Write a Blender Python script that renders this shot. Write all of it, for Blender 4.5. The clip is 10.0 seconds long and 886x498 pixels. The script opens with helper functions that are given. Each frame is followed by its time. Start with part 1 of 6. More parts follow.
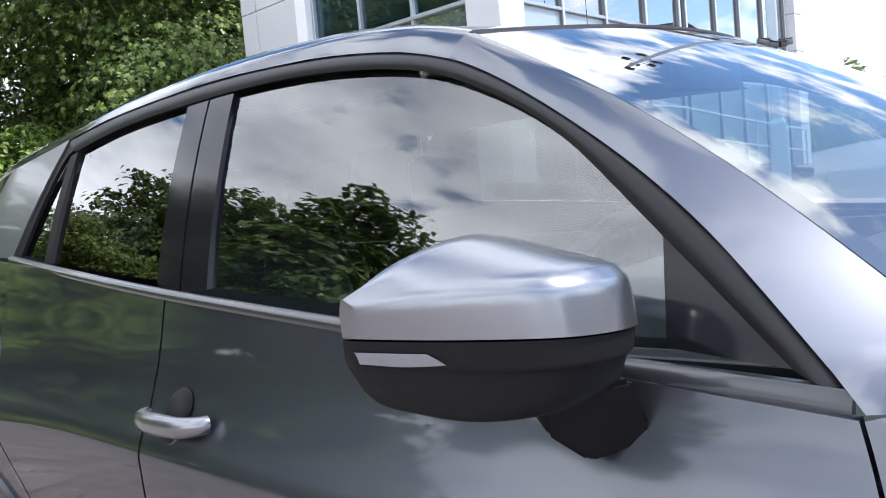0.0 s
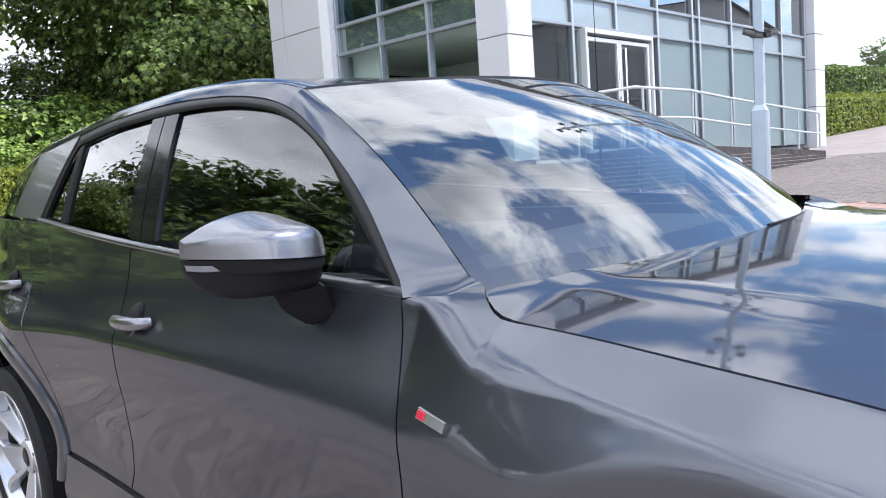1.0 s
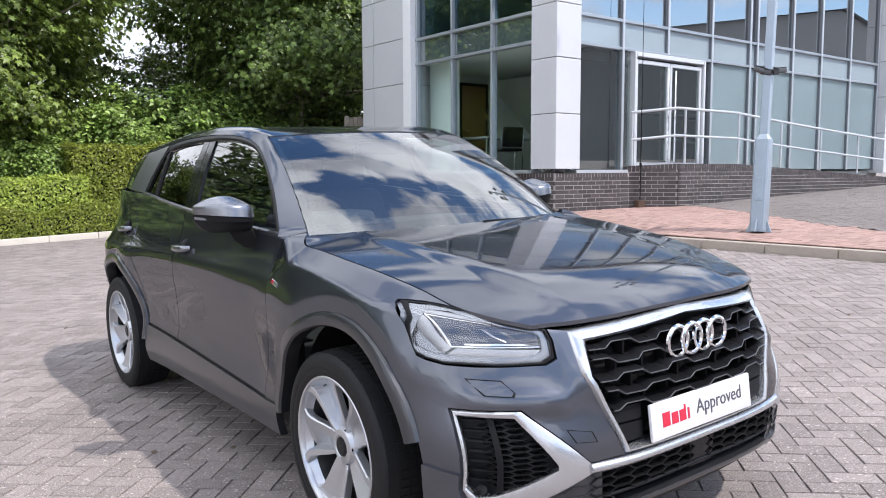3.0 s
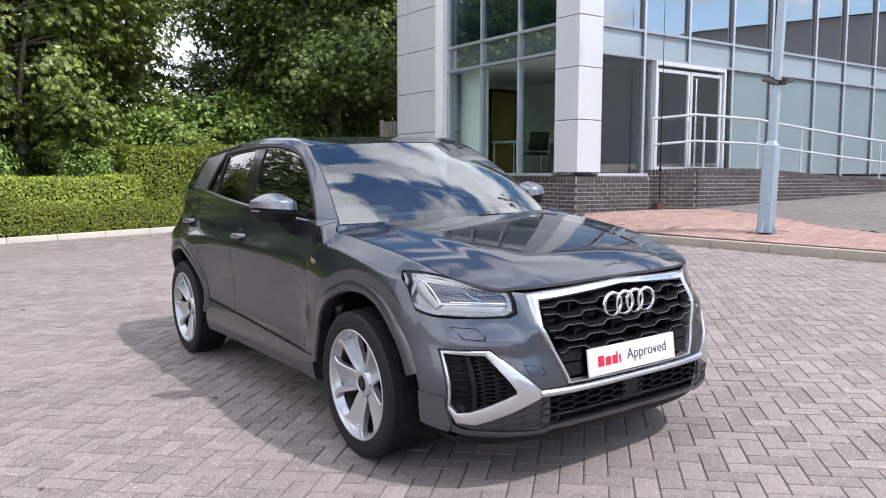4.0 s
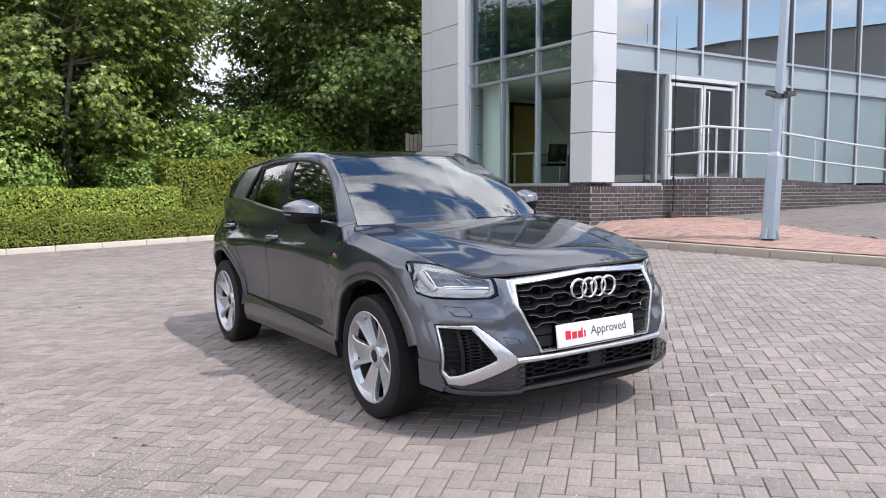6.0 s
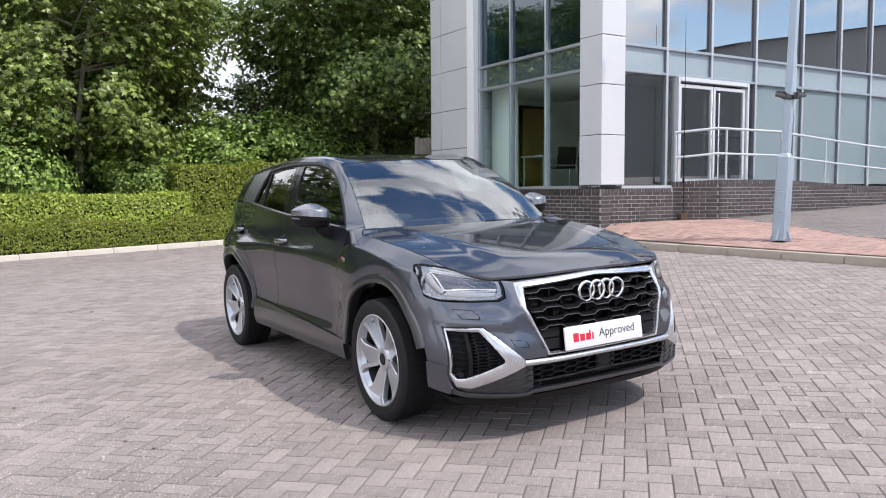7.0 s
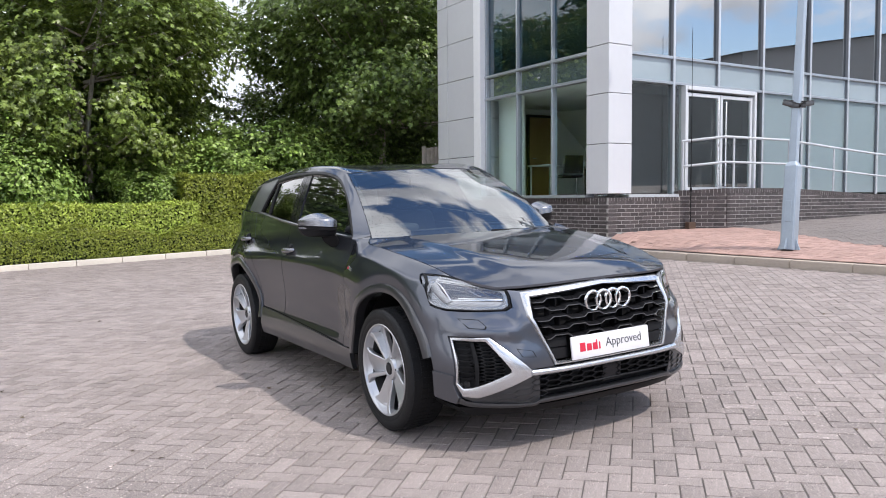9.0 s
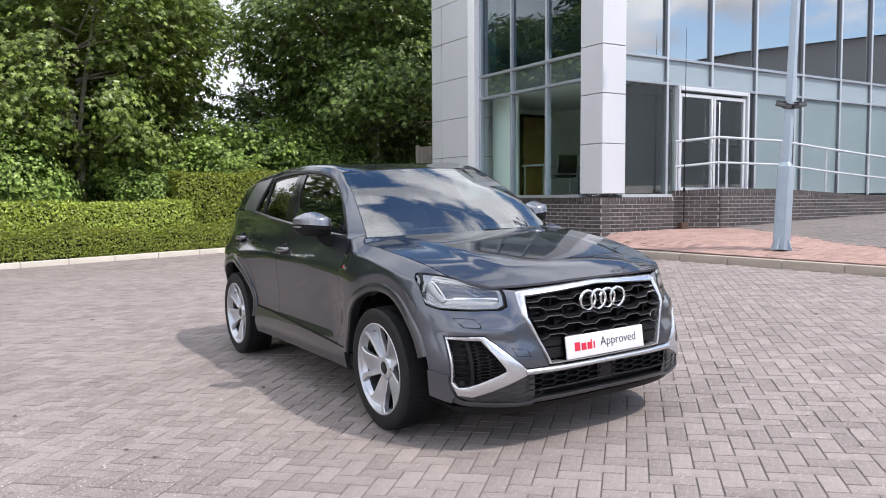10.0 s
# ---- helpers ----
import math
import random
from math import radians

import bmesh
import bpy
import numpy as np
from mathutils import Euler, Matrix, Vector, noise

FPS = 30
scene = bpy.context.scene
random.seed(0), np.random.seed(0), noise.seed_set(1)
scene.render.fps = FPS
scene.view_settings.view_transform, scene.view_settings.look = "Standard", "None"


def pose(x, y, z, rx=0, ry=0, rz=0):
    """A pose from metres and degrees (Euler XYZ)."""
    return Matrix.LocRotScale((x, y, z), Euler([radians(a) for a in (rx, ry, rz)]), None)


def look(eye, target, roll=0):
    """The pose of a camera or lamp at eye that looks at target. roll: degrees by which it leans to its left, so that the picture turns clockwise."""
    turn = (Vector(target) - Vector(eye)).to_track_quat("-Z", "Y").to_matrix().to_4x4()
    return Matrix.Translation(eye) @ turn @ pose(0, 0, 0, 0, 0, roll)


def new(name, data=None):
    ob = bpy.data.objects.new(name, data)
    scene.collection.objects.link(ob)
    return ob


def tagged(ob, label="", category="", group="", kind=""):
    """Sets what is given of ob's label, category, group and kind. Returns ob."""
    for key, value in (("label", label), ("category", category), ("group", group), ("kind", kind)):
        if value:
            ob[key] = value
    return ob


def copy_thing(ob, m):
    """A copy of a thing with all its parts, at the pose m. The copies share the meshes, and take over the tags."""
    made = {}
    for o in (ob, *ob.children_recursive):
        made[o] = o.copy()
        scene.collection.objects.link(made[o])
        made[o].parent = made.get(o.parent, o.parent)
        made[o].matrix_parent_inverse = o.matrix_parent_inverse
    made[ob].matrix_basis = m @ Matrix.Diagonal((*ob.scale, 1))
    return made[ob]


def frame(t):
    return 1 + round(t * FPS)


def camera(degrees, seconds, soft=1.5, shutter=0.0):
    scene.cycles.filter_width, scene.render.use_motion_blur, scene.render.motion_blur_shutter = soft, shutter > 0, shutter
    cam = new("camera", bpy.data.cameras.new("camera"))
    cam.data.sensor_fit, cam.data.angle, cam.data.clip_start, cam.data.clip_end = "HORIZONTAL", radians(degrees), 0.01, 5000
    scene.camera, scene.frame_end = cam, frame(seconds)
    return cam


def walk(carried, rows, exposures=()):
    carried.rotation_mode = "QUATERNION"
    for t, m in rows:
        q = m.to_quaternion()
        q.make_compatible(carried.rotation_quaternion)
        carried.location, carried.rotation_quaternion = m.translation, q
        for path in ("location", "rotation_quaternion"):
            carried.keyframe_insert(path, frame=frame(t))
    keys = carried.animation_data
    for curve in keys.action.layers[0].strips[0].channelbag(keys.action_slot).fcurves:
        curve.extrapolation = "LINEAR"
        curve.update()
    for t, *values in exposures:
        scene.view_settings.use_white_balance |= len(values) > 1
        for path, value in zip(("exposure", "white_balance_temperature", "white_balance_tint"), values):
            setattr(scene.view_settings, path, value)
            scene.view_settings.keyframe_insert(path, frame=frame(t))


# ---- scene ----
# ---- the yard's slope, and the camera ----
SITE = pose(0, 0, 0, -0.3, -1.93, 0)      # the paved yard falls gently towards -x; the car stands on it
cam = camera(59.0, 10.0, soft=1.0)
PATH = [
    (0, (-1.382, 0.39, 1.233), (0.074, 1.751, 1.063), -6.8),
    (0.5, (-1.522, 0.035, 1.233), (-0.072, 1.399, 1.045), -5.8),
    (1, (-1.603, -0.413, 1.245), (-0.215, 1.007, 1.015), -5.6),
    (1.5, (-1.785, -0.883, 1.283), (-0.475, 0.61, 1.043), -5.5),
    (2, (-1.853, -1.356, 1.294), (-0.599, 0.183, 1.05), -4.2),
    (2.2, (-1.858, -1.534, 1.291), (-0.615, 0.016, 1.062), -3.4),
    (3.3, (-2.185, -2.551, 1.303), (-1.006, -0.951, 1.077), -1.7),
    (3.5, (-2.234, -2.703, 1.324), (-1.07, -1.092, 1.1), -1.6),
    (4, (-2.459, -3.069, 1.313), (-1.337, -1.427, 1.096), -1.6),
    (4.5, (-2.523, -3.394, 1.307), (-1.435, -1.73, 1.095), -1.6),
    (5, (-2.632, -3.619, 1.301), (-1.559, -1.943, 1.096), -1.6),
    (5.5, (-2.735, -3.745, 1.305), (-1.668, -2.065, 1.11), -1.7),
    (7, (-2.722, -3.778, 1.299), (-1.683, -2.078, 1.123), -2.2),
    (7.5, (-2.724, -3.79, 1.308), (-1.698, -2.082, 1.137), -2.4),
    (8, (-2.716, -3.788, 1.302), (-1.697, -2.075, 1.139), -2.5),
    (8.5, (-2.718, -3.788, 1.303), (-1.698, -2.074, 1.145), -2.4),
    (9, (-2.72, -3.784, 1.303), (-1.695, -2.073, 1.15), -2.3),
    (9.5, (-2.727, -3.783, 1.302), (-1.695, -2.077, 1.15), -2.1),
    (10, (-2.73, -3.781, 1.303), (-1.691, -2.08, 1.148), -2.1),
]
walk(cam, [(t, SITE @ look(eye, target, roll)) for t, eye, target, roll in PATH],
     exposures=((0.0, 0.70, 6150, 11), (1.0, 0.52, 6170, 11.5), (2.0, 0.39, 6200, 12), (4.0, 0.22, 6300, 12.5), (5.5, 0.18, 6400, 12.5), (10.0, 0.18, 6400, 12.5)))

# ---- sky and sun ----
SUN_FROM = Vector((0.31, -0.65, 1.0)).normalized()
world = bpy.data.worlds.new("sky")
scene.world = world
world.use_nodes = True
wn, wl = world.node_tree.nodes, world.node_tree.links
sky = wn.new("ShaderNodeTexSky")
sky.sky_type, sky.sun_disc = "NISHITA", False
sky.sun_elevation, sky.sun_rotation = math.asin(SUN_FROM.z), math.atan2(SUN_FROM.x, SUN_FROM.y)
coord = wn.new("ShaderNodeTexCoord")
flat = wn.new("ShaderNodeMapping")
flat.inputs["Scale"].default_value = (1.0, 1.0, 2.2)
flat.inputs["Location"].default_value = (-1.66, 3.34, -0.62)
puff = wn.new("ShaderNodeTexNoise")
puff.inputs["Scale"].default_value, puff.inputs["Detail"].default_value, puff.inputs["Roughness"].default_value = 3.3, 9.0, 0.58
cover = wn.new("ShaderNodeValToRGB")
cover.color_ramp.elements[0].position, cover.color_ramp.elements[1].position = 0.435, 0.515
shade = wn.new("ShaderNodeTexNoise")
shade.inputs["Scale"].default_value, shade.inputs["Detail"].default_value = 3.4, 5.0
tone = wn.new("ShaderNodeValToRGB")
tone.color_ramp.elements[0].position, tone.color_ramp.elements[0].color = 0.36, (7.0, 7.4, 8.2, 1)
tone.color_ramp.elements[1].position, tone.color_ramp.elements[1].color = 0.66, (16.5, 16.8, 17.3, 1)
mix = wn.new("ShaderNodeMixRGB")
wl.new(coord.outputs["Generated"], flat.inputs["Vector"])
wl.new(flat.outputs["Vector"], puff.inputs["Vector"])
wl.new(flat.outputs["Vector"], shade.inputs["Vector"])
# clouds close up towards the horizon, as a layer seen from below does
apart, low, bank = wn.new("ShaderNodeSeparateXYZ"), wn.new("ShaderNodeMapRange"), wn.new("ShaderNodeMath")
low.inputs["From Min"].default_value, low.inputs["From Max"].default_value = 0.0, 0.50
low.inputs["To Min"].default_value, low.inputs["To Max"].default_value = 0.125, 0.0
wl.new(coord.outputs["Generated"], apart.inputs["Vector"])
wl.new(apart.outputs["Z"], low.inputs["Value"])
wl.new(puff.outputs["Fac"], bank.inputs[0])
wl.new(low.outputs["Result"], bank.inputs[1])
# extra cover towards -x and +y, to shape what glass and paint reflect
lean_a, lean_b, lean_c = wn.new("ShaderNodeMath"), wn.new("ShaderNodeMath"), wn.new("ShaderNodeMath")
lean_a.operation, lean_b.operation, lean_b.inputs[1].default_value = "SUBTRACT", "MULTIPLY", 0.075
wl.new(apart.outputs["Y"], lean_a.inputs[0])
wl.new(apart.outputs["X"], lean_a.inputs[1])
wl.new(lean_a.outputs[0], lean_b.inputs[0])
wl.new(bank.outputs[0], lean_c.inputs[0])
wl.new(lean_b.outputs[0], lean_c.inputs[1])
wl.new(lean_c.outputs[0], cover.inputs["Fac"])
wl.new(shade.outputs["Fac"], tone.inputs["Fac"])
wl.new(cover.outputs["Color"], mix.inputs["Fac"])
rich = wn.new("ShaderNodeHueSaturation")
rich.inputs["Saturation"].default_value, rich.inputs["Value"].default_value = 1.2, 1.65
wl.new(sky.outputs["Color"], rich.inputs["Color"])
wl.new(rich.outputs["Color"], mix.inputs["Color1"])
wl.new(tone.outputs["Color"], mix.inputs["Color2"])
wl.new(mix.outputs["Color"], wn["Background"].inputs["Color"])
wn["Background"].inputs["Strength"].default_value = 0.13

sun = new("sun", bpy.data.lights.new("sun", "SUN"))
sun.data.energy, sun.data.angle, sun.data.color = 3.4, radians(1.2), (1.0, 0.95, 0.88)
sun.matrix_world = look(SUN_FROM * 40, (0, 0, 0))


# ---- materials ----
def material(name, colour, rough=0.5, metal=0.0, coat=0.0, vary=0.0, size=8.0, bump=0.0, grain=120.0, island=0.0, single=0.0, speck=0.0, sheen=1.5, emit=0.0):
    """A Principled surface: vary and size give stains, bump and grain a fine relief, island and single a tone for each piece."""
    m = bpy.data.materials.new(name)
    m.use_nodes = True
    n, l = m.node_tree.nodes, m.node_tree.links
    p = n["Principled BSDF"]
    p.inputs["Base Color"].default_value = (*colour, 1)
    p.inputs["Roughness"].default_value, p.inputs["Metallic"].default_value = rough, metal
    p.inputs["Coat Weight"].default_value, p.inputs["Coat Roughness"].default_value, p.inputs["Coat IOR"].default_value = coat, 0.022, sheen
    if emit:
        p.inputs["Emission Color"].default_value, p.inputs["Emission Strength"].default_value = (*colour, 1), emit
    tc = n.new("ShaderNodeTexCoord")
    if vary or island or single:
        value = None
        def add(a, b, how):
            q = n.new("ShaderNodeMath")
            q.operation = how
            for i, s in enumerate((a, b)):
                if isinstance(s, float):
                    q.inputs[i].default_value = s
                else:
                    l.new(s, q.inputs[i])
            return q.outputs[0]
        terms = []
        if vary:
            for scale, weight in ((size, vary), (size * 9.0, vary * 0.6)):
                t = n.new("ShaderNodeTexNoise")
                t.inputs["Scale"].default_value, t.inputs["Detail"].default_value = scale, 4.0
                l.new(tc.outputs["Object"], t.inputs["Vector"])
                terms.append(add(add(t.outputs["Fac"], -0.5, "ADD"), 2.6 * weight, "MULTIPLY"))
        if speck:
            t = n.new("ShaderNodeTexNoise")
            t.inputs["Scale"].default_value, t.inputs["Detail"].default_value = 190.0, 2.0
            l.new(tc.outputs["Object"], t.inputs["Vector"])
            r = add(add(t.outputs["Fac"], -0.5, "ADD"), 4.0 * speck, "MULTIPLY")
            terms.append(r)
            t = n.new("ShaderNodeTexNoise")
            t.inputs["Scale"].default_value, t.inputs["Detail"].default_value = 70.0, 1.0
            l.new(tc.outputs["Object"], t.inputs["Vector"])
            terms.append(add(add(add(t.outputs["Fac"], -0.625, "ADD"), 0.0, "MAXIMUM"), 16.0 * speck, "MULTIPLY"))
        if island:
            g = n.new("ShaderNodeNewGeometry")
            terms.append(add(add(g.outputs["Random Per Island"], -0.5, "ADD"), 2 * island, "MULTIPLY"))
        if single:
            o = n.new("ShaderNodeObjectInfo")
            terms.append(add(add(o.outputs["Random"], -0.5, "ADD"), 2 * single, "MULTIPLY"))
        value = 1.0
        for t in terms:
            value = add(t, value, "ADD")
        hsv = n.new("ShaderNodeHueSaturation")
        hsv.inputs["Color"].default_value = (*colour, 1)
        l.new(value, hsv.inputs["Value"])
        l.new(hsv.outputs["Color"], p.inputs["Base Color"])
    if bump:
        t = n.new("ShaderNodeTexNoise")
        t.inputs["Scale"].default_value, t.inputs["Detail"].default_value = grain, 3.0
        b = n.new("ShaderNodeBump")
        b.inputs["Strength"].default_value, b.inputs["Distance"].default_value = bump, 0.01
        l.new(tc.outputs["Object"], t.inputs["Vector"])
        l.new(t.outputs["Fac"], b.inputs["Height"])
        l.new(b.outputs["Normal"], p.inputs["Normal"])
    return m


def glass(name, tint, clear, gloss_at=0.05, rough=0.0):
    """A thin pane: a mirror whose gloss grows towards grazing angles, over a tinted see-through sheet."""
    m = bpy.data.materials.new(name)
    m.use_nodes = True
    n, l = m.node_tree.nodes, m.node_tree.links
    n.remove(n["Principled BSDF"])
    see, gloss, mixer, facing = n.new("ShaderNodeBsdfTransparent"), n.new("ShaderNodeBsdfGlossy"), n.new("ShaderNodeMixShader"), n.new("ShaderNodeLayerWeight")
    see.inputs["Color"].default_value = (*[c * clear for c in tint], 1)
    gloss.inputs["Roughness"].default_value = rough
    facing.inputs["Blend"].default_value = 0.5
    power, level = n.new("ShaderNodeMath"), n.new("ShaderNodeMath")
    power.operation, level.operation = "POWER", "MULTIPLY_ADD"
    power.inputs[1].default_value = 4.0
    level.inputs[1].default_value, level.inputs[2].default_value = 1 - gloss_at, gloss_at
    l.new(facing.outputs["Facing"], power.inputs[0])
    l.new(power.outputs[0], level.inputs[0])
    l.new(level.outputs[0], mixer.inputs["Fac"])
    l.new(see.outputs["BSDF"], mixer.inputs[1])
    l.new(gloss.outputs["BSDF"], mixer.inputs[2])
    l.new(mixer.outputs["Shader"], n["Material Output"].inputs["Surface"])
    return m


def leaf_material(name, colour, spread):
    """Leaves: each with its own tone, some light shining through."""
    m = bpy.data.materials.new(name)
    m.use_nodes = True
    n, l = m.node_tree.nodes, m.node_tree.links
    p = n["Principled BSDF"]
    p.inputs["Roughness"].default_value = 0.42
    g, hsv, ramp = n.new("ShaderNodeNewGeometry"), n.new("ShaderNodeHueSaturation"), n.new("ShaderNodeMapRange")
    ramp.inputs["To Min"].default_value, ramp.inputs["To Max"].default_value = 1 - spread, 1 + spread
    hue = n.new("ShaderNodeMapRange")
    hue.inputs["To Min"].default_value, hue.inputs["To Max"].default_value = 0.515, 0.475
    tc, big = n.new("ShaderNodeTexCoord"), n.new("ShaderNodeTexNoise")
    big.inputs["Scale"].default_value = 0.8
    l.new(tc.outputs["Object"], big.inputs["Vector"])
    l.new(big.outputs["Fac"], hue.inputs["Value"])
    l.new(g.outputs["Random Per Island"], ramp.inputs["Value"])
    l.new(ramp.outputs["Result"], hsv.inputs["Value"])
    l.new(hue.outputs["Result"], hsv.inputs["Hue"])
    hsv.inputs["Color"].default_value = (*colour, 1)
    l.new(hsv.outputs["Color"], p.inputs["Base Color"])
    t, mx = n.new("ShaderNodeBsdfTranslucent"), n.new("ShaderNodeMixShader")
    l.new(hsv.outputs["Color"], t.inputs["Color"])
    mx.inputs["Fac"].default_value = 0.30
    l.new(p.outputs["BSDF"], mx.inputs[1])
    l.new(t.outputs["BSDF"], mx.inputs[2])
    l.new(mx.outputs["Shader"], n["Material Output"].inputs["Surface"])
    return m


PAINT = material("grey_metallic_paint", (0.097, 0.105, 0.127), 0.33, 0.92, 1.0, vary=0.03, size=3.0, sheen=1.55)
TRIM = material("grey_satin_trim", (0.034, 0.035, 0.039), 0.34, 0.3, 0.6, vary=0.05)
SILVER = material("satin_silver", (0.56, 0.57, 0.59), 0.27, 0.85, 0.3, vary=0.03)
MIRRORCAP = material("satin_mirror_cap", (0.235, 0.24, 0.26), 0.27, 0.9, 0.2, vary=0.03)
CHROME = material("chrome", (0.78, 0.79, 0.80), 0.07, 1.0)
BARREL = material("dark_wheel_barrel", (0.05, 0.05, 0.052), 0.5, 0.4)
ALLOY = material("alloy_wheel_silver", (0.52, 0.53, 0.55), 0.32, 0.8, 0.4, vary=0.03)
BLACK = material("black_plastic", (0.010, 0.010, 0.011), 0.5, vary=0.10, size=30, bump=0.05, grain=600)
SATINFRAME = material("satin_black_frame", (0.012, 0.012, 0.013), 0.42, vary=0.06)
BAR = material("dark_satin_bars", (0.007, 0.007, 0.008), 0.50)
BAREDGE = material("satin_bar_edge", (0.17, 0.175, 0.185), 0.30, 0.8, 0.2)
GLOSSBLACK = material("gloss_black", (0.008, 0.008, 0.010), 0.10, 0.0, 0.0)
RUBBER = material("tyre_rubber", (0.010, 0.010, 0.011), 0.62, vary=0.18, size=14, bump=0.15, grain=250)
CABIN = material("dark_cabin_trim", (0.035, 0.036, 0.038), 0.7, vary=0.06, size=6)
SEAT = material("dark_seat_cloth", (0.045, 0.046, 0.050), 0.9, vary=0.15, size=25, bump=0.2, grain=500)
SCREEN_GLASS = glass("windscreen_glass", (0.90, 1.0, 0.97), 0.82, 0.23)
SIDE_GLASS = glass("side_window_glass", (0.80, 0.95, 0.90), 0.72, 0.17)
DARK_GLASS = glass("privacy_glass", (0.75, 0.85, 0.80), 0.18, 0.15)
BLADE = material("pale_satin_blade", (0.17, 0.175, 0.19), 0.3, 0.6, 0.3)
LENS = glass("lamp_cover", (1, 1, 1), 0.97, 0.05)
REFLECTOR = material("lamp_reflector", (0.26, 0.275, 0.30), 0.22, 0.7, vary=0.1, size=40)
DARKLAMP = material("lamp_inner", (0.06, 0.068, 0.095), 0.15, 0.5, 0.8)
WHITE_STRIP = material("light_guide", (0.32, 0.33, 0.35), 0.30, 0.2, 0.3)
PLATE = material("plate_white", (0.70, 0.69, 0.71), 0.35, 0, 0.5)
RED = material("red_print", (0.55, 0.02, 0.05), 0.4)
DARKPRINT = material("dark_print", (0.08, 0.08, 0.09), 0.4)
REDLAMP = material("red_lamp", (0.35, 0.01, 0.01), 0.15, 0, 1.0)

BLOCK = material("paving_block_greybrown", (0.250, 0.213, 0.198), 0.85, vary=0.17, size=0.7, bump=0.5, grain=330, single=0.17, speck=0.60)
BLOCKS = material("paving_blocks_greybrown", (0.250, 0.213, 0.198), 0.85, vary=0.17, size=0.7, bump=0.5, grain=330, island=0.17, speck=0.60)
JOINT = material("jointing_sand", (0.105, 0.092, 0.085), 0.95, vary=0.25, size=1.5, bump=0.4, grain=200)
REDBLOCKS = material("paving_blocks_red", (0.345, 0.225, 0.190), 0.85, vary=0.15, size=1.0, bump=0.4, grain=300, island=0.14)
RAMPBLOCKS = material("worn_ramp_blocks", (0.185, 0.162, 0.150), 0.88, vary=0.20, size=0.5, bump=0.5, grain=330, island=0.06, speck=0.4)
TARMAC = material("worn_ramp_surface", (0.27, 0.235, 0.22), 0.9, vary=0.22, size=0.7, bump=0.5, grain=160)
KERB = material("concrete_kerb", (0.36, 0.305, 0.255), 0.85, vary=0.16, size=2.0, bump=0.35, grain=200)
PALEKERB = material("pale_concrete_kerb", (0.56, 0.51, 0.44), 0.85, vary=0.14, size=2.0, bump=0.3, grain=200)
CLADDING = material("white_cladding", (0.55, 0.56, 0.58), 0.34, 0, 0.25, vary=0.035, size=0.9)
FRAME = material("silver_window_frame", (0.36, 0.395, 0.43), 0.32, 0.45, 0.2, vary=0.05)
WHITEFRAME = material("white_frame", (0.78, 0.79, 0.80), 0.35, vary=0.04)
DOORFRAME = material("pale_grey_door_frame", (0.62, 0.64, 0.66), 0.35, 0.2, vary=0.04)
FACADE_GLASS = glass("facade_glass", (0.90, 0.97, 0.96), 0.92, 0.15)
ROOM_GLASS = glass("room_glass", (0.92, 0.98, 0.97), 0.98, 0.035)
SOLAR_GLASS = glass("upper_facade_glass", (0.42, 0.58, 0.62), 0.5, 0.46)
DARKFRAME = material("dark_mullion_sides", (0.18, 0.195, 0.215), 0.45, 0.2)
CAPS = material("silver_cover_strip", (0.52, 0.55, 0.58), 0.3, 0.4, 0.2, vary=0.04)
SHADE_GLASS = glass("shaded_facade_glass", (0.42, 0.62, 0.70), 0.9, 0.10)
FILM = material("frosted_glass_film", (0.42, 0.51, 0.545), 0.12, 0, 1.0, vary=0.06, size=0.6)
fn, fl = FILM.node_tree.nodes, FILM.node_tree.links
soft, blend = fn.new("ShaderNodeBsdfTranslucent"), fn.new("ShaderNodeMixShader")
soft.inputs["Color"].default_value, blend.inputs["Fac"].default_value = (0.75, 0.85, 0.84, 1), 0.55
fl.new(fn["Principled BSDF"].outputs["BSDF"], blend.inputs[1])
fl.new(soft.outputs["BSDF"], blend.inputs[2])
fl.new(blend.outputs["Shader"], fn["Material Output"].inputs["Surface"])
SPANDREL_PALE = material("pale_spandrel_panel", (0.30, 0.36, 0.39), 0.15, 0, 0.6, vary=0.05, size=0.5)
SPANDREL = material("spandrel_glass", (0.07, 0.10, 0.10), 0.06, 0, 1.0, vary=0.04, size=0.5, sheen=2.6)
BRICK = material("dark_brick", (0.060, 0.050, 0.050), 0.8, vary=0.18, size=9, bump=0.4, grain=150, single=0.30)
BRICKS = material("dark_bricks", (0.060, 0.050, 0.050), 0.8, vary=0.18, size=9, bump=0.4, grain=150, island=0.30)
MORTAR = material("mortar", (0.33, 0.315, 0.30), 0.95, vary=0.12, size=6, bump=0.3, grain=200)
GALV = material("pale_blue_grey_post", (0.31, 0.365, 0.42), 0.42, 0.35, vary=0.10, size=4)
RUST = material("rusty_brown_steel", (0.075, 0.045, 0.030), 0.85, vary=0.25, size=12, bump=0.3, grain=80)
CAMHEAD = material("dark_grey_housing", (0.055, 0.057, 0.060), 0.45, vary=0.1, size=20)
RAIL = material("white_rail_paint", (0.47, 0.49, 0.51), 0.35, vary=0.04)
PLASTER = material("pale_plaster", (0.82, 0.84, 0.80), 0.9, vary=0.04)
ROOMDARK = material("dim_lobby_shade", (0.05, 0.044, 0.047), 0.8, vary=0.1, size=1)
HEADLINER = material("grey_headlining", (0.22, 0.22, 0.22), 0.9)
DOORWOOD = material("ochre_door_veneer", (0.36, 0.20, 0.06), 0.45, vary=0.16, size=3)
CARPET = material("grey_carpet", (0.26, 0.26, 0.25), 0.95, vary=0.1)
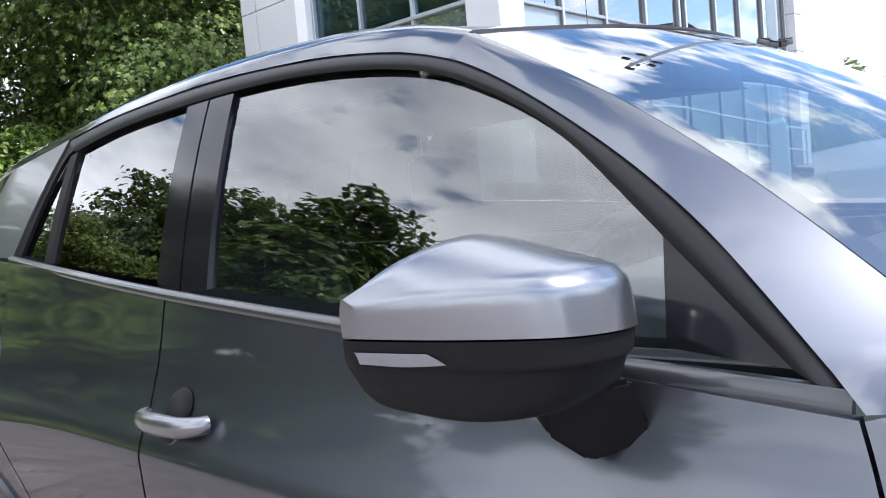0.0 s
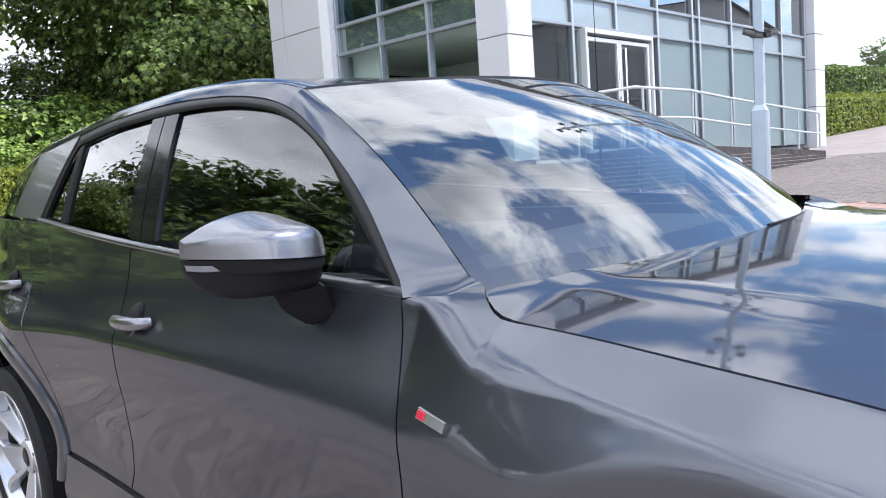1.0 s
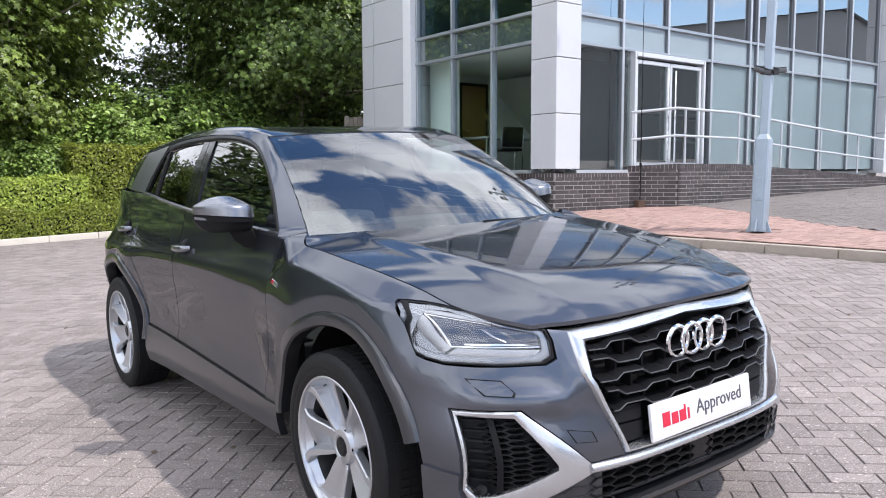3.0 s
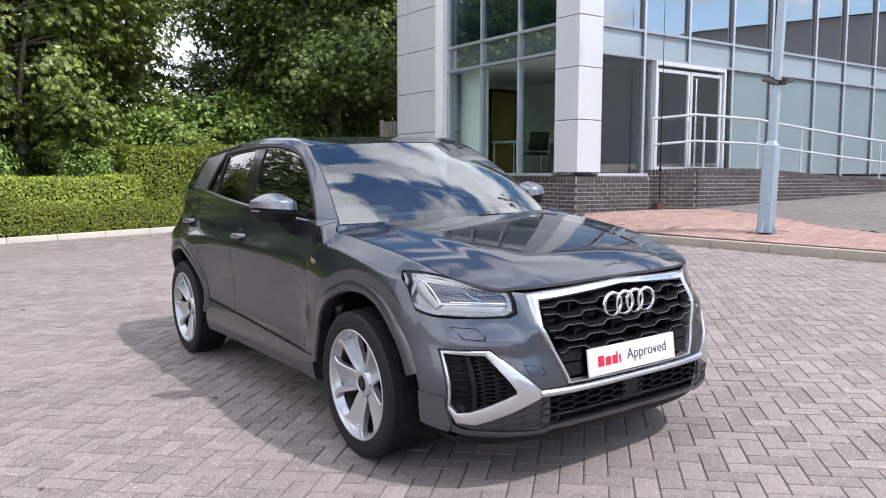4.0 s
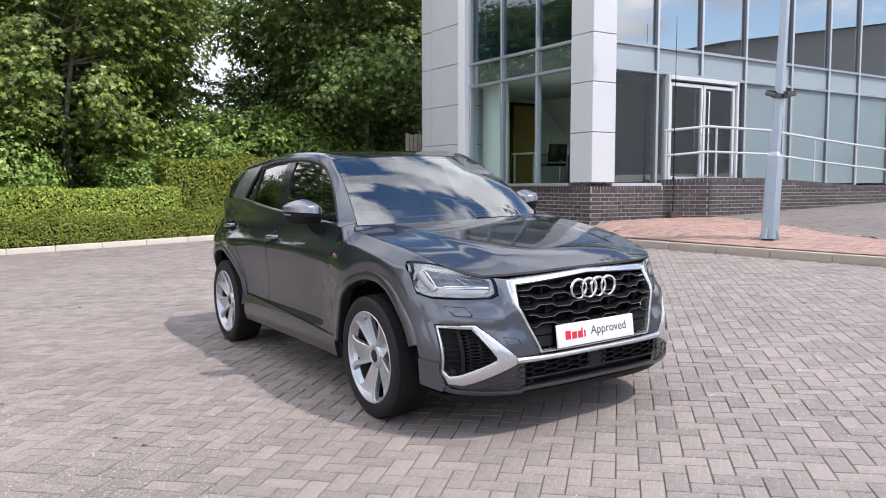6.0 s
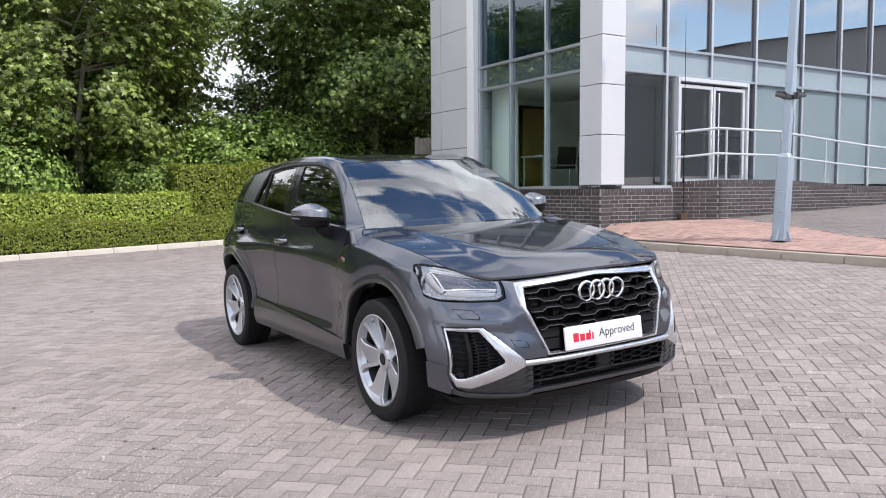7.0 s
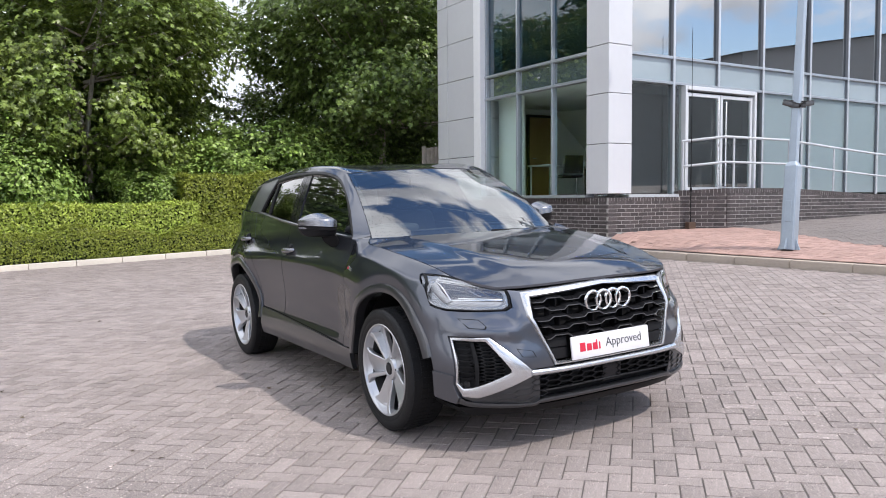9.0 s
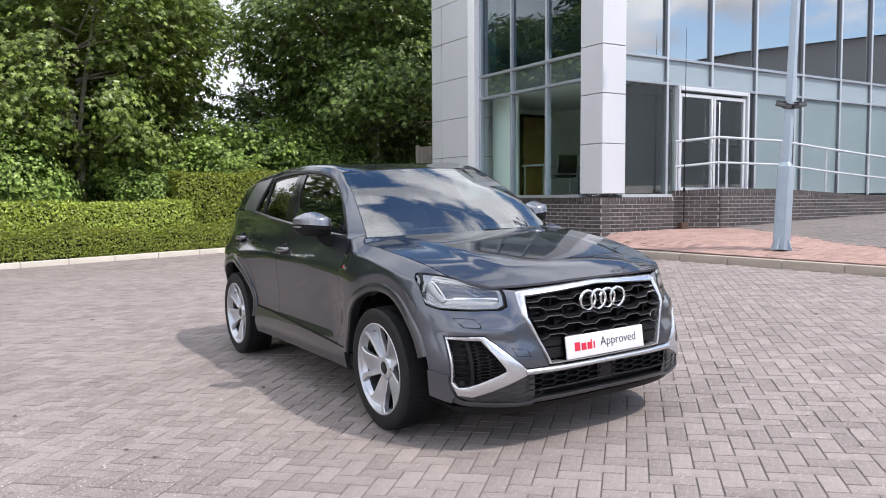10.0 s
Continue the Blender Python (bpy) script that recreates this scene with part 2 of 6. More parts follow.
DESK = material("pale_desk_top", (0.62, 0.64, 0.62), 0.4, vary=0.04)
BARK = material("grey_brown_bark", (0.36, 0.315, 0.26), 0.9, vary=0.3, size=5, bump=0.8, grain=30)
LEAF = leaf_material("maple_leaf", (0.158, 0.222, 0.043), 0.62)
LEAF2 = leaf_material("shrub_leaf", (0.25, 0.37, 0.085), 0.55)
HEDGELEAF = leaf_material("hedge_leaf", (0.225, 0.275, 0.040), 0.5)
LEAFDARK = leaf_material("dark_leaf", (0.105, 0.155, 0.038), 0.5)
LEAFDEEP = leaf_material("deep_green_leaf", (0.126, 0.192, 0.042), 0.64)
HEDGELIME = leaf_material("lime_leaf", (0.37, 0.47, 0.088), 0.45)
for m, level in ((RUBBER, 0.3), (BLACK, 0.13), (BAR, 0.10), (SATINFRAME, 0.25), (GLOSSBLACK, 0.28)):
    m.node_tree.nodes["Principled BSDF"].inputs["Specular IOR Level"].default_value = level
flakes = PAINT.node_tree.nodes["Principled BSDF"]
flakes.inputs["Coat Roughness"].default_value = 0.045
flakes.inputs["Specular IOR Level"].default_value, flakes.inputs["Specular Tint"].default_value = 0.0, (0.15, 0.15, 0.16, 1)
DRYLEAF = material("dry_leaf", (0.10, 0.075, 0.05), 0.9, island=0.5)
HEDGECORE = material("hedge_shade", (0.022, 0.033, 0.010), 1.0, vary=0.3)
ROOFING = material("grey_roofing", (0.25, 0.265, 0.28), 0.6, vary=0.1)
RENDERWALL = material("grey_wall", (0.36, 0.37, 0.38), 0.8, vary=0.06)


# ---- mesh helpers ----
def part(name, bm, mat, parent=None, label="", smooth=True, angle=32):
    """One bmesh as one mesh object, under a thing or a part."""
    me = bpy.data.meshes.new(name)
    bm.to_mesh(me)
    bm.free()
    me.materials.append(mat)
    me.polygons.foreach_set("use_smooth", [smooth] * len(me.polygons))
    if smooth:
        me.set_sharp_from_angle(angle=radians(angle))
    field = me.attributes.get("field_normal")
    if smooth and field:
        # a pressed panel shades by the field it lies on; its turned-in edges by themselves
        ns = [Vector(d.vector) for d in field.data]
        out = []
        for p in me.polygons:
            for i in p.vertices:
                out.append(ns[i] if p.normal.dot(ns[i]) > 0.6 else p.normal.copy())
        me.attributes.remove(field)
        me.normals_split_custom_set(out)
    ob = new(name, me)
    if parent:
        ob.parent = parent
    if label:
        ob["label"] = label
    return ob


def thing(name, m, label, category, group="", kind=""):
    ob = new(name)
    ob.empty_display_size = 0.2
    ob.matrix_world = m
    return tagged(ob, label, category, group, kind)


def box(bm, x0, x1, y0, y1, z0, z1, bevel=0.0, seg=2):
    b = bmesh.new()
    v = [b.verts.new((x, y, z)) for x in (x0, x1) for y in (y0, y1) for z in (z0, z1)]
    for q in ((0, 1, 3, 2), (4, 6, 7, 5), (0, 4, 5, 1), (2, 3, 7, 6), (0, 2, 6, 4), (1, 5, 7, 3)):
        b.faces.new([v[i] for i in q])
    if bevel:
        bmesh.ops.bevel(b, geom=b.edges[:], offset=bevel, segments=seg, affect="EDGES", profile=0.5)
    join(bm, b)
    return bm


def join(bm, other, m=None):
    """Adds the faces of other, moved by m, and frees it."""
    if m:
        other.transform(m)
    vs = {v: bm.verts.new(v.co) for v in other.verts}
    for f in other.faces:
        try:
            bm.faces.new([vs[v] for v in f.verts])
        except ValueError:
            pass
    other.free()


def tube(bm, pts, r, n=8, closed=False):
    """A round bar along points; r is one radius or one for each point."""
    pts = [Vector(p) for p in pts]
    rs = r if isinstance(r, (list, tuple)) else [r] * len(pts)
    rings = []
    for i, p in enumerate(pts):
        a = pts[i - 1] if i or closed else p
        b = pts[(i + 1) % len(pts)] if i < len(pts) - 1 or closed else p
        d = (b - a).normalized()
        u = d.orthogonal().normalized() if not rings else (keep - d * keep.dot(d)).normalized()
        keep = u
        w = d.cross(u)
        rings.append([bm.verts.new(p + (u * math.cos(k * 2 * math.pi / n) + w * math.sin(k * 2 * math.pi / n)) * rs[i]) for k in range(n)])
    count = len(rings) if closed else len(rings) - 1
    for i in range(count):
        a, b = rings[i], rings[(i + 1) % len(rings)]
        for k in range(n):
            bm.faces.new((a[k], a[(k + 1) % n], b[(k + 1) % n], b[k]))
    if not closed:
        bm.faces.new(rings[0][::-1])
        bm.faces.new(rings[-1])
    return bm


def lathe(bm, profile, n=48, m=None):
    """A turned body round the x axis; the profile is pairs of x and radius."""
    b = bmesh.new()
    rings = []
    for x, r in profile:
        rings.append([b.verts.new((x, r * math.cos(2 * math.pi * k / n), r * math.sin(2 * math.pi * k / n))) for k in range(n)])
    for i in range(len(rings) - 1):
        for k in range(n):
            b.faces.new((rings[i][k], rings[i + 1][k], rings[i + 1][(k + 1) % n], rings[i][(k + 1) % n]))
    join(bm, b, m)
    return bm


def grid(bm, rows):
    """A sheet through rows of points."""
    vs = [[bm.verts.new(p) for p in row] for row in rows]
    for a, b in zip(vs, vs[1:]):
        for k in range(len(a) - 1):
            bm.faces.new((a[k], a[k + 1], b[k + 1], b[k]))
    return bm


def outward(bm, way):
    """Turns the sheet so that its faces look along way on the whole."""
    bm.normal_update()
    if sum((f.normal.dot(way) * f.calc_area() for f in bm.faces), 0.0) < 0:
        bmesh.ops.reverse_faces(bm, faces=bm.faces[:])
    return bm


def lips(bm, inward, depth):
    edge = [e for e in bm.edges if len(e.link_faces) == 1]
    made = bmesh.ops.extrude_edge_only(bm, edges=edge)["geom"]
    for v in made:
        if isinstance(v, bmesh.types.BMVert):
            v.co += inward * depth


def panel(outline, place, inward, cell=0.05, lip=0.012):
    """A pressed panel: a flat outline laid over a curved field, cut into small cells, its edges turned inwards."""
    bm = bmesh.new()
    bm.faces.new([bm.verts.new((a, b, 0)) for a, b in outline])
    for axis in (0, 1):
        lo, hi = min(p[axis] for p in outline), max(p[axis] for p in outline)
        for k in range(math.ceil(lo / cell + 0.01), math.floor(hi / cell - 0.01) + 1):
            co, no = [0, 0, 0], [0, 0, 0]
            co[axis], no[axis] = k * cell, 1
            bmesh.ops.bisect_plane(bm, geom=bm.verts[:] + bm.edges[:] + bm.faces[:], dist=1e-6, plane_co=co, plane_no=no)
    inward = Vector(inward)
    layer, e = bm.verts.layers.float_vector.new("field_normal"), 0.003
    for v in bm.verts:
        a, b = v.co.x, v.co.y
        v.co = place(a, b)
        n = (Vector(place(a + e, b)) - Vector(place(a - e, b))).cross(Vector(place(a, b + e)) - Vector(place(a, b - e))).normalized()
        v[layer] = n if n.dot(inward) < 0 else -n
    outward(bm, -inward)
    if lip:
        lips(bm, inward, lip)
    return bm


def resample(pts, n, curved=True):
    """n + 1 points at even steps along a line through pts."""
    pts = [Vector((*p, 0)[:3]) for p in pts]
    if curved and len(pts) > 2:
        fine = []
        for i in range(len(pts) - 1):
            a, b, c, d = pts[max(i - 1, 0)], pts[i], pts[i + 1], pts[min(i + 2, len(pts) - 1)]
            for k in range(12):
                s = k / 12
                fine.append(0.5 * ((2 * b) + (c - a) * s + (2 * a - 5 * b + 4 * c - d) * s * s + (3 * b - a - 3 * c + d) * s ** 3))
        pts = fine + [pts[-1]]
    lens = [0.0]
    for a, b in zip(pts, pts[1:]):
        lens.append(lens[-1] + (b - a).length)
    out, j = [], 0
    for k in range(n + 1):
        s = lens[-1] * k / n
        while j < len(lens) - 2 and lens[j + 1] < s:
            j += 1
        h = (s - lens[j]) / max(1e-9, lens[j + 1] - lens[j])
        out.append(pts[j].lerp(pts[j + 1], h))
    return out


def curve2(pts, n):
    return [(p.x, p.y) for p in resample(pts, n)]


def ribbon(one, two, place, inward, n=40, across=3, swell=0.0, lip=0.01, curved=True):
    """A strip between two lines of a field, rounded by swell."""
    a, b = resample(one, n, curved), resample(two, n, curved)
    inward = Vector(inward)
    rows = []
    for p, q in zip(a, b):
        row = []
        for k in range(across + 1):
            s = k / across
            c = p.lerp(q, s)
            row.append(Vector(place(c.x, c.y)) - inward * swell * math.sin(math.pi * s))
        rows.append(row)
    bm = grid(bmesh.new(), rows)
    outward(bm, -inward)
    if lip:
        lips(bm, inward, lip)
    return bm


def flipped(bm):
    """The mirror image on the other side of the car."""
    b = bm.copy()
    for v in b.verts:
        v.co.x = -v.co.x
    layer = b.verts.layers.float_vector.get("field_normal")
    if layer:
        for v in b.verts:
            v[layer] = Vector((-v[layer][0], v[layer][1], v[layer][2]))
    bmesh.ops.reverse_faces(b, faces=b.faces[:])
    return b


def both(name, bm, mat, parent, label="", angle=32):
    """The same part on the right and on the left of the car."""
    other = flipped(bm)
    return part(name, bm, mat, parent, label, angle=angle), part(name, other, mat, parent, label, angle=angle)


LEAF_PLAIN = ((-0.5, 0.0, 0.0), (0.0, 0.36, 0.10), (0.55, 0.0, -0.10), (0.0, -0.36, 0.10))
LEAF_LOBED = ((-0.42, 0.0, 0.02), (-0.34, 0.40, -0.04), (-0.08, 0.26, 0.06), (0.20, 0.52, -0.08), (0.22, 0.17, 0.06), (0.60, 0.0, -0.12), (0.22, -0.17, 0.06), (0.20, -0.52, -0.08), (-0.08, -0.26, 0.06), (-0.34, -0.40, -0.04))


def leaves(name, spots, ways, sizes, mat, seed, shape=LEAF_PLAIN, hang=0.0):
    """One mesh of many folded leaves at the spots given; hang turns their tips downwards."""
    rng = np.random.default_rng(seed)
    n, k = len(spots), len(shape)
    d = ways / np.maximum(1e-6, np.linalg.norm(ways, axis=1))[:, None]
    a = rng.normal(size=(n, 3)) + np.array((0, 0, -hang))
    a -= d * (a * d).sum(1)[:, None]
    a /= np.maximum(1e-6, np.linalg.norm(a, axis=1))[:, None]
    b = np.cross(d, a)
    s = sizes[:, None]
    co = np.empty((n, k, 3))
    for i, (u, v, w) in enumerate(shape):
        co[:, i] = spots + a * s * u + b * s * v + d * s * w
    me = bpy.data.meshes.new(name)
    me.vertices.add(k * n)
    me.vertices.foreach_set("co", co.reshape(-1))
    me.loops.add(k * n)
    me.loops.foreach_set("vertex_index", np.arange(k * n, dtype=np.int32))
    me.polygons.add(n)
    me.polygons.foreach_set("loop_start", np.arange(0, k * n, k, dtype=np.int32))
    me.polygons.foreach_set("use_smooth", [False] * n)
    me.update(calc_edges=True)
    me.materials.append(mat)
    return me


# ---- ground ----
def yard(x, y):
    """The height of the paved yard."""
    return 0.0337 * x - 0.0052 * y


PAVE = [(7.1, 0.355), (7.7, 0.43), (8.5, 0.49), (10.1, 0.61), (12.0, 0.69), (15.3, 0.80), (18.6, 0.92), (25, 1.25), (40, 2.1), (60, 2.4)]


def pavement_height(x, y):
    """The height of the pavement and of the ramp that climbs beside the building."""
    for (a, p), (b, q) in zip(PAVE, PAVE[1:]):
        if x <= b:
            break
    h = p + (q - p) * (min(x, 60) - a) / (b - a)
    h -= 0.0052 * max(-8.0, min(8.0, y)) * max(0.0, min(1.0, (8.0 - x) / 0.9))
    return h + 0.045 * max(0.0, min(y, 8.0) - 3.5) * max(0.0, min(1.0, (10.1 - x) / 2.6)) * max(0.0, min(1.0, (x - 7.15) / 0.45))


def ground_height(x, y):
    if x > 7.12 and y < 14.25:
        return pavement_height(x, y) - 0.03
    h = yard(max(-25.0, min(7.1, x)), max(-25.0, min(25.0, y))) - 0.03
    return h + (0.10 if y > 14.35 else 0.0)


def ground_sheet():
    xs = [-900, -200, -60, -25, -18] + [k * 1.0 for k in range(-14, 8)] + [7.11, 7.13, 7.7, 8.5, 10.1, 12, 15.3, 18.6, 25, 40, 60, 200, 900]
    ys = [-900, -200, -60, -25, -15, -8, -4, 0, 3.5, 5, 6.6, 8, 11, 14.2, 14.3, 14.4, 16, 20, 25, 60, 200, 900]
    xs.sort()
    return grid(bmesh.new(), [[(x, y, ground_height(x, y)) for x in xs] for y in ys])


ground = part("ground", outward(ground_sheet(), Vector((0, 0, 1))), TARMAC, smooth=False)
tagged(ground, "sloping brown-grey yard ground under the block paving", "ground", kind="structure")


def herringbone(x0, x1, y0, y1, angle):
    """Middles and turns of 200 x 100 mm blocks in herringbone bond within a rectangle."""
    c, s = math.cos(radians(angle)), math.sin(radians(angle))
    span = int(math.hypot(max(abs(x0), abs(x1)), max(abs(y0), abs(y1))) / 0.1) + 4
    out = []
    for m in range(-span // 2, span // 2):
        for k in range(-span, span):
            for flip, (u, v) in ((0, (k + 2 * m + 1.0, -k + 2 * m + 0.5)), (1, (1 + k + 2 * m + 0.5, 1 - k + 2 * m + 1.0))):
                u, v = u * 0.1, v * 0.1
                x, y = u * c - v * s, u * s + v * c
                if x0 < x < x1 and y0 < y < y1:
                    out.append((x, y, radians(angle) + flip * math.pi / 2))
    return out


def blocks_mesh(name, spots, height, mat, seed, length=0.2, width=0.1):
    """Many paving blocks in one mesh, each a little uneven, with worn edges."""
    rng = np.random.default_rng(seed)
    n = len(spots)
    p = np.array([(x, y) for x, y, a in spots])
    a = np.array([t for x, y, t in spots])
    ux, uy = np.cos(a), np.sin(a)
    co = np.empty((n, 8, 3))
    corner = ((-1, -1), (1, -1), (1, 1), (-1, 1))
    lift = rng.normal(0, 0.0011, n)
    tip = rng.normal(0, 0.006, (n, 2))
    for i, (sx, sy) in enumerate(corner):
        for j, (half_l, half_w, down) in enumerate(((length / 2 - 0.0012, width / 2 - 0.0012, 0.009), (length / 2 - 0.0046, width / 2 - 0.0046, 0.0))):
            du, dv = sx * half_l, sy * half_w
            x, y = p[:, 0] + du * ux - dv * uy, p[:, 1] + du * uy + dv * ux
            co[:, i + 4 * j, 0], co[:, i + 4 * j, 1] = x, y
            co[:, i + 4 * j, 2] = np.array([height(b, c) for b, c in zip(x, y)]) - down + (lift + tip[:, 0] * du + tip[:, 1] * dv) * (down == 0.0)
    faces = np.array([(4, 5, 6, 7), (0, 1, 5, 4), (1, 2, 6, 5), (2, 3, 7, 6), (3, 0, 4, 7)])
    idx = (np.arange(n)[:, None, None] * 8 + faces[None]).reshape(-1)
    me = bpy.data.meshes.new(name)
    me.vertices.add(8 * n)
    me.vertices.foreach_set("co", co.reshape(-1))
    me.loops.add(len(idx))
    me.loops.foreach_set("vertex_index", idx.astype(np.int32))
    me.polygons.add(5 * n)
    me.polygons.foreach_set("loop_start", np.arange(0, len(idx), 4, dtype=np.int32))
    me.polygons.foreach_set("use_smooth", [False] * (5 * n))
    me.update(calc_edges=True)
    me.materials.append(mat)
    return me


# sand bed in the joints of the yard
bed = part("sand_bed", outward(grid(bmesh.new(), [[(x, y, yard(x, y) - 0.0060) for x in (-9.0, 7.08)] for y in (-5.0, 14.25)]), Vector((0, 0, 1))), JOINT, ground, smooth=False)
YARD = herringbone(-9.0, 7.02, -5.0, 14.15, 45.0)
NEAR = [s for s in YARD if -1.75 < s[0] < 0.75 and -2.45 < s[1] < -0.05]
FAR = [s for s in YARD if not (-1.75 < s[0] < 0.75 and -2.45 < s[1] < -0.05)]
rest = new("paving", blocks_mesh("paving", FAR, yard, BLOCKS, 3))
rest.parent = ground
tagged(rest, kind="stuff")

# red pavement beyond the kerb, in herringbone too
part("pavement_bed", outward(grid(bmesh.new(), [[(x, y, pavement_height(x, y) - 0.006) for x in [7.2 + (max(7.2, 8.35 + 0.46 * (y - 2.2)) - 7.2) * k / 6 for k in range(7)]] for y in (-0.3, 0.5, 1.5, 2.5, 3.5, 4.5, 5.5, 6.5, 7.1)]), Vector((0, 0, 1))), REDBLOCKS, ground, smooth=False)
RED_SPOTS = [s for s in herringbone(7.34, 10.9, -2.0, 7.1, 0.0) if s[0] < 8.35 + 0.46 * (s[1] - 2.2) and not (abs(s[0] - 7.77) < 0.2 and abs(s[1] - 3.6) < 0.2)]
RED_SPOTS += [(7.25, -2.0 + 0.2 * k, math.pi / 2) for k in range(46)]
redpave = new("pavement", blocks_mesh("pavement", RED_SPOTS, pavement_height, REDBLOCKS, 4))
tagged(redpave, "salmon-red block pavement with fine joints", "pavement", kind="structure")

RAMP_SPOTS = [s for s in herringbone(7.6, 19.5, -2.0, 6.55, 45.0) if s[0] > 8.32 + 0.46 * (s[1] - 2.2) and s[1] > -1.5]
ramp = new("ramp_paving", blocks_mesh("ramp_paving", RAMP_SPOTS, lambda x, y: pavement_height(x, y) + 0.004, RAMPBLOCKS, 6))
ramp.parent = ground
tagged(ramp, kind="stuff")


def kerb(name, p, q, height, mat, wide, up, label):
    """A row of kerb stones from p to q, each a bevelled stone of its own."""
    p, q = Vector(p), Vector(q)
    n = max(1, round((q - p).length / 0.915))
    run = thing(name, Matrix.Identity(4), label, "kerb", kind="structure")
    d = (q - p).normalized()
    for k in range(n):
        a, b = p.lerp(q, k / n), p.lerp(q, (k + 1) / n)
        bm = box(bmesh.new(), -(b - a).length / 2 + 0.004, (b - a).length / 2 - 0.004, -wide / 2, wide / 2, -0.25, up, 0.014, 2)
        c = (a + b) / 2
        z0, z1 = height(a.x, a.y), height(b.x, b.y)
        for v in bm.verts:
            v.co.z += (z0 + z1) / 2 + (z1 - z0) * v.co.x / (b - a).length
        bm.transform(Matrix.Translation((c.x, c.y, 0)) @ Matrix.Rotation(math.atan2(d.y, d.x), 4, "Z"))
        part("kerb_stone", bm, mat, run)
    return run


kerb("kerb", (7.12, -8.0), (7.12, 14.2), yard, KERB, 0.15, 0.112, "weathered concrete kerb along the red pavement")
kerb("planting_kerb", (-9.0, 14.3), (7.2, 14.3), yard, PALEKERB, 0.16, 0.11, "pale concrete kerb along the clipped hedge")

# ---- the glazed building ----
building = thing("office_building", Matrix.Identity(4), "white-clad glazed showroom building on a dark brick plinth", "building")
FLOOR, SILL, LOW, HIGH, TOP = 1.26, 1.29, 3.50, 4.00, 7.6
GY, GX = 7.42, 7.56          # planes of the glass


def solid(name, x0, x1, y0, y1, z0, z1, mat, parent=building, bevel=0.006, label=""):
    return part(name, box(bmesh.new(), x0, x1, y0, y1, z0, z1, bevel, 1), mat, parent, label, smooth=False)


# corner column and end column: stacked panels with open joints
def clad(x0, x1, y0, y1, zs):
    solid("column_core", x0 + 0.03, x1 - 0.03, y0 + 0.03, y1 - 0.03, zs[0], zs[-1], BLACK)
    for a, b in zip(zs, zs[1:]):
        solid("cladding_panel", x0, x1, y0, y1, a + 0.006, b - 0.006, CLADDING)


clad(7.40, 7.99, 7.13, 7.74, [1.30, 2.24, 3.17, 4.07, 4.99, 5.91, 6.83, TOP])
clad(19.45, 20.10, 7.13, 7.74, [1.20, 2.24, 3.17, 4.07, 4.99, 5.91, 6.83, TOP])
clad(7.42, 8.2, 11.62, 12.84, [1.20, 2.22, 3.14, 4.08, 4.99, 5.91, 6.83, TOP])
clad(7.42, 8.2, 12.86, 13.32, [1.20, 2.22, 3.14, 4.08, 4.99, 5.91, 6.83, TOP])
solid("corner_fin", 7.36, 7.66, 11.32, 11.60, 1.2, TOP, WHITEFRAME)

MULL_R = [8.02, 9.35, 10.67, 12.10, 13.48, 13.76, 15.22, 16.50, 17.92, 19.40]
MULL_L = [7.78, 8.90, 10.10, 11.28]
for x in MULL_R:
    base = SILL if x != 10.67 else LOW
    mullion = solid("mullion", x - 0.026, x + 0.026, GY - 0.060, GY + 0.06, base, TOP - 0.2, DARKFRAME)
    solid("cover_cap", x - 0.028, x + 0.028, GY - 0.080, GY - 0.060, base, TOP - 0.2, CAPS, mullion, 0.004, "silver cover strip")
for y in MULL_L:
    solid("mullion", GX - 0.075, GX + 0.06, y - 0.025, y + 0.025, SILL, TOP - 0.2, FRAME)
for z in (LOW, HIGH, 6.6):
    solid("transom", 7.99, 19.44, GY - 0.068, GY + 0.05, z - 0.028, z + 0.028, FRAME)
    solid("transom", GX - 0.085, GX + 0.05, 7.74, 11.32, z - 0.03, z + 0.03, FRAME)
solid("window_sill", 7.99, 9.36, GY - 0.22, GY + 0.05, SILL - 0.06, SILL, CAPS)
solid("window_sill", GX - 0.20, GX + 0.05, 7.74, 11.32, SILL - 0.06, SILL, FRAME)
solid("parapet", 7.38, 20.1, 7.1, 7.9, TOP, TOP + 0.5, CLADDING)
solid("parapet", 7.38, 8.2, 7.9, 13.32, TOP, TOP + 0.5, CLADDING)
solid("roof", 7.6, 20.1, 7.6, 13.1, TOP - 0.25, TOP + 0.02, ROOFING)
solid("back_wall", 8.2, 20.1, 13.1, 13.32, 0.4, TOP, RENDERWALL)
solid("end_wall", 19.9, 20.1, 7.74, 13.1, 0.4, TOP, RENDERWALL)


def pane(x0, x1, y0, y1, z0, z1, mat):
    ob = solid("pane", x0, x1, y0, y1, z0, z1, mat, bevel=0.0)
    if mat in (FACADE_GLASS, ROOM_GLASS, SOLAR_GLASS, SHADE_GLASS):
        ob.visible_shadow = False


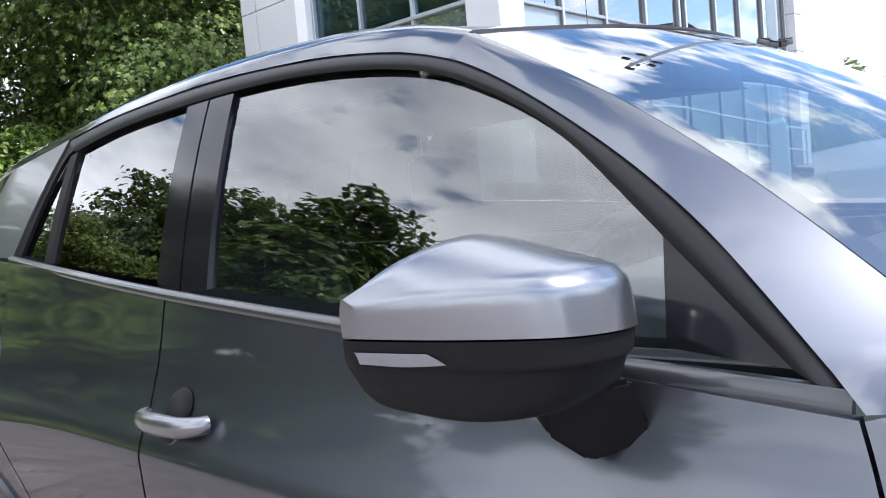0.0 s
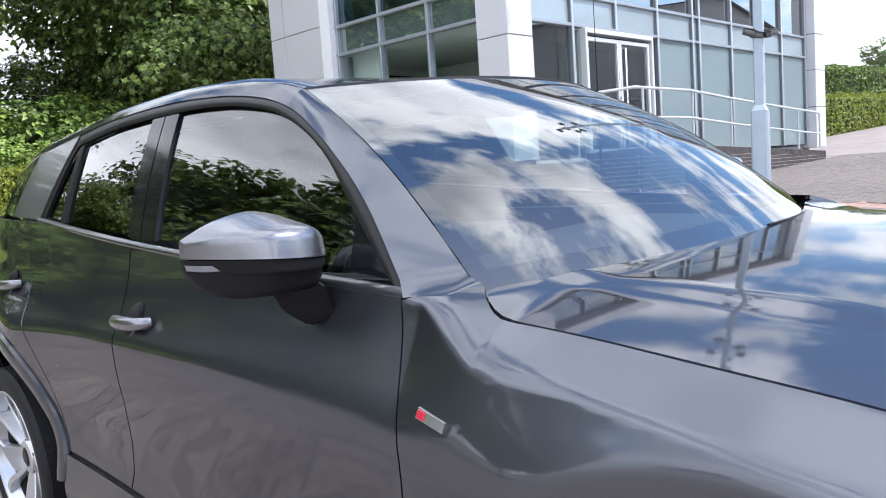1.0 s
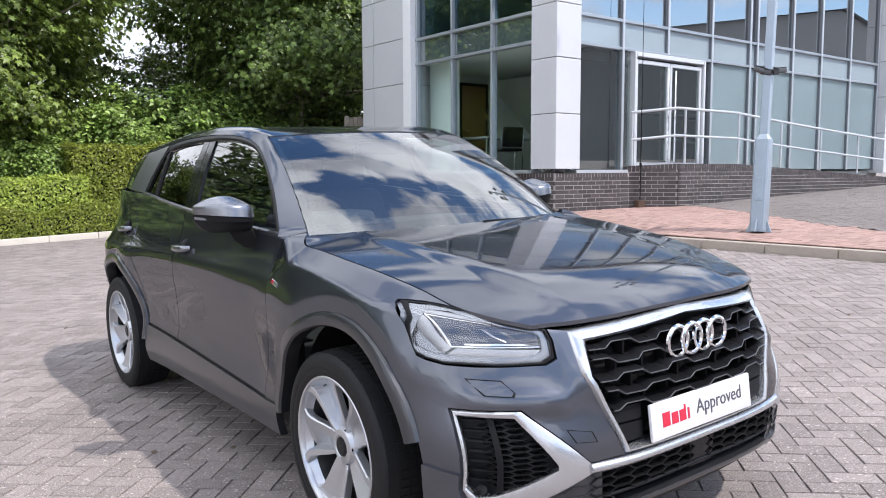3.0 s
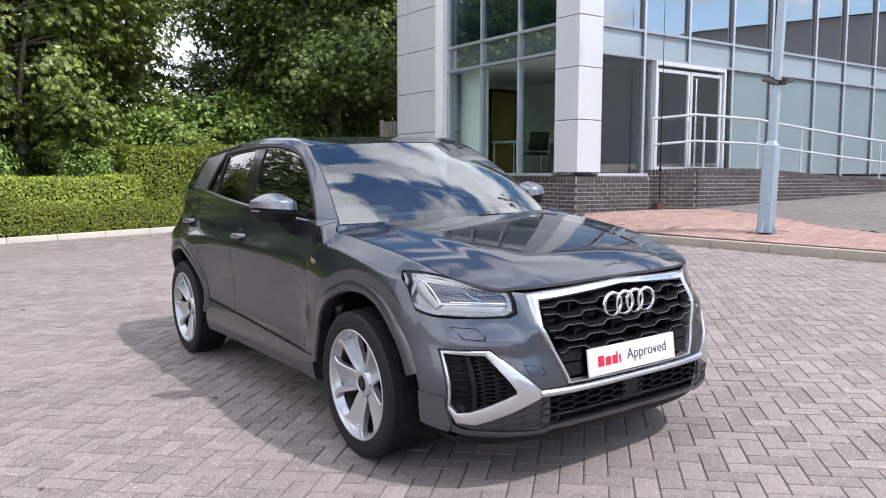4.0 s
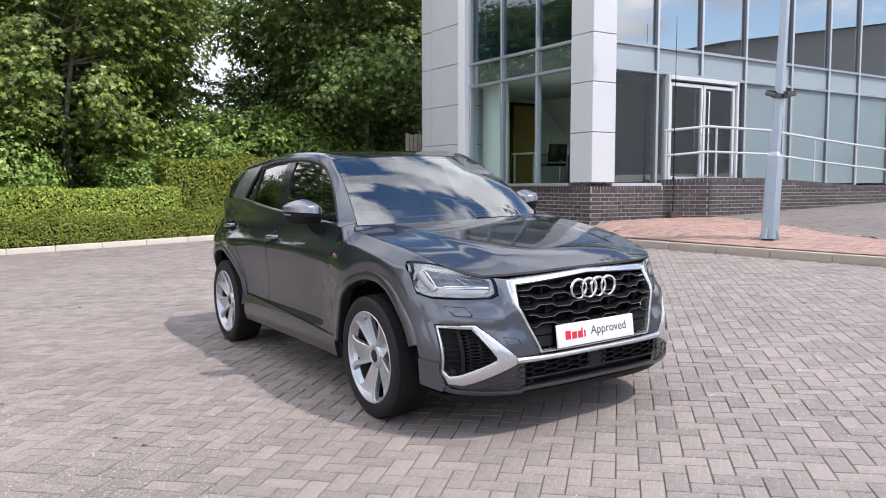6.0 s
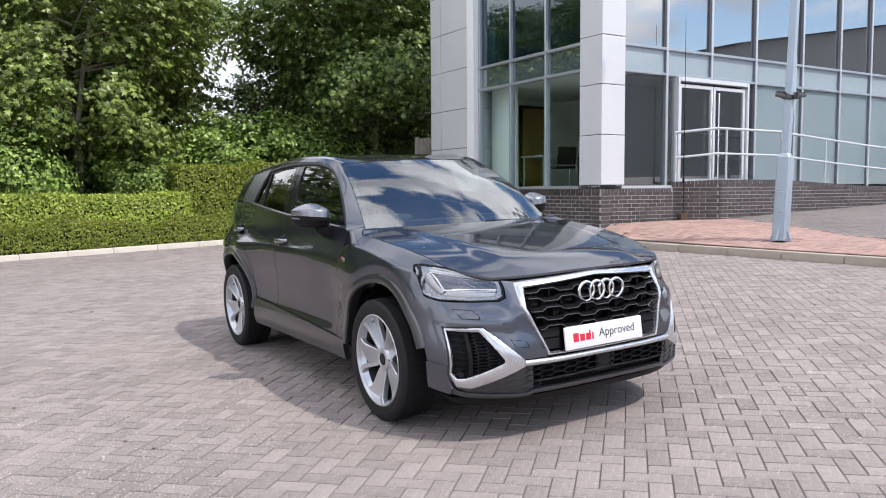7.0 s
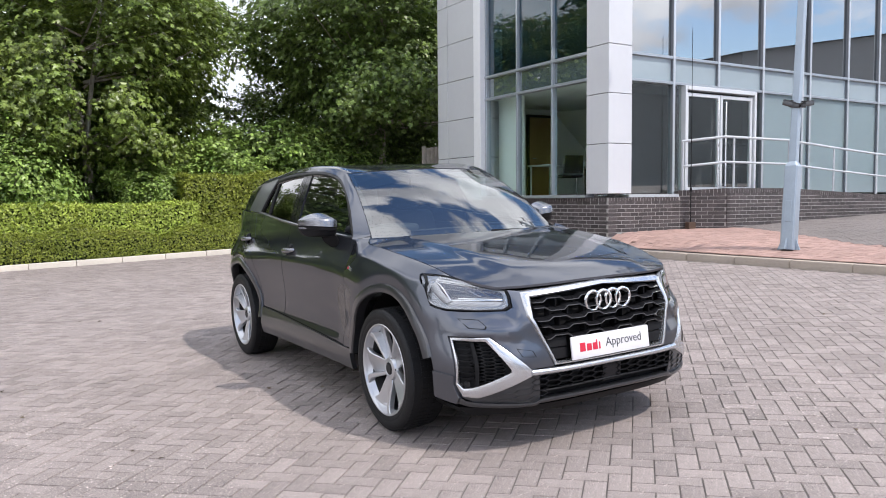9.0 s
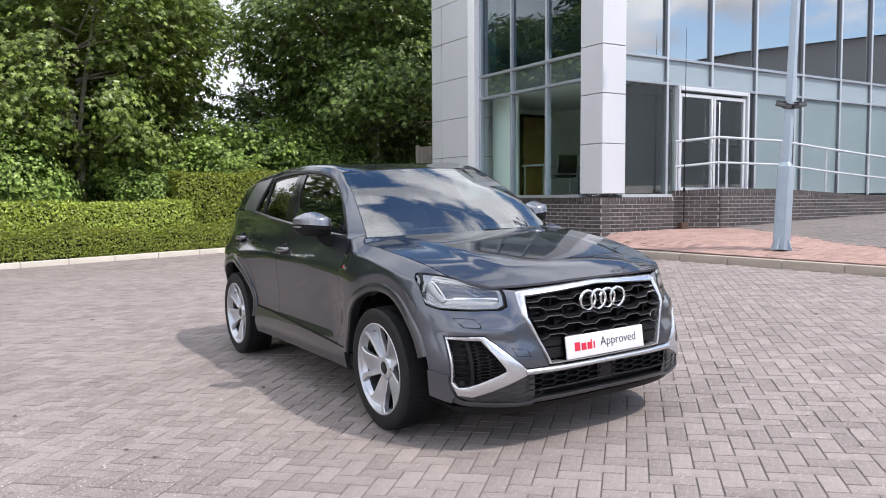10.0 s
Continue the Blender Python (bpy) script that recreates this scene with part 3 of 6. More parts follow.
for a, b in zip(MULL_R, MULL_R[1:]):
    frosted = a > 12.0
    if not 9.3 < a < 12.0:
        pane(a + 0.025, b - 0.025, GY - 0.006, GY + 0.006, SILL + 0.02, LOW - 0.03, FILM if frosted else FACADE_GLASS)
    pane(a + 0.025, b - 0.025, GY - 0.006, GY + 0.006, LOW + 0.03, HIGH - 0.03, SPANDREL_PALE)
    pane(a + 0.025, b - 0.025, GY - 0.006, GY + 0.006, HIGH + 0.03, 6.57, SOLAR_GLASS)
    pane(a + 0.025, b - 0.025, GY - 0.006, GY + 0.006, 6.63, TOP - 0.2, SPANDREL)
for a, b in zip(MULL_L, MULL_L[1:]):
    pane(GX - 0.006, GX + 0.006, a + 0.025, b - 0.025, SILL + 0.02, LOW - 0.03, ROOM_GLASS)
    pane(GX - 0.006, GX + 0.006, a + 0.025, b - 0.025, LOW + 0.03, HIGH - 0.03, SPANDREL)
    pane(GX - 0.006, GX + 0.006, a + 0.025, b - 0.025, HIGH + 0.03, 6.57, SHADE_GLASS)
    pane(GX - 0.006, GX + 0.006, a + 0.025, b - 0.025, 6.63, TOP - 0.2, SPANDREL)

# entrance: white double door between two narrow side lights
for x, w in ((9.66, 0.055), (11.80, 0.055)):
    solid("door_post", x - w / 2, x + w / 2, GY - 0.12, GY + 0.06, SILL, LOW - 0.03, DOORFRAME)
solid("door_head", 9.70, 11.76, GY - 0.12, GY + 0.06, 3.39, LOW - 0.03, DOORFRAME)
pane(9.382, 9.625, GY - 0.006, GY + 0.006, SILL, LOW - 0.03, FACADE_GLASS)
pane(11.835, 12.068, GY - 0.006, GY + 0.006, SILL, LOW - 0.03, FACADE_GLASS)
for a, b, hand in ((9.71, 10.72, 10.62), (10.74, 11.75, 10.84)):
    leaf_ob = part("door_leaf", bmesh.new(), DOORFRAME, building)
    bm = bmesh.new()
    for x0, x1, z0, z1 in ((a, a + 0.065, SILL, 3.34), (b - 0.065, b, SILL, 3.34), (a + 0.065, b - 0.065, SILL, SILL + 0.14), (a + 0.065, b - 0.065, 3.27, 3.34)):
        box(bm, x0, x1, GY - 0.07, GY - 0.01, z0, z1, 0.004, 1)
    bm.to_mesh(leaf_ob.data)
    bm.free()
    glazing = part("door_pane", box(bmesh.new(), a + 0.065, b - 0.065, GY - 0.045, GY - 0.035, SILL + 0.14, 3.27), FACADE_GLASS, leaf_ob, smooth=False)
    glazing.visible_shadow = False
    part("door_handle", tube(bmesh.new(), [(hand, GY - 0.07, 1.45), (hand, GY - 0.13, 1.45), (hand, GY - 0.13, 3.20), (hand, GY - 0.07, 3.20)], 0.016, 8), CHROME, leaf_ob)

# rooms behind the glass
solid("floor_slab", 7.62, 19.9, 7.5, 13.1, 0.5, FLOOR, CARPET)
solid("ceiling_slab", 7.66, 19.9, 7.52, 13.1, LOW + 0.04, HIGH - 0.04, PLASTER)
solid("room_wall", 7.85, 19.9, 12.6, 12.8, FLOOR, LOW + 0.04, PLASTER)
solid("upper_wall", 7.9, 19.9, 12.8, 13.0, HIGH, TOP - 0.3, RENDERWALL)
solid("upper_wall", 13.3, 13.5, 8.2, 12.8, HIGH, TOP - 0.3, RENDERWALL)
solid("room_wall", 8.00, 8.08, 10.58, 11.5, FLOOR, LOW + 0.04, PLASTER)
# added near-black sheets; their colour stands in for the lobby's dimness
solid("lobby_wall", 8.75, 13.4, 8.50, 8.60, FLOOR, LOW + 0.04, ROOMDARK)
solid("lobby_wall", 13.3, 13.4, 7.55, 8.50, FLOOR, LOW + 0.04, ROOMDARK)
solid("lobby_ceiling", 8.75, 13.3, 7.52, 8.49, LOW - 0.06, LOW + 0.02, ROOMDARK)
# raking soffit of the stair
bm = bmesh.new()
grid(bm, [[(10.55, 9.4, 3.46), (10.55, 12.55, 3.46)], [(12.3, 9.4, 1.9), (12.3, 12.55, 1.9)], [(12.3, 9.4, FLOOR), (12.3, 12.55, FLOOR)]])
grid(bm, [[(10.55, 9.4, 3.46), (12.3, 9.4, 3.46)], [(10.9, 9.4, 3.1), (12.3, 9.4, 1.9)]])
part("stair_soffit", bm, PLASTER, building, smooth=False)

office_door = thing("office_door", Matrix.Translation((10.06, 12.57, FLOOR)), "ochre veneered office door in a dark frame, closed", "door")
part("door_panel", box(bmesh.new(), -0.37, 0.37, -0.05, 0.0, 0.0, 2.06, 0.004, 1), DOORWOOD, office_door)
bm = box(bmesh.new(), -0.43, -0.375, -0.07, 0.02, 0, 2.13, 0.004, 1)
box(bm, 0.375, 0.43, -0.07, 0.02, 0, 2.13, 0.004, 1)
box(bm, -0.375, 0.375, -0.07, 0.02, 2.065, 2.13, 0.004, 1)
part("frame", bm, BLACK, office_door, "dark door frame")
part("door_handle", tube(bmesh.new(), [(-0.31, -0.05, 1.0), (-0.31, -0.10, 1.0), (-0.20, -0.10, 1.0)], 0.011, 8), CHROME, office_door)

desk = thing("desk", Matrix.Translation((9.45, 10.7, FLOOR)), "pale desk with a thin top on steel tube legs", "desk")
part("tabletop", box(bmesh.new(), -0.9, 0.9, -0.4, 0.4, 0.71, 0.745, 0.006, 1), DESK, desk)
for x in (-0.84, 0.84):
    for y in (-0.35, 0.35):
        part("leg", tube(bmesh.new(), [(x, y, 0.0), (x, y, 0.71)], 0.02, 8), CHROME, desk)


def office_chair(m):
    ch = thing("office_chair", m, "black cantilever office chair with a chrome tube frame", "chair", "chairs at the desk")
    part("seat", box(bmesh.new(), -0.23, 0.23, -0.22, 0.22, 0.43, 0.49, 0.025, 3), BLACK, ch)
    bm = box(bmesh.new(), -0.22, 0.22, 0.20, 0.245, 0.52, 0.92, 0.02, 3)
    for v in bm.verts:
        v.co.y += 0.22 * max(0.0, v.co.z - 0.52) ** 1.3
    part("backrest", bm, BLACK, ch)
    for s in (-1, 1):
        part("frame_tube", tube(bmesh.new(), [(s * 0.24, 0.27, 0.80), (s * 0.24, 0.21, 0.47), (s * 0.24, -0.20, 0.44), (s * 0.24, -0.23, 0.02), (s * 0.24, 0.24, 0.02)], 0.012, 8), CHROME, ch, "bent chrome tube")
    return ch


stool = office_chair(Matrix.Translation((8.95, 10.05, FLOOR)) @ Matrix.Rotation(radians(160), 4, "Z"))
copy_thing(stool, Matrix.Translation((9.95, 9.75, FLOOR)) @ Matrix.Rotation(radians(200), 4, "Z"))

# ---- lamp post ----
post = thing("lamp_post", Matrix.Translation((7.74, 3.60, 0.425)) @ Matrix.Rotation(radians(7.0), 4, Vector((-0.326, 0.946, 0.0))) @ Matrix.Rotation(radians(14), 4, "Z"), "leaning pale blue-grey steel lamp post with small camera heads", "lamp post")


def square_shaft(levels):
    bm = bmesh.new()
    rings = []
    for z, h in levels:
        c = h * 0.18
        rings.append([bm.verts.new((x, y, z)) for x, y in ((-h, -h + c), (-h + c, -h), (h - c, -h), (h, -h + c), (h, h - c), (h - c, h), (-h + c, h), (-h, h - c))])
    for a, b in zip(rings, rings[1:]):
        for k in range(8):
            bm.faces.new((a[k], a[(k + 1) % 8], b[(k + 1) % 8], b[k]))
    bm.faces.new(rings[-1])
    return bm


part("base_casing", square_shaft([(0.0, 0.100), (1.26, 0.096), (1.33, 0.060)]), GALV, post, smooth=False)
part("shaft", square_shaft([(1.30, 0.058), (3.4, 0.054), (8.0, 0.043)]), GALV, post, smooth=False)
part("service_door", box(bmesh.new(), -0.108, -0.096, -0.045, 0.045, 0.42, 0.74, 0.004, 1), GALV, post)
for k in range(4):
    bm = bmesh.new()
    a = [bm.verts.new(p) for p in ((0.095, -0.010, 0), (0.17, -0.010, 0), (0.095, -0.010, 0.18), (0.095, 0.010, 0), (0.17, 0.010, 0), (0.095, 0.010, 0.18))]
    for q in ((0, 1, 2), (5, 4, 3), (0, 3, 4, 1), (1, 4, 5, 2), (2, 5, 3, 0)):
        bm.faces.new([a[i] for i in q])
    bm.transform(Matrix.Rotation(radians(90 * k), 4, "Z"))
    part("base_fin", bm, GALV, post, smooth=False)
part("bracket", tube(bmesh.new(), [(-0.13, 0.13, 2.25), (0.13, -0.16, 2.25)], 0.014, 8), BLACK, post)
for s, lift, turn in ((-1, 0.0, 40), (1, 0.015, -120), (-0.45, -0.03, 0), (0.5, -0.02, -70)):
    bm = box(bmesh.new(), -0.034, 0.034, -0.105, 0.05, -0.032, 0.032, 0.010, 2)
    box(bm, -0.040, 0.040, -0.125, 0.05, 0.034, 0.041, 0.003, 1)
    bm.transform(Matrix.Translation((s * 0.115, s * -0.130 - 0.02, 2.21 + lift)) @ Matrix.Rotation(radians(turn), 4, "Z") @ Matrix.Rotation(radians(12), 4, "X"))
    part("camera_head", bm, CAMHEAD, post, "small dark camera housing")

for z, turn in ((7.9, 10), (7.45, 100), (7.0, 55)):
    m = Matrix.Translation((0, 0, z)) @ Matrix.Rotation(radians(turn), 4, "Z")
    part("cross_arm", tube(bmesh.new(), [m @ Vector((-0.24, 0, 0)), m @ Vector((0.24, 0, 0))], 0.018, 8), GALV, post)
    for x in (-0.24, 0.24):
        bm = box(bmesh.new(), x - 0.07, x + 0.07, -0.13, 0.05, -0.045, 0.045, 0.012, 2)
        bm.transform(m)
        part("flood_head", bm, CAMHEAD, post, "small dark floodlight")

# ---- thin mast at the foot of the terrace wall ----
mast = thing("whip_mast", Matrix.Translation((9.50, 7.03, pavement_height(9.50, 7.03) - 0.01)), "thin dark whip mast standing against the brick wall", "mast")
part("rod", tube(bmesh.new(), [(0, 0, 0), (0, 0, 0.8), (0.004, 0, 2.4), (0.0, 0, 3.95)], [0.011, 0.011, 0.007, 0.004], 8), BLACK, mast)
part("clamp", tube(bmesh.new(), [(0, 0, 0.74), (0, 0, 0.82)], 0.024, 10), BLACK, mast)
part("foot", box(bmesh.new(), -0.10, 0.10, -0.05, 0.05, 0.0, 0.14, 0.006, 1), RUST, mast, "rust-brown foot plate")

# ---- hand rail on the terrace wall ----
railing = thing("railing", Matrix.Identity(4), "white tubular hand railing on the terrace wall", "railing")
RAILTOP = [(9.46, 7.24, 2.34), (10.14, 6.72, 2.42), (12.05, 6.72, 2.41), (13.8, 6.72, 2.29), (15.3, 6.72, 2.20), (18.5, 6.72, 2.03)]
part("top_rail", tube(bmesh.new(), RAILTOP, 0.027, 10), RAIL, railing)
part("lower_rail", tube(bmesh.new(), [(x, y, z - 0.50) for x, y, z in RAILTOP], 0.024, 10), RAIL, railing)


def rail_at(x):
    for p, q in zip(RAILTOP, RAILTOP[1:]):
        if x <= q[0]:
            s = (x - p[0]) / (q[0] - p[0])
            return tuple(a + (b - a) * s for a, b in zip(p, q))
    return RAILTOP[-1]


for x in (9.48, 10.38, 12.13, 13.72, 15.38, 17.14, 18.48):
    px, py, pz = rail_at(x)
    part("post", tube(bmesh.new(), [(px, py, 1.2 if x > 15 else 1.3), (px, py, pz)], 0.022, 10), RAIL, railing)

# ---- planting ----
def hedge(name, x0, x1, y0, y1, top, label, count, size, seed, wave=0.04, m=None, mat=HEDGELEAF, low=0.0):
    """A clipped hedge: a plain core coloured as dark as the shade within, and a skin of small leaves."""
    rng = np.random.default_rng(seed)
    ob = thing(name, m or Matrix.Identity(4), label, "hedge")
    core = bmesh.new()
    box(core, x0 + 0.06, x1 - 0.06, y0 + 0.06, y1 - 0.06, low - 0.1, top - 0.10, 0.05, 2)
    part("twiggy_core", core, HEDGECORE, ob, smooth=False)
    w, d, h = x1 - x0, y1 - y0, top - low
    area = np.array([w * h, w * d, d * h, d * h, w * h * 0.4])
    pick = rng.choice(5, count, p=area / area.sum())
    u, v = rng.random(count), rng.random(count)
    spots, ways = np.zeros((count, 3)), np.zeros((count, 3))
    for f, (axis_a, axis_b, fixed, way) in enumerate((("x", "z", ("y", y0), (0, -1, 0.25)), ("x", "y", ("z", top), (0, 0, 1)), ("y", "z", ("x", x0), (-1, 0, 0.25)), ("y", "z", ("x", x1), (1, 0, 0.25)), ("x", "z", ("y", y1), (0, 1, 0.25)))):
        s = pick == f
        lo = {"x": (x0, x1), "y": (y0, y1), "z": (low, top)}
        for axis, r in ((axis_a, u[s]), (axis_b, v[s])):
            a, b = lo[axis]
            spots[s, "xyz".index(axis)] = a + (b - a) * r
        spots[s, "xyz".index(fixed[0])] = fixed[1]
        ways[s] = way
    bulge = wave * (np.sin(spots[:, 0] * 2.1 + seed) + 0.6 * np.sin(spots[:, 0] * 5.3) + 0.5 * np.sin(spots[:, 1] * 3.1))
    spots[:, 2] += bulge * (spots[:, 2] - low) / h
    spots += rng.normal(0, 0.025, (count, 3)) + rng.random((count, 1)) ** 3 * 0.05 * ways
    ways = ways + rng.normal(0, 0.55, (count, 3))
    skin = new("foliage", leaves(name, spots, ways, size * rng.uniform(0.7, 1.4, count), mat, seed))
    skin.parent = ob
    return ob


def tree(name, m, height, spread, trunk, forks, count, leaf, seed, label, mat=LEAF, low=0.3, bare=0.28, spray=0.55, shape=LEAF_PLAIN, stems=1, parting=0.0):
    """A tapered trunk with limbs, and a crown of leafy sprays that hang in layers with gaps between them."""
    rng = np.random.default_rng(seed)
    ob = thing(name, m, label, "tree")
    wood = bmesh.new()
    lean = rng.normal(0, 0.03, 2)
    for j in range(stems):
        # the stems share one foot and part above it
        part_x, part_y = (0.0, 0.0) if stems == 1 else (0.16 * math.cos(2.5 + 3.1 * j), 0.16 * math.sin(2.5 + 3.1 * j))
        spine = []
        for z in np.linspace(-0.1, height * 0.85, 12):
            up = max(0.0, z - height * 0.30)
            spine.append((lean[0] * z * 0.6 + 0.04 * math.sin(z * 0.9 + j) + part_x * up, lean[1] * z * 0.6 + part_y * up, z))
        tube(wood, spine, [trunk * (1.25 if q == 0 else 1.0) * (0.75 if j else 1.0) * (1 - 0.86 * q / 11) for q in range(12)], 10)
    mid = np.array((lean[0] * height * 0.4, lean[1] * height * 0.4, height * (low + 1.0) / 2))
    half = np.array((spread, spread, height * (1.0 - low) / 2))
    per = 60
    want = max(8, count // per)
    # middles of the sprays, kept apart from one another
    clumps, tries, gap = [], 0, spray * 0.62
    while len(clumps) < want and tries < 60000:
        tries += 1
        p = rng.uniform(-1, 1, 3)
        q = np.linalg.norm(p)
        bumpy = 0.86 + 0.20 * math.sin(3.1 * p[0] + seed) * math.cos(2.7 * p[1]) + 0.16 * math.sin(5 * p[2] + 2 * p[0] + seed)
        # on the yard side the crown may part before the stem
        if parting and p[1] < 0.1 and abs(p[0] * spread + 0.15) < parting and p[2] < 0.35:
            continue
        if 0.25 < q < bumpy and rng.random() < 0.25 + 0.75 * q:
            c = mid + p * half
            if tries > 30000 or not clumps or np.min(np.sum((np.array(clumps) - c) ** 2 * np.array((1, 1, 2.2)), 1)) > gap * gap:
                clumps.append(c)
    clumps = np.array(clumps)
    want = len(clumps)
    away = clumps - mid
    away /= np.maximum(0.1, np.linalg.norm(away, axis=1))[:, None]
    # limbs out to a choice of the sprays
    for k in range(forks * 2):
        c = Vector(clumps[int(rng.integers(want))])
        z = max(height * bare, c.z - height * rng.uniform(0.10, 0.26))
        p0 = Vector((lean[0] * z * 0.6, lean[1] * z * 0.6, z))
        bend = p0.lerp(c, 0.5) + Vector((0, 0, -0.05 * height * rng.random()))
        r = trunk * (0.34 - 0.20 * z / height)
        tube(wood, [p0, bend, c], [r, r * 0.6, r * 0.18], 6)
    part("trunk", wood, BARK, ob)
    rad = rng.uniform(0.55, 1.1, want) * spray
    flat = rng.normal(0, 1, (want * per, 3)) * np.array((0.5, 0.5, 0.5))
    flat[:, 2] *= 0.30
    spots = np.repeat(clumps, per, 0) + flat * np.repeat(rad, per)[:, None]
    drop = np.linalg.norm(flat[:, :2], axis=1) ** 2
    spots[:, 2] -= drop * np.repeat(rad, per) * 0.35
    out = np.repeat(away, per, 0)
    ways = out * 0.55 + flat * 0.5 + np.array((0, 0, 0.75)) + rng.normal(0, 0.38, (want * per, 3))
    crown = new("crown", leaves(name + "_crown", spots, ways, leaf * rng.uniform(0.55, 1.25, want * per), mat, seed, shape, 0.8))
    crown.parent = ob
    return ob


def at(x, y, turn=0.0, z=None, scale=1.0):
    return Matrix.Translation((x, y, (ground_height(x, y) if z is None else z) - 0.02)) @ Matrix.Rotation(radians(turn), 4, "Z") @ Matrix.Scale(scale, 4)


maple = tree("maple_tree", at(-0.12, 18.6), 8.5, 3.55, 0.16, 12, 36000, 0.155, 11, "young maple tree with pale twin stems and yellow-green crown", low=0.19, bare=0.34, parting=0.55, spray=0.70, shape=LEAF_LOBED, stems=2)
tree("maple_tree", at(8.5, 18.5, 130), 8.9, 4.35, 0.15, 12, 46000, 0.155, 12, "dense dark-green maple tree beside the building", LEAFDEEP, low=0.31, bare=0.38, spray=0.74, shape=LEAF_LOBED)
copy_thing(maple, at(-6.6, 18.9, 230, scale=0.80))["label"] = "tall maple tree over the clipped hedge"
far_tree = tree("broad_tree", at(-0.6, 26.0), 9.5, 4.4, 0.2, 10, 14000, 0.30, 21, "broad dark-green tree beyond the yard", LEAFDARK, low=0.12, bare=0.2, spray=1.0)
for x, y, turn, s in ((-9.5, 25.0, 50, 1.3), (13.2, 26.5, 140, 1.0), (-18.0, 24.0, 200, 1.3)):
    copy_thing(far_tree, at(x, y, turn, scale=s))
slim = tree("slim_tree", at(3.0, 22.8), 9.0, 2.05, 0.10, 9, 12000, 0.17, 23, "slender dark-green tree behind the maple", LEAFDARK, low=0.36, bare=0.3, spray=0.6)


def shrub(name, m, wide, height, count, leaf, seed, label):
    return tree(name, m, height, wide, 0.04, 7, count, leaf, seed, label, LEAF2, low=0.02, bare=0.06, spray=0.42)


bush = shrub("shrub", at(-3.4, 18.2), 1.7, 3.4, 11000, 0.115, 31, "loose green shrub with layered branches")
for x, y, turn, s in ((2.1, 18.5, 90, 1.05), (4.3, 18.8, 200, 1.18), (6.1, 18.6, 300, 1.05), (0.9, 19.4, 10, 1.1), (-9.0, 18.2, 270, 1.0), (1.3, 17.5, 330, 0.72), (3.3, 17.9, 60, 0.85), (5.4, 17.7, 20, 0.72), (-7.6, 17.3, 20, 0.8)):
    copy_thing(bush, at(x, y, turn, scale=s))
copy_thing(slim, at(6.7, 22.6, 100, scale=0.62))["label"] = "small dark-green tree among the shrubs"
deep_bush = tree("shrub", at(7.6, 19.8, 70), 4.0, 2.1, 0.05, 8, 13000, 0.12, 34, "tall dark-green shrub behind the clipped hedge", LEAFDEEP, low=0.02, bare=0.06, spray=0.45)
for x, y, turn, s in ((9.3, 20.6, 190, 1.1), (11.2, 19.6, 310, 1.05), (5.2, 20.4, 10, 1.12), (3.0, 20.2, 120, 1.0), (0.2, 20.4, 200, 1.05), (-3.0, 20.6, 260, 1.05), (-6.0, 20.8, 30, 1.0)):
    copy_thing(deep_bush, at(x, y, turn, scale=s))
pale_bush = tree("shrub", at(-1.9, 16.9), 3.9, 1.55, 0.05, 8, 13000, 0.105, 33, "large pale-green shrub with spreading layered branches", LEAF2, low=0.02, bare=0.06, spray=0.5)
copy_thing(pale_bush, at(-4.9, 17.2, 140, scale=1.0))
copy_thing(pale_bush, at(-8.4, 17.4, 250, scale=1.1))
copy_thing(pale_bush, at(1.6, 17.2, 20, scale=0.55))
hedge("low_hedge", -9.0, 6.9, 14.55, 15.2, 0.52, "low dark-green clipped hedge with a wavy top", 56000, 0.045, 41, 0.09)
hedge("tall_hedge", -9.0, 1.9, 15.35, 16.5, 1.14, "pale-green clipped hedge over a lower one", 52000, 0.06, 42, 0.03, mat=HEDGELIME)
hedge("hedge_block", 1.75, 6.9, 15.9, 16.9, 1.86, "tall clipped hedge block of mixed green leaves", 34000, 0.065, 43, 0.05)
rise = Matrix.Rotation(radians(-1.2), 4, "Y")
hedge("slope_hedge", 0.0, 40.0, 0.0, 1.1, 3.0, "tall clipped hedge above the sloping ramp", 26000, 0.14, 44, 0.06, at(25.5, 13.0, -2, 1.62) @ rise, low=-0.2, mat=LEAFDEEP)
hedge("slope_hedge_low", 0.0, 36.0, 0.0, 1.0, 1.5, "low clipped hedge beside the ramp", 20000, 0.11, 45, 0.08, at(25.0, 11.4, -2, 1.58) @ rise, low=-0.3)
for x, y, turn, s in ((48.8, 13.9, 40, 0.57), (60.0, 13.9, 160, 0.56)):
    copy_thing(slim, at(x, y, turn, scale=s))["label"] = "small dark-green tree behind the sloping hedge"
hedge("thicket", -20.0, 12.0, 21.6, 23.0, 2.1, "dense dark-green thicket under the trees", 22000, 0.20, 47, 0.25, mat=LEAFDEEP)
fence = thing("board_fence", Matrix.Identity(4), "weathered upright board fence beside the building", "fence")
for k in range(8, 14):
    part("board", box(bmesh.new(), 6.75 + k * 0.125, 6.86 + k * 0.125, 14.72, 14.745, 0.3, 2.62 + 0.02 * (k % 3), 0.004, 1), BARK, fence, smooth=False)

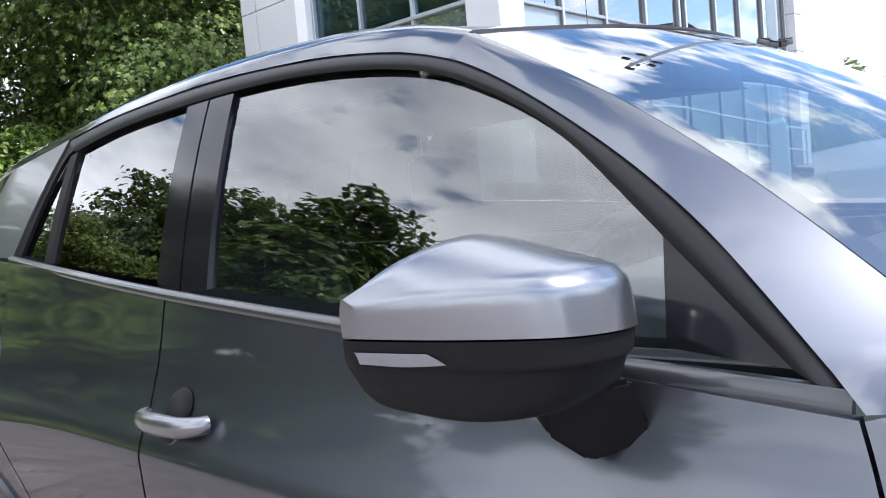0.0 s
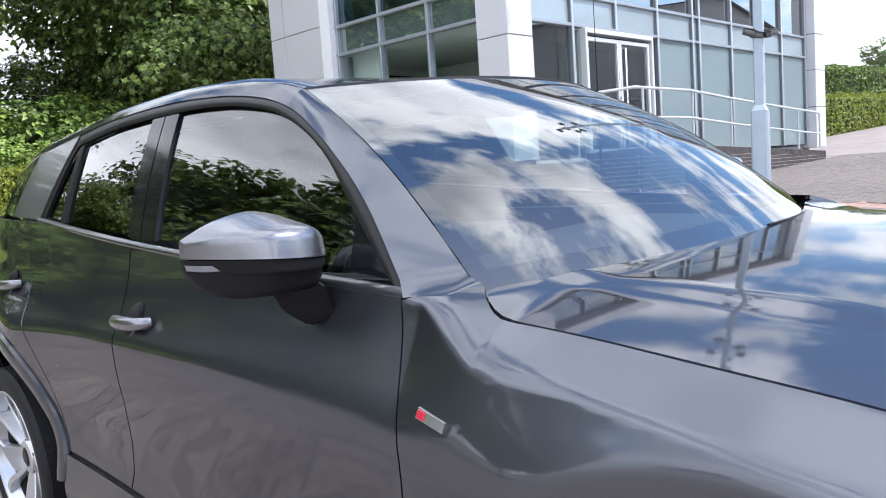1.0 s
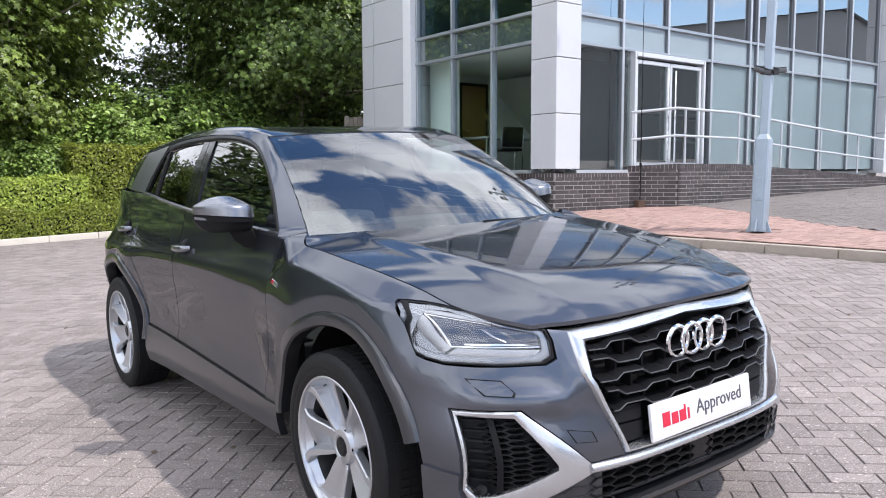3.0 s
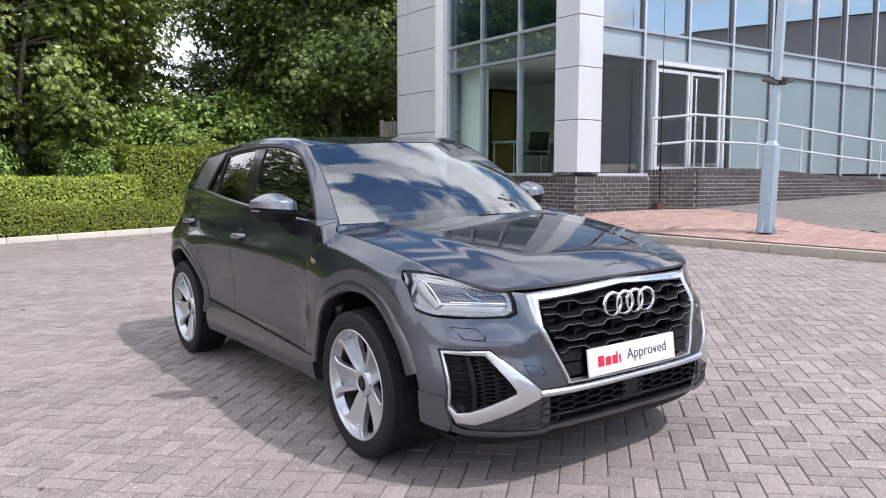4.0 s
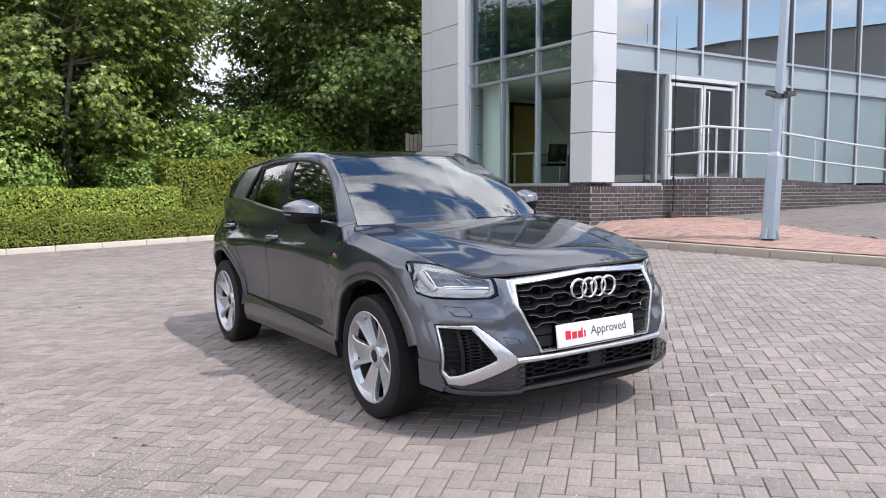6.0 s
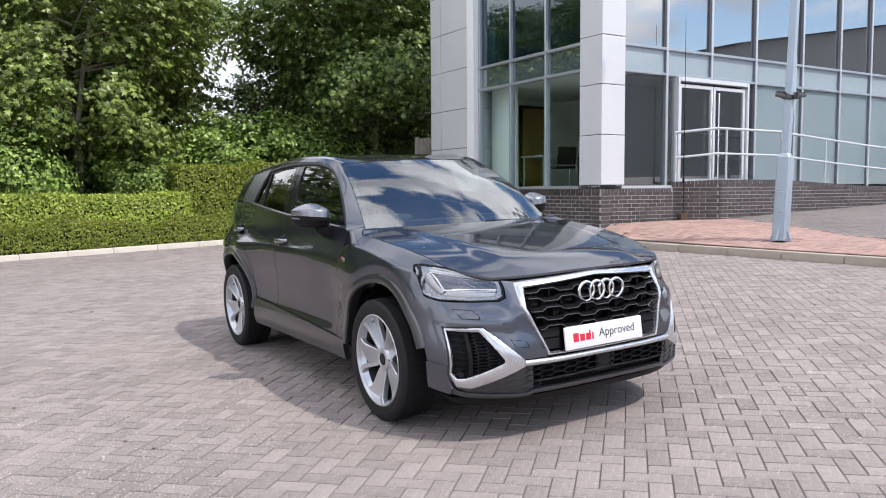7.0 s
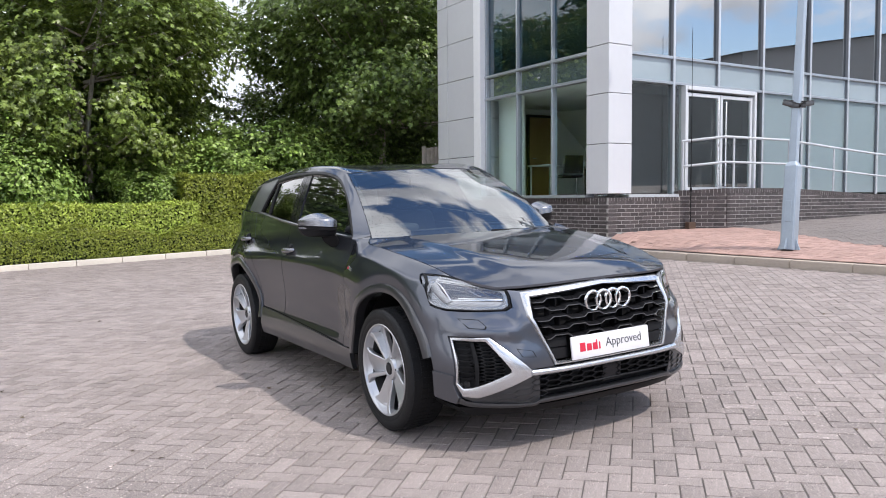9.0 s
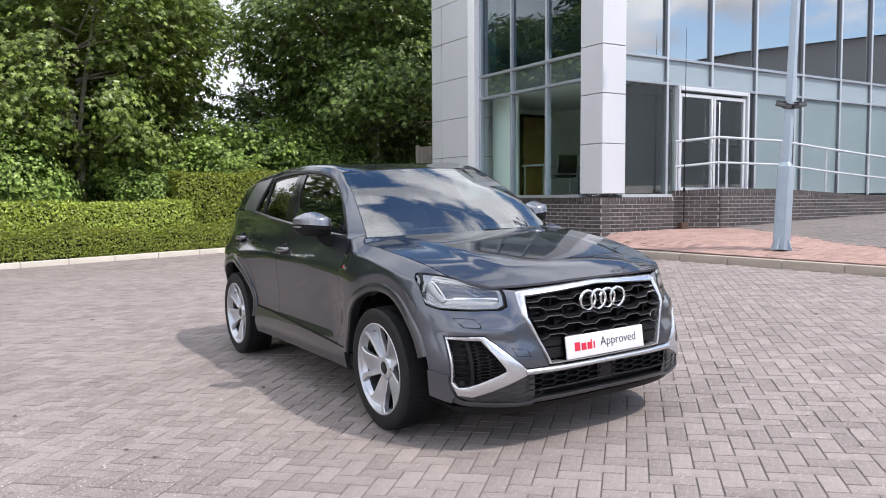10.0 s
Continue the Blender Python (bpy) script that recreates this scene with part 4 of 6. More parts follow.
# trees, hedge and a building on the near side of the yard, seen in paint and glass
for x, y, turn, s in ((-62.0, -14.0, 80, 0.6), (-60.0, 4.0, 10, 0.7), (-64.0, 20.0, 250, 0.65), (-58.0, -34.0, 310, 0.7)):
    copy_thing(far_tree, at(x, y, turn, scale=s))
tall = tree("tall_tree", at(-9.4, 19.6, 40), 11.4, 3.0, 0.2, 11, 15000, 0.30, 22, "tall green tree at the yard's edge", LEAFDEEP, low=0.10, bare=0.2, spray=0.9)
for x, y, turn, s in ((-11.4, 15.2, 150, 1.02), (-15.2, 13.0, 260, 0.72), (-14.6, 9.4, 20, 0.70)):
    copy_thing(tall, at(x, y, turn, scale=s))
hall = thing("neighbouring_hall", Matrix.Translation((12.0, -34.0, -0.3)), "low grey metal-clad hall across the yard", "building")
part("wall", box(bmesh.new(), -26, 26, -10, 0, -0.5, 7.4), RENDERWALL, hall, smooth=False)
bm = bmesh.new()
grid(bm, [[(-26.6, 0.6, 7.4), (26.6, 0.6, 7.4)], [(-26.6, -5, 8.6), (26.6, -5, 8.6)], [(-26.6, -10.6, 7.4), (26.6, -10.6, 7.4)]])
part("roof", outward(bm, Vector((0, 0, 1))), ROOFING, hall, smooth=False)

shed = thing("gabled_hall", Matrix.Translation((54.0, -26.0, 0.0)), "large dark metal-clad hall with a gabled roof", "building")
bm = bmesh.new()
prof = [(0.0, -1.0), (0.0, 13.5), (31.0, 18.7), (62.0, 13.5), (62.0, -1.0)]
one, two = [bm.verts.new((x, 0.0, z)) for x, z in prof], [bm.verts.new((x, -40.0, z)) for x, z in prof]
bm.faces.new(one[::-1])
bm.faces.new(two)
for k in (0, 3):
    bm.faces.new((one[k], one[k + 1], two[k + 1], two[k]))
bmesh.ops.recalc_face_normals(bm, faces=bm.faces[:])
part("wall", bm, ROOFING, shed, smooth=False)
bm = bmesh.new()
grid(bm, [[(-0.6, 0.6, 13.4), (31.0, 0.6, 18.8), (62.6, 0.6, 13.4)], [(-0.6, -40.6, 13.4), (31.0, -40.6, 18.8), (62.6, -40.6, 13.4)]])
part("roof", outward(bm, Vector((0, 0, 1))), ROOFING, shed, smooth=False)

rng = np.random.default_rng(77)
spots = np.stack([rng.uniform(-8, 6.5, 260), rng.uniform(-3.5, 13.5, 260), np.zeros(260)], 1)
spots[:130, 0] = rng.uniform(-8, -1.5, 130)
spots[:, 2] = [yard(x, y) + 0.006 for x, y, z in spots]
litter = new("leaf_litter", leaves("leaf_litter", spots, rng.normal(0, 0.25, (260, 3)) + np.array((0, 0, 1.0)), rng.uniform(0.012, 0.04, 260), DRYLEAF, 78))
tagged(litter, "dry leaf scraps and grit strewn over the paving", "leaf litter", kind="stuff")


# ---- the car: fields of its shape (x to its left, y to its tail, z up; front axle at y = 0) ----
def spline(pts):
    """A smooth curve through (a, b) pairs: Hermite pieces that don't overshoot."""
    n = len(pts)
    d = [(pts[i + 1][1] - pts[i][1]) / (pts[i + 1][0] - pts[i][0]) for i in range(n - 1)]
    m = [d[0]] + [0.0 if d[i - 1] * d[i] <= 0 else 2 * d[i - 1] * d[i] / (d[i - 1] + d[i]) for i in range(1, n - 1)] + [d[-1]]

    def at(a):
        if a <= pts[0][0]:
            return pts[0][1] + m[0] * (a - pts[0][0])
        if a >= pts[-1][0]:
            return pts[-1][1] + m[-1] * (a - pts[-1][0])
        i = max(k for k in range(n - 1) if pts[k][0] <= a)
        h = pts[i + 1][0] - pts[i][0]
        s = (a - pts[i][0]) / h
        return ((1 + 2 * s) * (1 - s) ** 2 * pts[i][1] + s * (1 - s) ** 2 * h * m[i]
                + s * s * (3 - 2 * s) * pts[i + 1][1] + s * s * (s - 1) * h * m[i + 1])
    return at


def soft(pts, width, lo, hi):
    """The same curve with its bends rounded over a width."""
    raw, n = spline(pts), 260
    step = (hi - lo) / n
    w = [math.exp(-0.5 * (k / 4) ** 2) for k in range(-10, 11)]
    tab = [sum(c * raw(lo + i * step + k / 4 * width) for c, k in zip(w, range(-10, 11))) / sum(w) for i in range(n + 1)]

    def at(a):
        s = min(n - 0.001, max(0.0, (a - lo) / step))
        i = int(s)
        u = s - i
        p, q, r, t = tab[max(0, i - 1)], tab[i], tab[i + 1], tab[min(n, i + 2)]
        return ((1 - u) ** 3 * p + (3 * u ** 3 - 6 * u * u + 4) * q + (-3 * u ** 3 + 3 * u * u + 3 * u + 1) * r + u ** 3 * t) / 6
    return at


def smooth(a, b, v):
    s = min(1.0, max(0.0, (v - a) / (b - a)))
    return s * s * (3 - 2 * s)


NOSE = soft([(0.16, 0.74), (0.22, 0.81), (0.32, 0.842), (0.45, 0.848), (0.56, 0.838), (0.70, 0.80), (0.80, 0.762), (0.88, 0.70), (0.95, 0.62)], 0.014, 0.12, 1.0)
LOWER = [(0.16, 0.76), (0.24, 0.815), (0.335, 0.836), (0.40, 0.827), (0.455, 0.815), (0.50, 0.811), (0.56, 0.812), (0.66, 0.822)]
DOOR = soft(LOWER + [(0.80, 0.836), (0.86, 0.835), (0.95, 0.826), (1.1, 0.80)], 0.018, 0.10, 1.25)
WING = soft([(0.16, 0.76), (0.24, 0.815), (0.33, 0.832), (0.50, 0.842), (0.70, 0.849), (0.79, 0.846), (0.86, 0.835), (0.955, 0.8165), (1.1, 0.785)], 0.012, 0.10, 1.25)
DOOR_TOP = soft([(0.78, 0.890), (0.865, 0.832), (0.91, 0.802), (1.0, 0.762), (1.10, 0.742), (1.2, 0.72)], 0.014, 0.70, 1.25)
WING_SLOPE = soft([(0.80, 1.05), (0.955, 0.8165), (0.966, 0.799), (0.99, 0.762), (1.015, 0.722), (1.035, 0.675), (1.047, 0.62)], 0.006, 0.70, 1.06)
DROP = soft([(-0.8, 0.17), (-0.5, 0.135), (-0.27, 0.105), (0.0, 0.055), (0.3, 0.012), (0.5, 0.0), (3.0, 0.0)], 0.05, -0.95, 3.2)
BELT = spline([(0.4, 0.995), (0.586, 1.014), (1.1, 1.058), (1.62, 1.098), (2.25, 1.152), (2.9, 1.19)])


def lesser(a, b, w):
    """The smaller of two, rounded where they meet."""
    h = max(w - abs(a - b), 0.0) / w
    return min(a, b) - h * h * w * 0.25


def skin(y, z):
    """Half the body's width before the nose and the tail draw in: an upright flank, cut by the doors' and the wing's upper slopes."""
    k, d = smooth(0.72, 0.30, y), DROP(y)
    x = (1 - k) * DOOR(z) if k < 1 else 0.0
    x += k * WING(z + d) if k > 0 else 0.0
    for axle, far in ((0.0, 0.030), (2.6, 0.038)):
        x += far * math.exp(-((y - axle) / 0.42) ** 2) * smooth(0.98, 0.80, z + d)
    if z > 0.72:
        x = lesser(x, DOOR_TOP(z) + 0.23 * max(0.0, 0.52 - y) + 0.03 * math.exp(-((y - 2.6) / 0.42) ** 2) * smooth(0.98, 0.80, z), 0.012 + 0.022 * smooth(0.15, 0.45, y) * smooth(1.2, 0.7, y))
        if y < 0.62:
            x = lesser(x, WING_SLOPE(z + d) + 0.36 * max(0.0, y - 0.36), 0.011 + 0.024 * smooth(0.15, 0.45, y))
    return x


def side(y, z):
    """Half the body's width at that length and height; round the arches the skin stands upright within a crisp edge."""
    x = skin(y, z)
    for axle in (0.0, 2.6):
        r = math.hypot(y - axle, z - 0.335)
        if 0.05 < r < 0.58 and z > 0.335:
            far = (0.53 + 0.007 * math.log(1 + math.exp((r - 0.53) / 0.007))) / r
            out = skin(axle + (y - axle) * far, 0.335 + (z - 0.335) * far)
            x += (out - x) * smooth(0.335, 0.58, z) * smooth(0.53, 0.38, abs(y - axle))
    if y < 0:
        low = smooth(0.62, 0.40, z)
        x *= max(0.0, 1 - min(1.0, -y / NOSE(z)) ** (2.8 + 0.2 * low)) ** (1 / (2.7 + 0.8 * low))
    if y > 2.5:
        x *= max(0.02, 1 - ((y - 2.5) / 0.90) ** 3.2) ** (1 / 3.4)
    return x


def front(x, z):
    """The length at which the nose lies, by the distance from the middle and the height."""
    lo, hi, x = -NOSE(z), 0.0, abs(x)
    for _ in range(22):
        mid = (lo + hi) / 2
        if side(mid, z) < x:
            lo = mid
        else:
            hi = mid
    # below the lamps the bumper slopes out to a crease, then turns under
    shelf = 0.020 * math.exp(-((z - 0.605) / 0.034) ** 2) - 0.013 * smooth(0.60, 0.70, z) * smooth(0.79, 0.70, z)
    bow = 0.020 * math.exp(-((z - 0.65) / 0.07) ** 2) * smooth(0.58, 0.43, x)
    return hi - bow - shelf * smooth(0.47, 0.56, x) * smooth(0.775, 0.70, x)


def cabin(y, z):
    """Half the width of the glasshouse."""
    d = z - BELT(y)
    x = 0.742 - 0.36 * d - 0.33 * d * d
    return x - 0.05 * smooth(1.6, 2.9, y) - 0.12 * smooth(2.6, 3.4, y)


def on_side(y, z, off=0.0):
    return (-side(y, z) - off, y, z)


def on_front(x, z, off=0.0):
    return (x, front(x, z) - off, z)


def on_cabin(y, z, off=0.0):
    return (-cabin(y, z) - off, y, z)


HOOD_MID = soft([(-0.82, 0.785), (-0.755, 0.818), (-0.66, 0.861), (-0.44, 0.921), (0.0, 0.991), (0.3, 1.022), (0.5, 1.038)], 0.04, -0.95, 0.6)
HOOD_NOSE = spline([(-0.9, 0.76), (-0.82, 0.775), (-0.74, 0.790), (-0.686, 0.806), (-0.579, 0.834), (-0.443, 0.863), (-0.3, 0.90)])
HOOD_HALF = soft([(-0.82, 0.40), (-0.74, 0.47), (-0.686, 0.535), (-0.579, 0.63), (-0.448, 0.679), (-0.303, 0.697), (-0.16, 0.714), (0.0, 0.728), (0.15, 0.735), (0.30, 0.739), (0.5, 0.742)], 0.03, -0.95, 0.6)


def height_at(y, half):
    """The height at which the wing is that far out, above its shoulder."""
    lo, hi = 0.84 - 0.1 * min(0.0, y + 0.2) - (0.06 if y < -0.2 else 0.0), 1.05 - DROP(y)
    for _ in range(26):
        mid = (lo + hi) / 2
        if side(y, mid) > half:
            lo = mid
        else:
            hi = mid
    return lo


HOOD_EDGE = soft([(y, HOOD_NOSE(y)) for y in (-0.9, -0.82, -0.74, -0.686, -0.62, -0.56)] + [(y, height_at(y, HOOD_HALF(y) + 0.003)) for y in (-0.44, -0.36, -0.28, -0.2, -0.1, 0.0, 0.1, 0.2, 0.3, 0.36)] + [(0.42, height_at(0.42, 0.722)), (0.52, height_at(0.42, 0.70) + 0.006)], 0.03, -0.9, 0.5)


def on_hood(x, y):
    s = abs(x) / HOOD_HALF(y)
    z = HOOD_MID(y) + (HOOD_EDGE(y) - HOOD_MID(y)) * s ** 2.4
    ridge = 0.40 + 0.14 * (y + 0.74) / 1.2
    return (x, y, z + 0.007 * smooth(ridge + 0.05, ridge - 0.05, abs(x)) * smooth(-0.80, -0.5, y))


def arc(cy, cz, r, a0, a1, n=20):
    return [(cy + r * math.cos(radians(a0 + (a1 - a0) * k / n)), cz + r * math.sin(radians(a0 + (a1 - a0) * k / n))) for k in range(n + 1)]


car = thing("parked_car", SITE @ Matrix.Translation((0.02, 0, 0)) @ Matrix.Diagonal((1.024, 1, 1, 1)), "dark grey metallic compact crossover car parked on block paving", "car")
IN = (1, 0, 0)
FOOT = lambda y: 0.385 + 0.048 * max(0.0, y - 0.56)     # the doors' lower edge climbs towards the tail
AX, WR = 0.335, 0.462       # axle height, arch radius at the paint's edge
SHUT_F = [(0.565, 1.016), (0.540, 0.93), (0.508, 0.82), (0.507, 0.72), (0.540, 0.58), (0.592, 0.44), (0.596, 0.385)]
SHUT_M = [(1.645, 1.098), (1.655, 0.98), (1.628, 0.84), (1.632, 0.68), (1.665, 0.50), (1.684, FOOT(1.684))]
SHUT_R = [(2.47, 1.166), (2.44, 1.02), (2.37, 0.92), (2.27, 0.82), (2.175, 0.68), (2.125, 0.52), (2.115, FOOT(2.115))]
shift = lambda pts, d: [(a + d, b) for a, b in pts]

# wing
lamp_edge = [(-0.412, 0.729), (-0.401, 0.744), (-0.378, 0.777), (-0.354, 0.808), (-0.318, 0.838), (-0.276, 0.868), (-0.277, 0.874), (-0.320, 0.874), (-0.362, 0.872), (-0.41, 0.867)]
GAP = [(y, HOOD_HALF(y) + 0.003) for y in (-0.443, -0.4, -0.36, -0.32, -0.28, -0.24, -0.2, -0.15, -0.1, -0.05, 0.0, 0.05, 0.1, 0.15, 0.2, 0.25, 0.3, 0.34)] + [(0.374, 0.739), (0.405, 0.722), (0.425, 0.704), (0.440, 0.688)]
hood_line = [(y, height_at(y, w)) for y, w in curve2(GAP, 56)]
WING_TOP = [(0.445, hood_line[-1][1] + 0.001), (0.475, 1.0255), (0.51, 1.0245), (0.54, 1.0230), (0.562, 1.0205)]
hood_line = hood_line + WING_TOP[:-1]
arch_front = [p for p in arc(0, AX, WR, 6.5, 127.0, 26)]
wing = curve2(shift(SHUT_F, -0.002), 16) + arch_front + [(-0.33, 0.720), (-0.37, 0.724)] + lamp_edge + hood_line
both("wing", panel(wing, on_side, (0.45, 0, -0.89), 0.009), PAINT, car)
# doors
belt_f = [(1.20, BELT(1.20)), (0.80, BELT(0.80))]
front_door = curve2(shift(SHUT_F, 0.002), 16) + [(1.1, FOOT(1.1))] + curve2(shift(SHUT_M, -0.003), 14)[::-1] + belt_f
both("front_door", panel(front_door, on_side, IN, 0.016), PAINT, car)
rear_door = curve2(shift(SHUT_M, 0.003), 14) + [(1.9, FOOT(1.9))] + curve2(shift(SHUT_R, -0.003), 18)[::-1] + [(2.2, BELT(2.2)), (1.9, BELT(1.9))]
both("rear_door", panel(rear_door, on_side, IN, 0.016), PAINT, car)
# rear quarter
arch_rear = arc(2.6, AX, WR + 0.01, 178.0, 6.0, 26)
quarter = curve2(shift(SHUT_R, 0.003), 18)[:-1] + [(2.118, 0.47)] + arch_rear + [(3.12, 0.36), (3.30, 0.36), (3.375, 0.60), (3.385, 0.9), (3.36, 1.10), (3.25, 1.19), (2.9, 1.18)]
both("rear_quarter", panel(quarter, on_side, IN, 0.018), PAINT, car)
# sills and arch mouldings
sill = [(0.47, 0.375), (0.47, 0.25), (2.13, 0.25), (2.13, FOOT(2.13) - 0.012), (1.3, FOOT(1.3) - 0.012), (0.58, 0.374)]
both("side_sill", panel(sill, lambda y, z: on_side(y, z, 0.006), IN, 0.03, 0.03), TRIM, car, "satin grey sill cover")
both("sill_strip", ribbon([(0.60, FOOT(0.60)), (2.11, FOOT(2.11))], [(0.60, FOOT(0.6) - 0.014), (2.11, FOOT(2.11) - 0.014)], lambda y, z: on_side(y, z, -0.004), IN, 30, 1, 0, 0.004), BLACK, car)


def arch_moulding(cy, r0, r1, a0, a1):
    n = 40
    rows = []
    for k in range(n + 1):
        a = radians(a0 + (a1 - a0) * k / n)
        row = []
        for r, off in ((r1 + 0.004, -0.002), (r1, 0.010), ((r0 + r1) / 2 + 0.01, 0.016), (r0 + 0.006, 0.013), (r0, 0.004), (r0 + 0.004, -0.05)):
            y, z = cy + r * math.cos(a), AX + r * math.sin(a)
            row.append((-side(y, max(0.24, z)) - off, y, z))
        rows.append(row)
    return outward(grid(bmesh.new(), rows), Vector((-1, 0, 0)))


both("arch_moulding", arch_moulding(0.0, 0.418, 0.466, 3, 163), TRIM, car, "satin grey wheel arch moulding")
both("arch_moulding", arch_moulding(2.6, 0.424, 0.476, 10, 176), TRIM, car, "satin grey wheel arch moulding")
for cy in (0.0, 2.6):
    bm = bmesh.new()
    rows = [[(x, cy + 0.44 * math.cos(radians(a)), AX + 0.44 * math.sin(radians(a))) for x in (-0.745, -0.52)] for a in range(0, 181, 10)]
    grid(bm, rows)
    bm.faces.new([bm.verts.new((-0.52, cy + 0.44 * math.cos(radians(a)), AX + 0.44 * math.sin(radians(a)))) for a in range(0, 181, 10)])
    both("wheel_housing", bm, BLACK, car)

# bonnet
corner = [(-0.733, 0.372), (-0.716, 0.405), (-0.698, 0.425), (-0.672, 0.438), (-0.60, 0.427)]
left_edge = [(-HOOD_HALF(y) + 0.004, y) for y in (-0.66, -0.63, -0.579, -0.51, -0.443, -0.38, -0.3, -0.22, -0.148, -0.07, 0.019, 0.12, 0.221, 0.30, 0.34)]
back = [(-0.45, 0.372), (-0.25, 0.318), (0.0, 0.297)]
nose = [(x, front(x, 0.812 - 0.018 * (x / 0.47) ** 2) + 0.006) for x in (-0.50, -0.40, -0.25, 0.0)]
half = curve2(left_edge, 40) + curve2([left_edge[-1]] + corner + back, 34)[1:]
bonnet = [*curve2(nose[::-1] + [left_edge[0]], 10)[:-1], *half]
bonnet = bonnet + [(-x, y) for x, y in bonnet[::-1] if abs(x) > 1e-6]
part("bonnet", panel(bonnet, on_hood, (0, 0, -1), 0.025), PAINT, car)
bm = bmesh.new()
grid(bm, [[(x, 0.27 + 0.13 * (x / 0.68) ** 2 + d, 1.004 - 0.01 * (x / 0.68) ** 2 + 0.012 * (d > 0.1)) for x in [k * 0.61 / 8 for k in range(-8, 9)]] for d in (0.0, 0.06, 0.10)])
part("cowl", outward(bm, Vector((0, 0, 1))), BLACK, car, "black scuttle panel under the windscreen")


# windscreen and pillars
def screen(u, v):
    x = u * (0.672 + (0.535 - 0.672) * v)
    y = (0.470 - 0.160 * (1 - u * u)) * (1 - v) + (1.085 - 0.085 * (1 - u * u)) * v
    z = (1.022 + 0.010 * (1 - u * u)) * (1 - v) + (1.432 + 0.016 * (1 - u * u)) * v
    lift = 0.030 * math.sin(math.pi * v)
    return Vector((x, y - lift * 0.55, z + lift * 0.83))


def screen_part(u0, u1, v0, v1, nu, nv, down):
    bm = grid(bmesh.new(), [[screen(u0 + (u1 - u0) * i / nu, v0 + (v1 - v0) * j / nv) - Vector((0, -0.4, 0.8)) * down for i in range(nu + 1)] for j in range(nv + 1)])
    return outward(bm, Vector((0, -0.5, 0.8)))


part("windscreen", screen_part(-0.995, 0.995, -0.04, 1.0, 28, 18, 0.001), SCREEN_GLASS, car)
for u0, u1, v0, v1 in ((-0.99, -0.945, 0, 1), (0.945, 0.99, 0, 1), (-0.945, 0.945, 0.0, 0.06), (-0.945, 0.945, 0.972, 1.0)):
    part("screen_border", screen_part(u0, u1, v0, v1, 20, 14, 0.005), GLOSSBLACK, car, "black printed glass border")

FRAME_OUT = [(0.572, 1.026), (0.716, 1.171), (0.875, 1.285), (1.056, 1.383), (1.214, 1.429), (1.427, 1.457), (1.70, 1.469), (2.05, 1.460), (2.30, 1.436)]
TOP_F = [(0.62, 1.043), (0.745, 1.153), (0.90, 1.279), (1.059, 1.360), (1.199, 1.401), (1.407, 1.429), (1.66, 1.437), (2.0, 1.428), (2.24, 1.402)]
FRAME_Z = spline([(1.0, 1.358), (1.085, 1.394), (1.214, 1.429), (1.427, 1.457), (1.70, 1.469), (2.05, 1.460), (2.30, 1.436), (2.7, 1.398), (3.2, 1.335)])
frame_line = resample(FRAME_OUT, 60)
upto = [p for p in frame_line if p.x <= 1.085]
rows = []
steps = resample([(q.x, q.y) for q in upto] + [(1.085, FRAME_Z(1.085))], 24)
wing_top = resample(WING_TOP[::-1], 6)
rows.append([Vector(on_side(p.x, p.y)) for p in wing_top])
for k, p in enumerate(steps[1:]):
    outer, inner = Vector(on_cabin(p.x, p.y, 0.004)), screen(-1.0, (k + 1) / 24)
    row = []
    for j in range(7):
        w = 1 - j / 6
        q = inner.lerp(outer, w)
        row.append(Vector((q.x, q.y, outer.z + (inner.z - outer.z) * (1 - w ** 1.8))))
    rows.append(row)
bm = outward(grid(bmesh.new(), rows), Vector((-0.5, -0.3, 0.6)))
both("a_pillar", bm, PAINT, car, angle=70)

ROOF_MID = spline([(0.95, 1.438), (1.0, 1.450), (1.3, 1.474), (1.7, 1.488), (2.1, 1.486), (2.6, 1.462), (3.0, 1.420), (3.2, 1.390)])
rows = []
for j in range(41):
    s = j / 40
    row = []
    y1 = 1.085 + (3.16 - 1.085) * s
    zo = FRAME_Z(y1)
    xo = cabin(y1, zo) + 0.004
    for k in range(-14, 15):
        u = k / 14
        e = abs(u)
        if e > 11 / 14:                      # the rail beside the roof skin
            w = (e - 11 / 14) / (3 / 14)
            x = (xo - 0.053) + 0.053 * w
            z = zo + 0.038 * (1 - w ** 1.8)
        else:
            x = (xo - 0.053) * e * 14 / 11
            zz = ROOF_MID(y1)
            z = (zo + 0.038) + (max(zz, zo + 0.042) - zo - 0.038) * (1 - (e * 14 / 11) ** 2.6)
        y = y1 - 0.085 * (1 - min(1.0, x / 0.53) ** 2) * (1 - s)
        if e <= 11 / 14:                     # its front edge meets the windscreen's top
            top = screen(min(1.0, x / 0.535), 1.0).z + 0.003
            front_z = (FRAME_Z(1.085) + 0.038) + (max(ROOF_MID(1.085), FRAME_Z(1.085) + 0.042) - FRAME_Z(1.085) - 0.038) * (1 - (e * 14 / 11) ** 2.6)
            z += (top - front_z) * (1 - smooth(0.0, 0.45, s))
        row.append((math.copysign(x, u), y, z))
    rows.append(row)
rows.insert(0, [(x, y + 0.004, z - 0.016) for x, y, z in rows[0]])
part("roof", outward(grid(bmesh.new(), rows), Vector((0, 0, 1))), PAINT, car, angle=50)

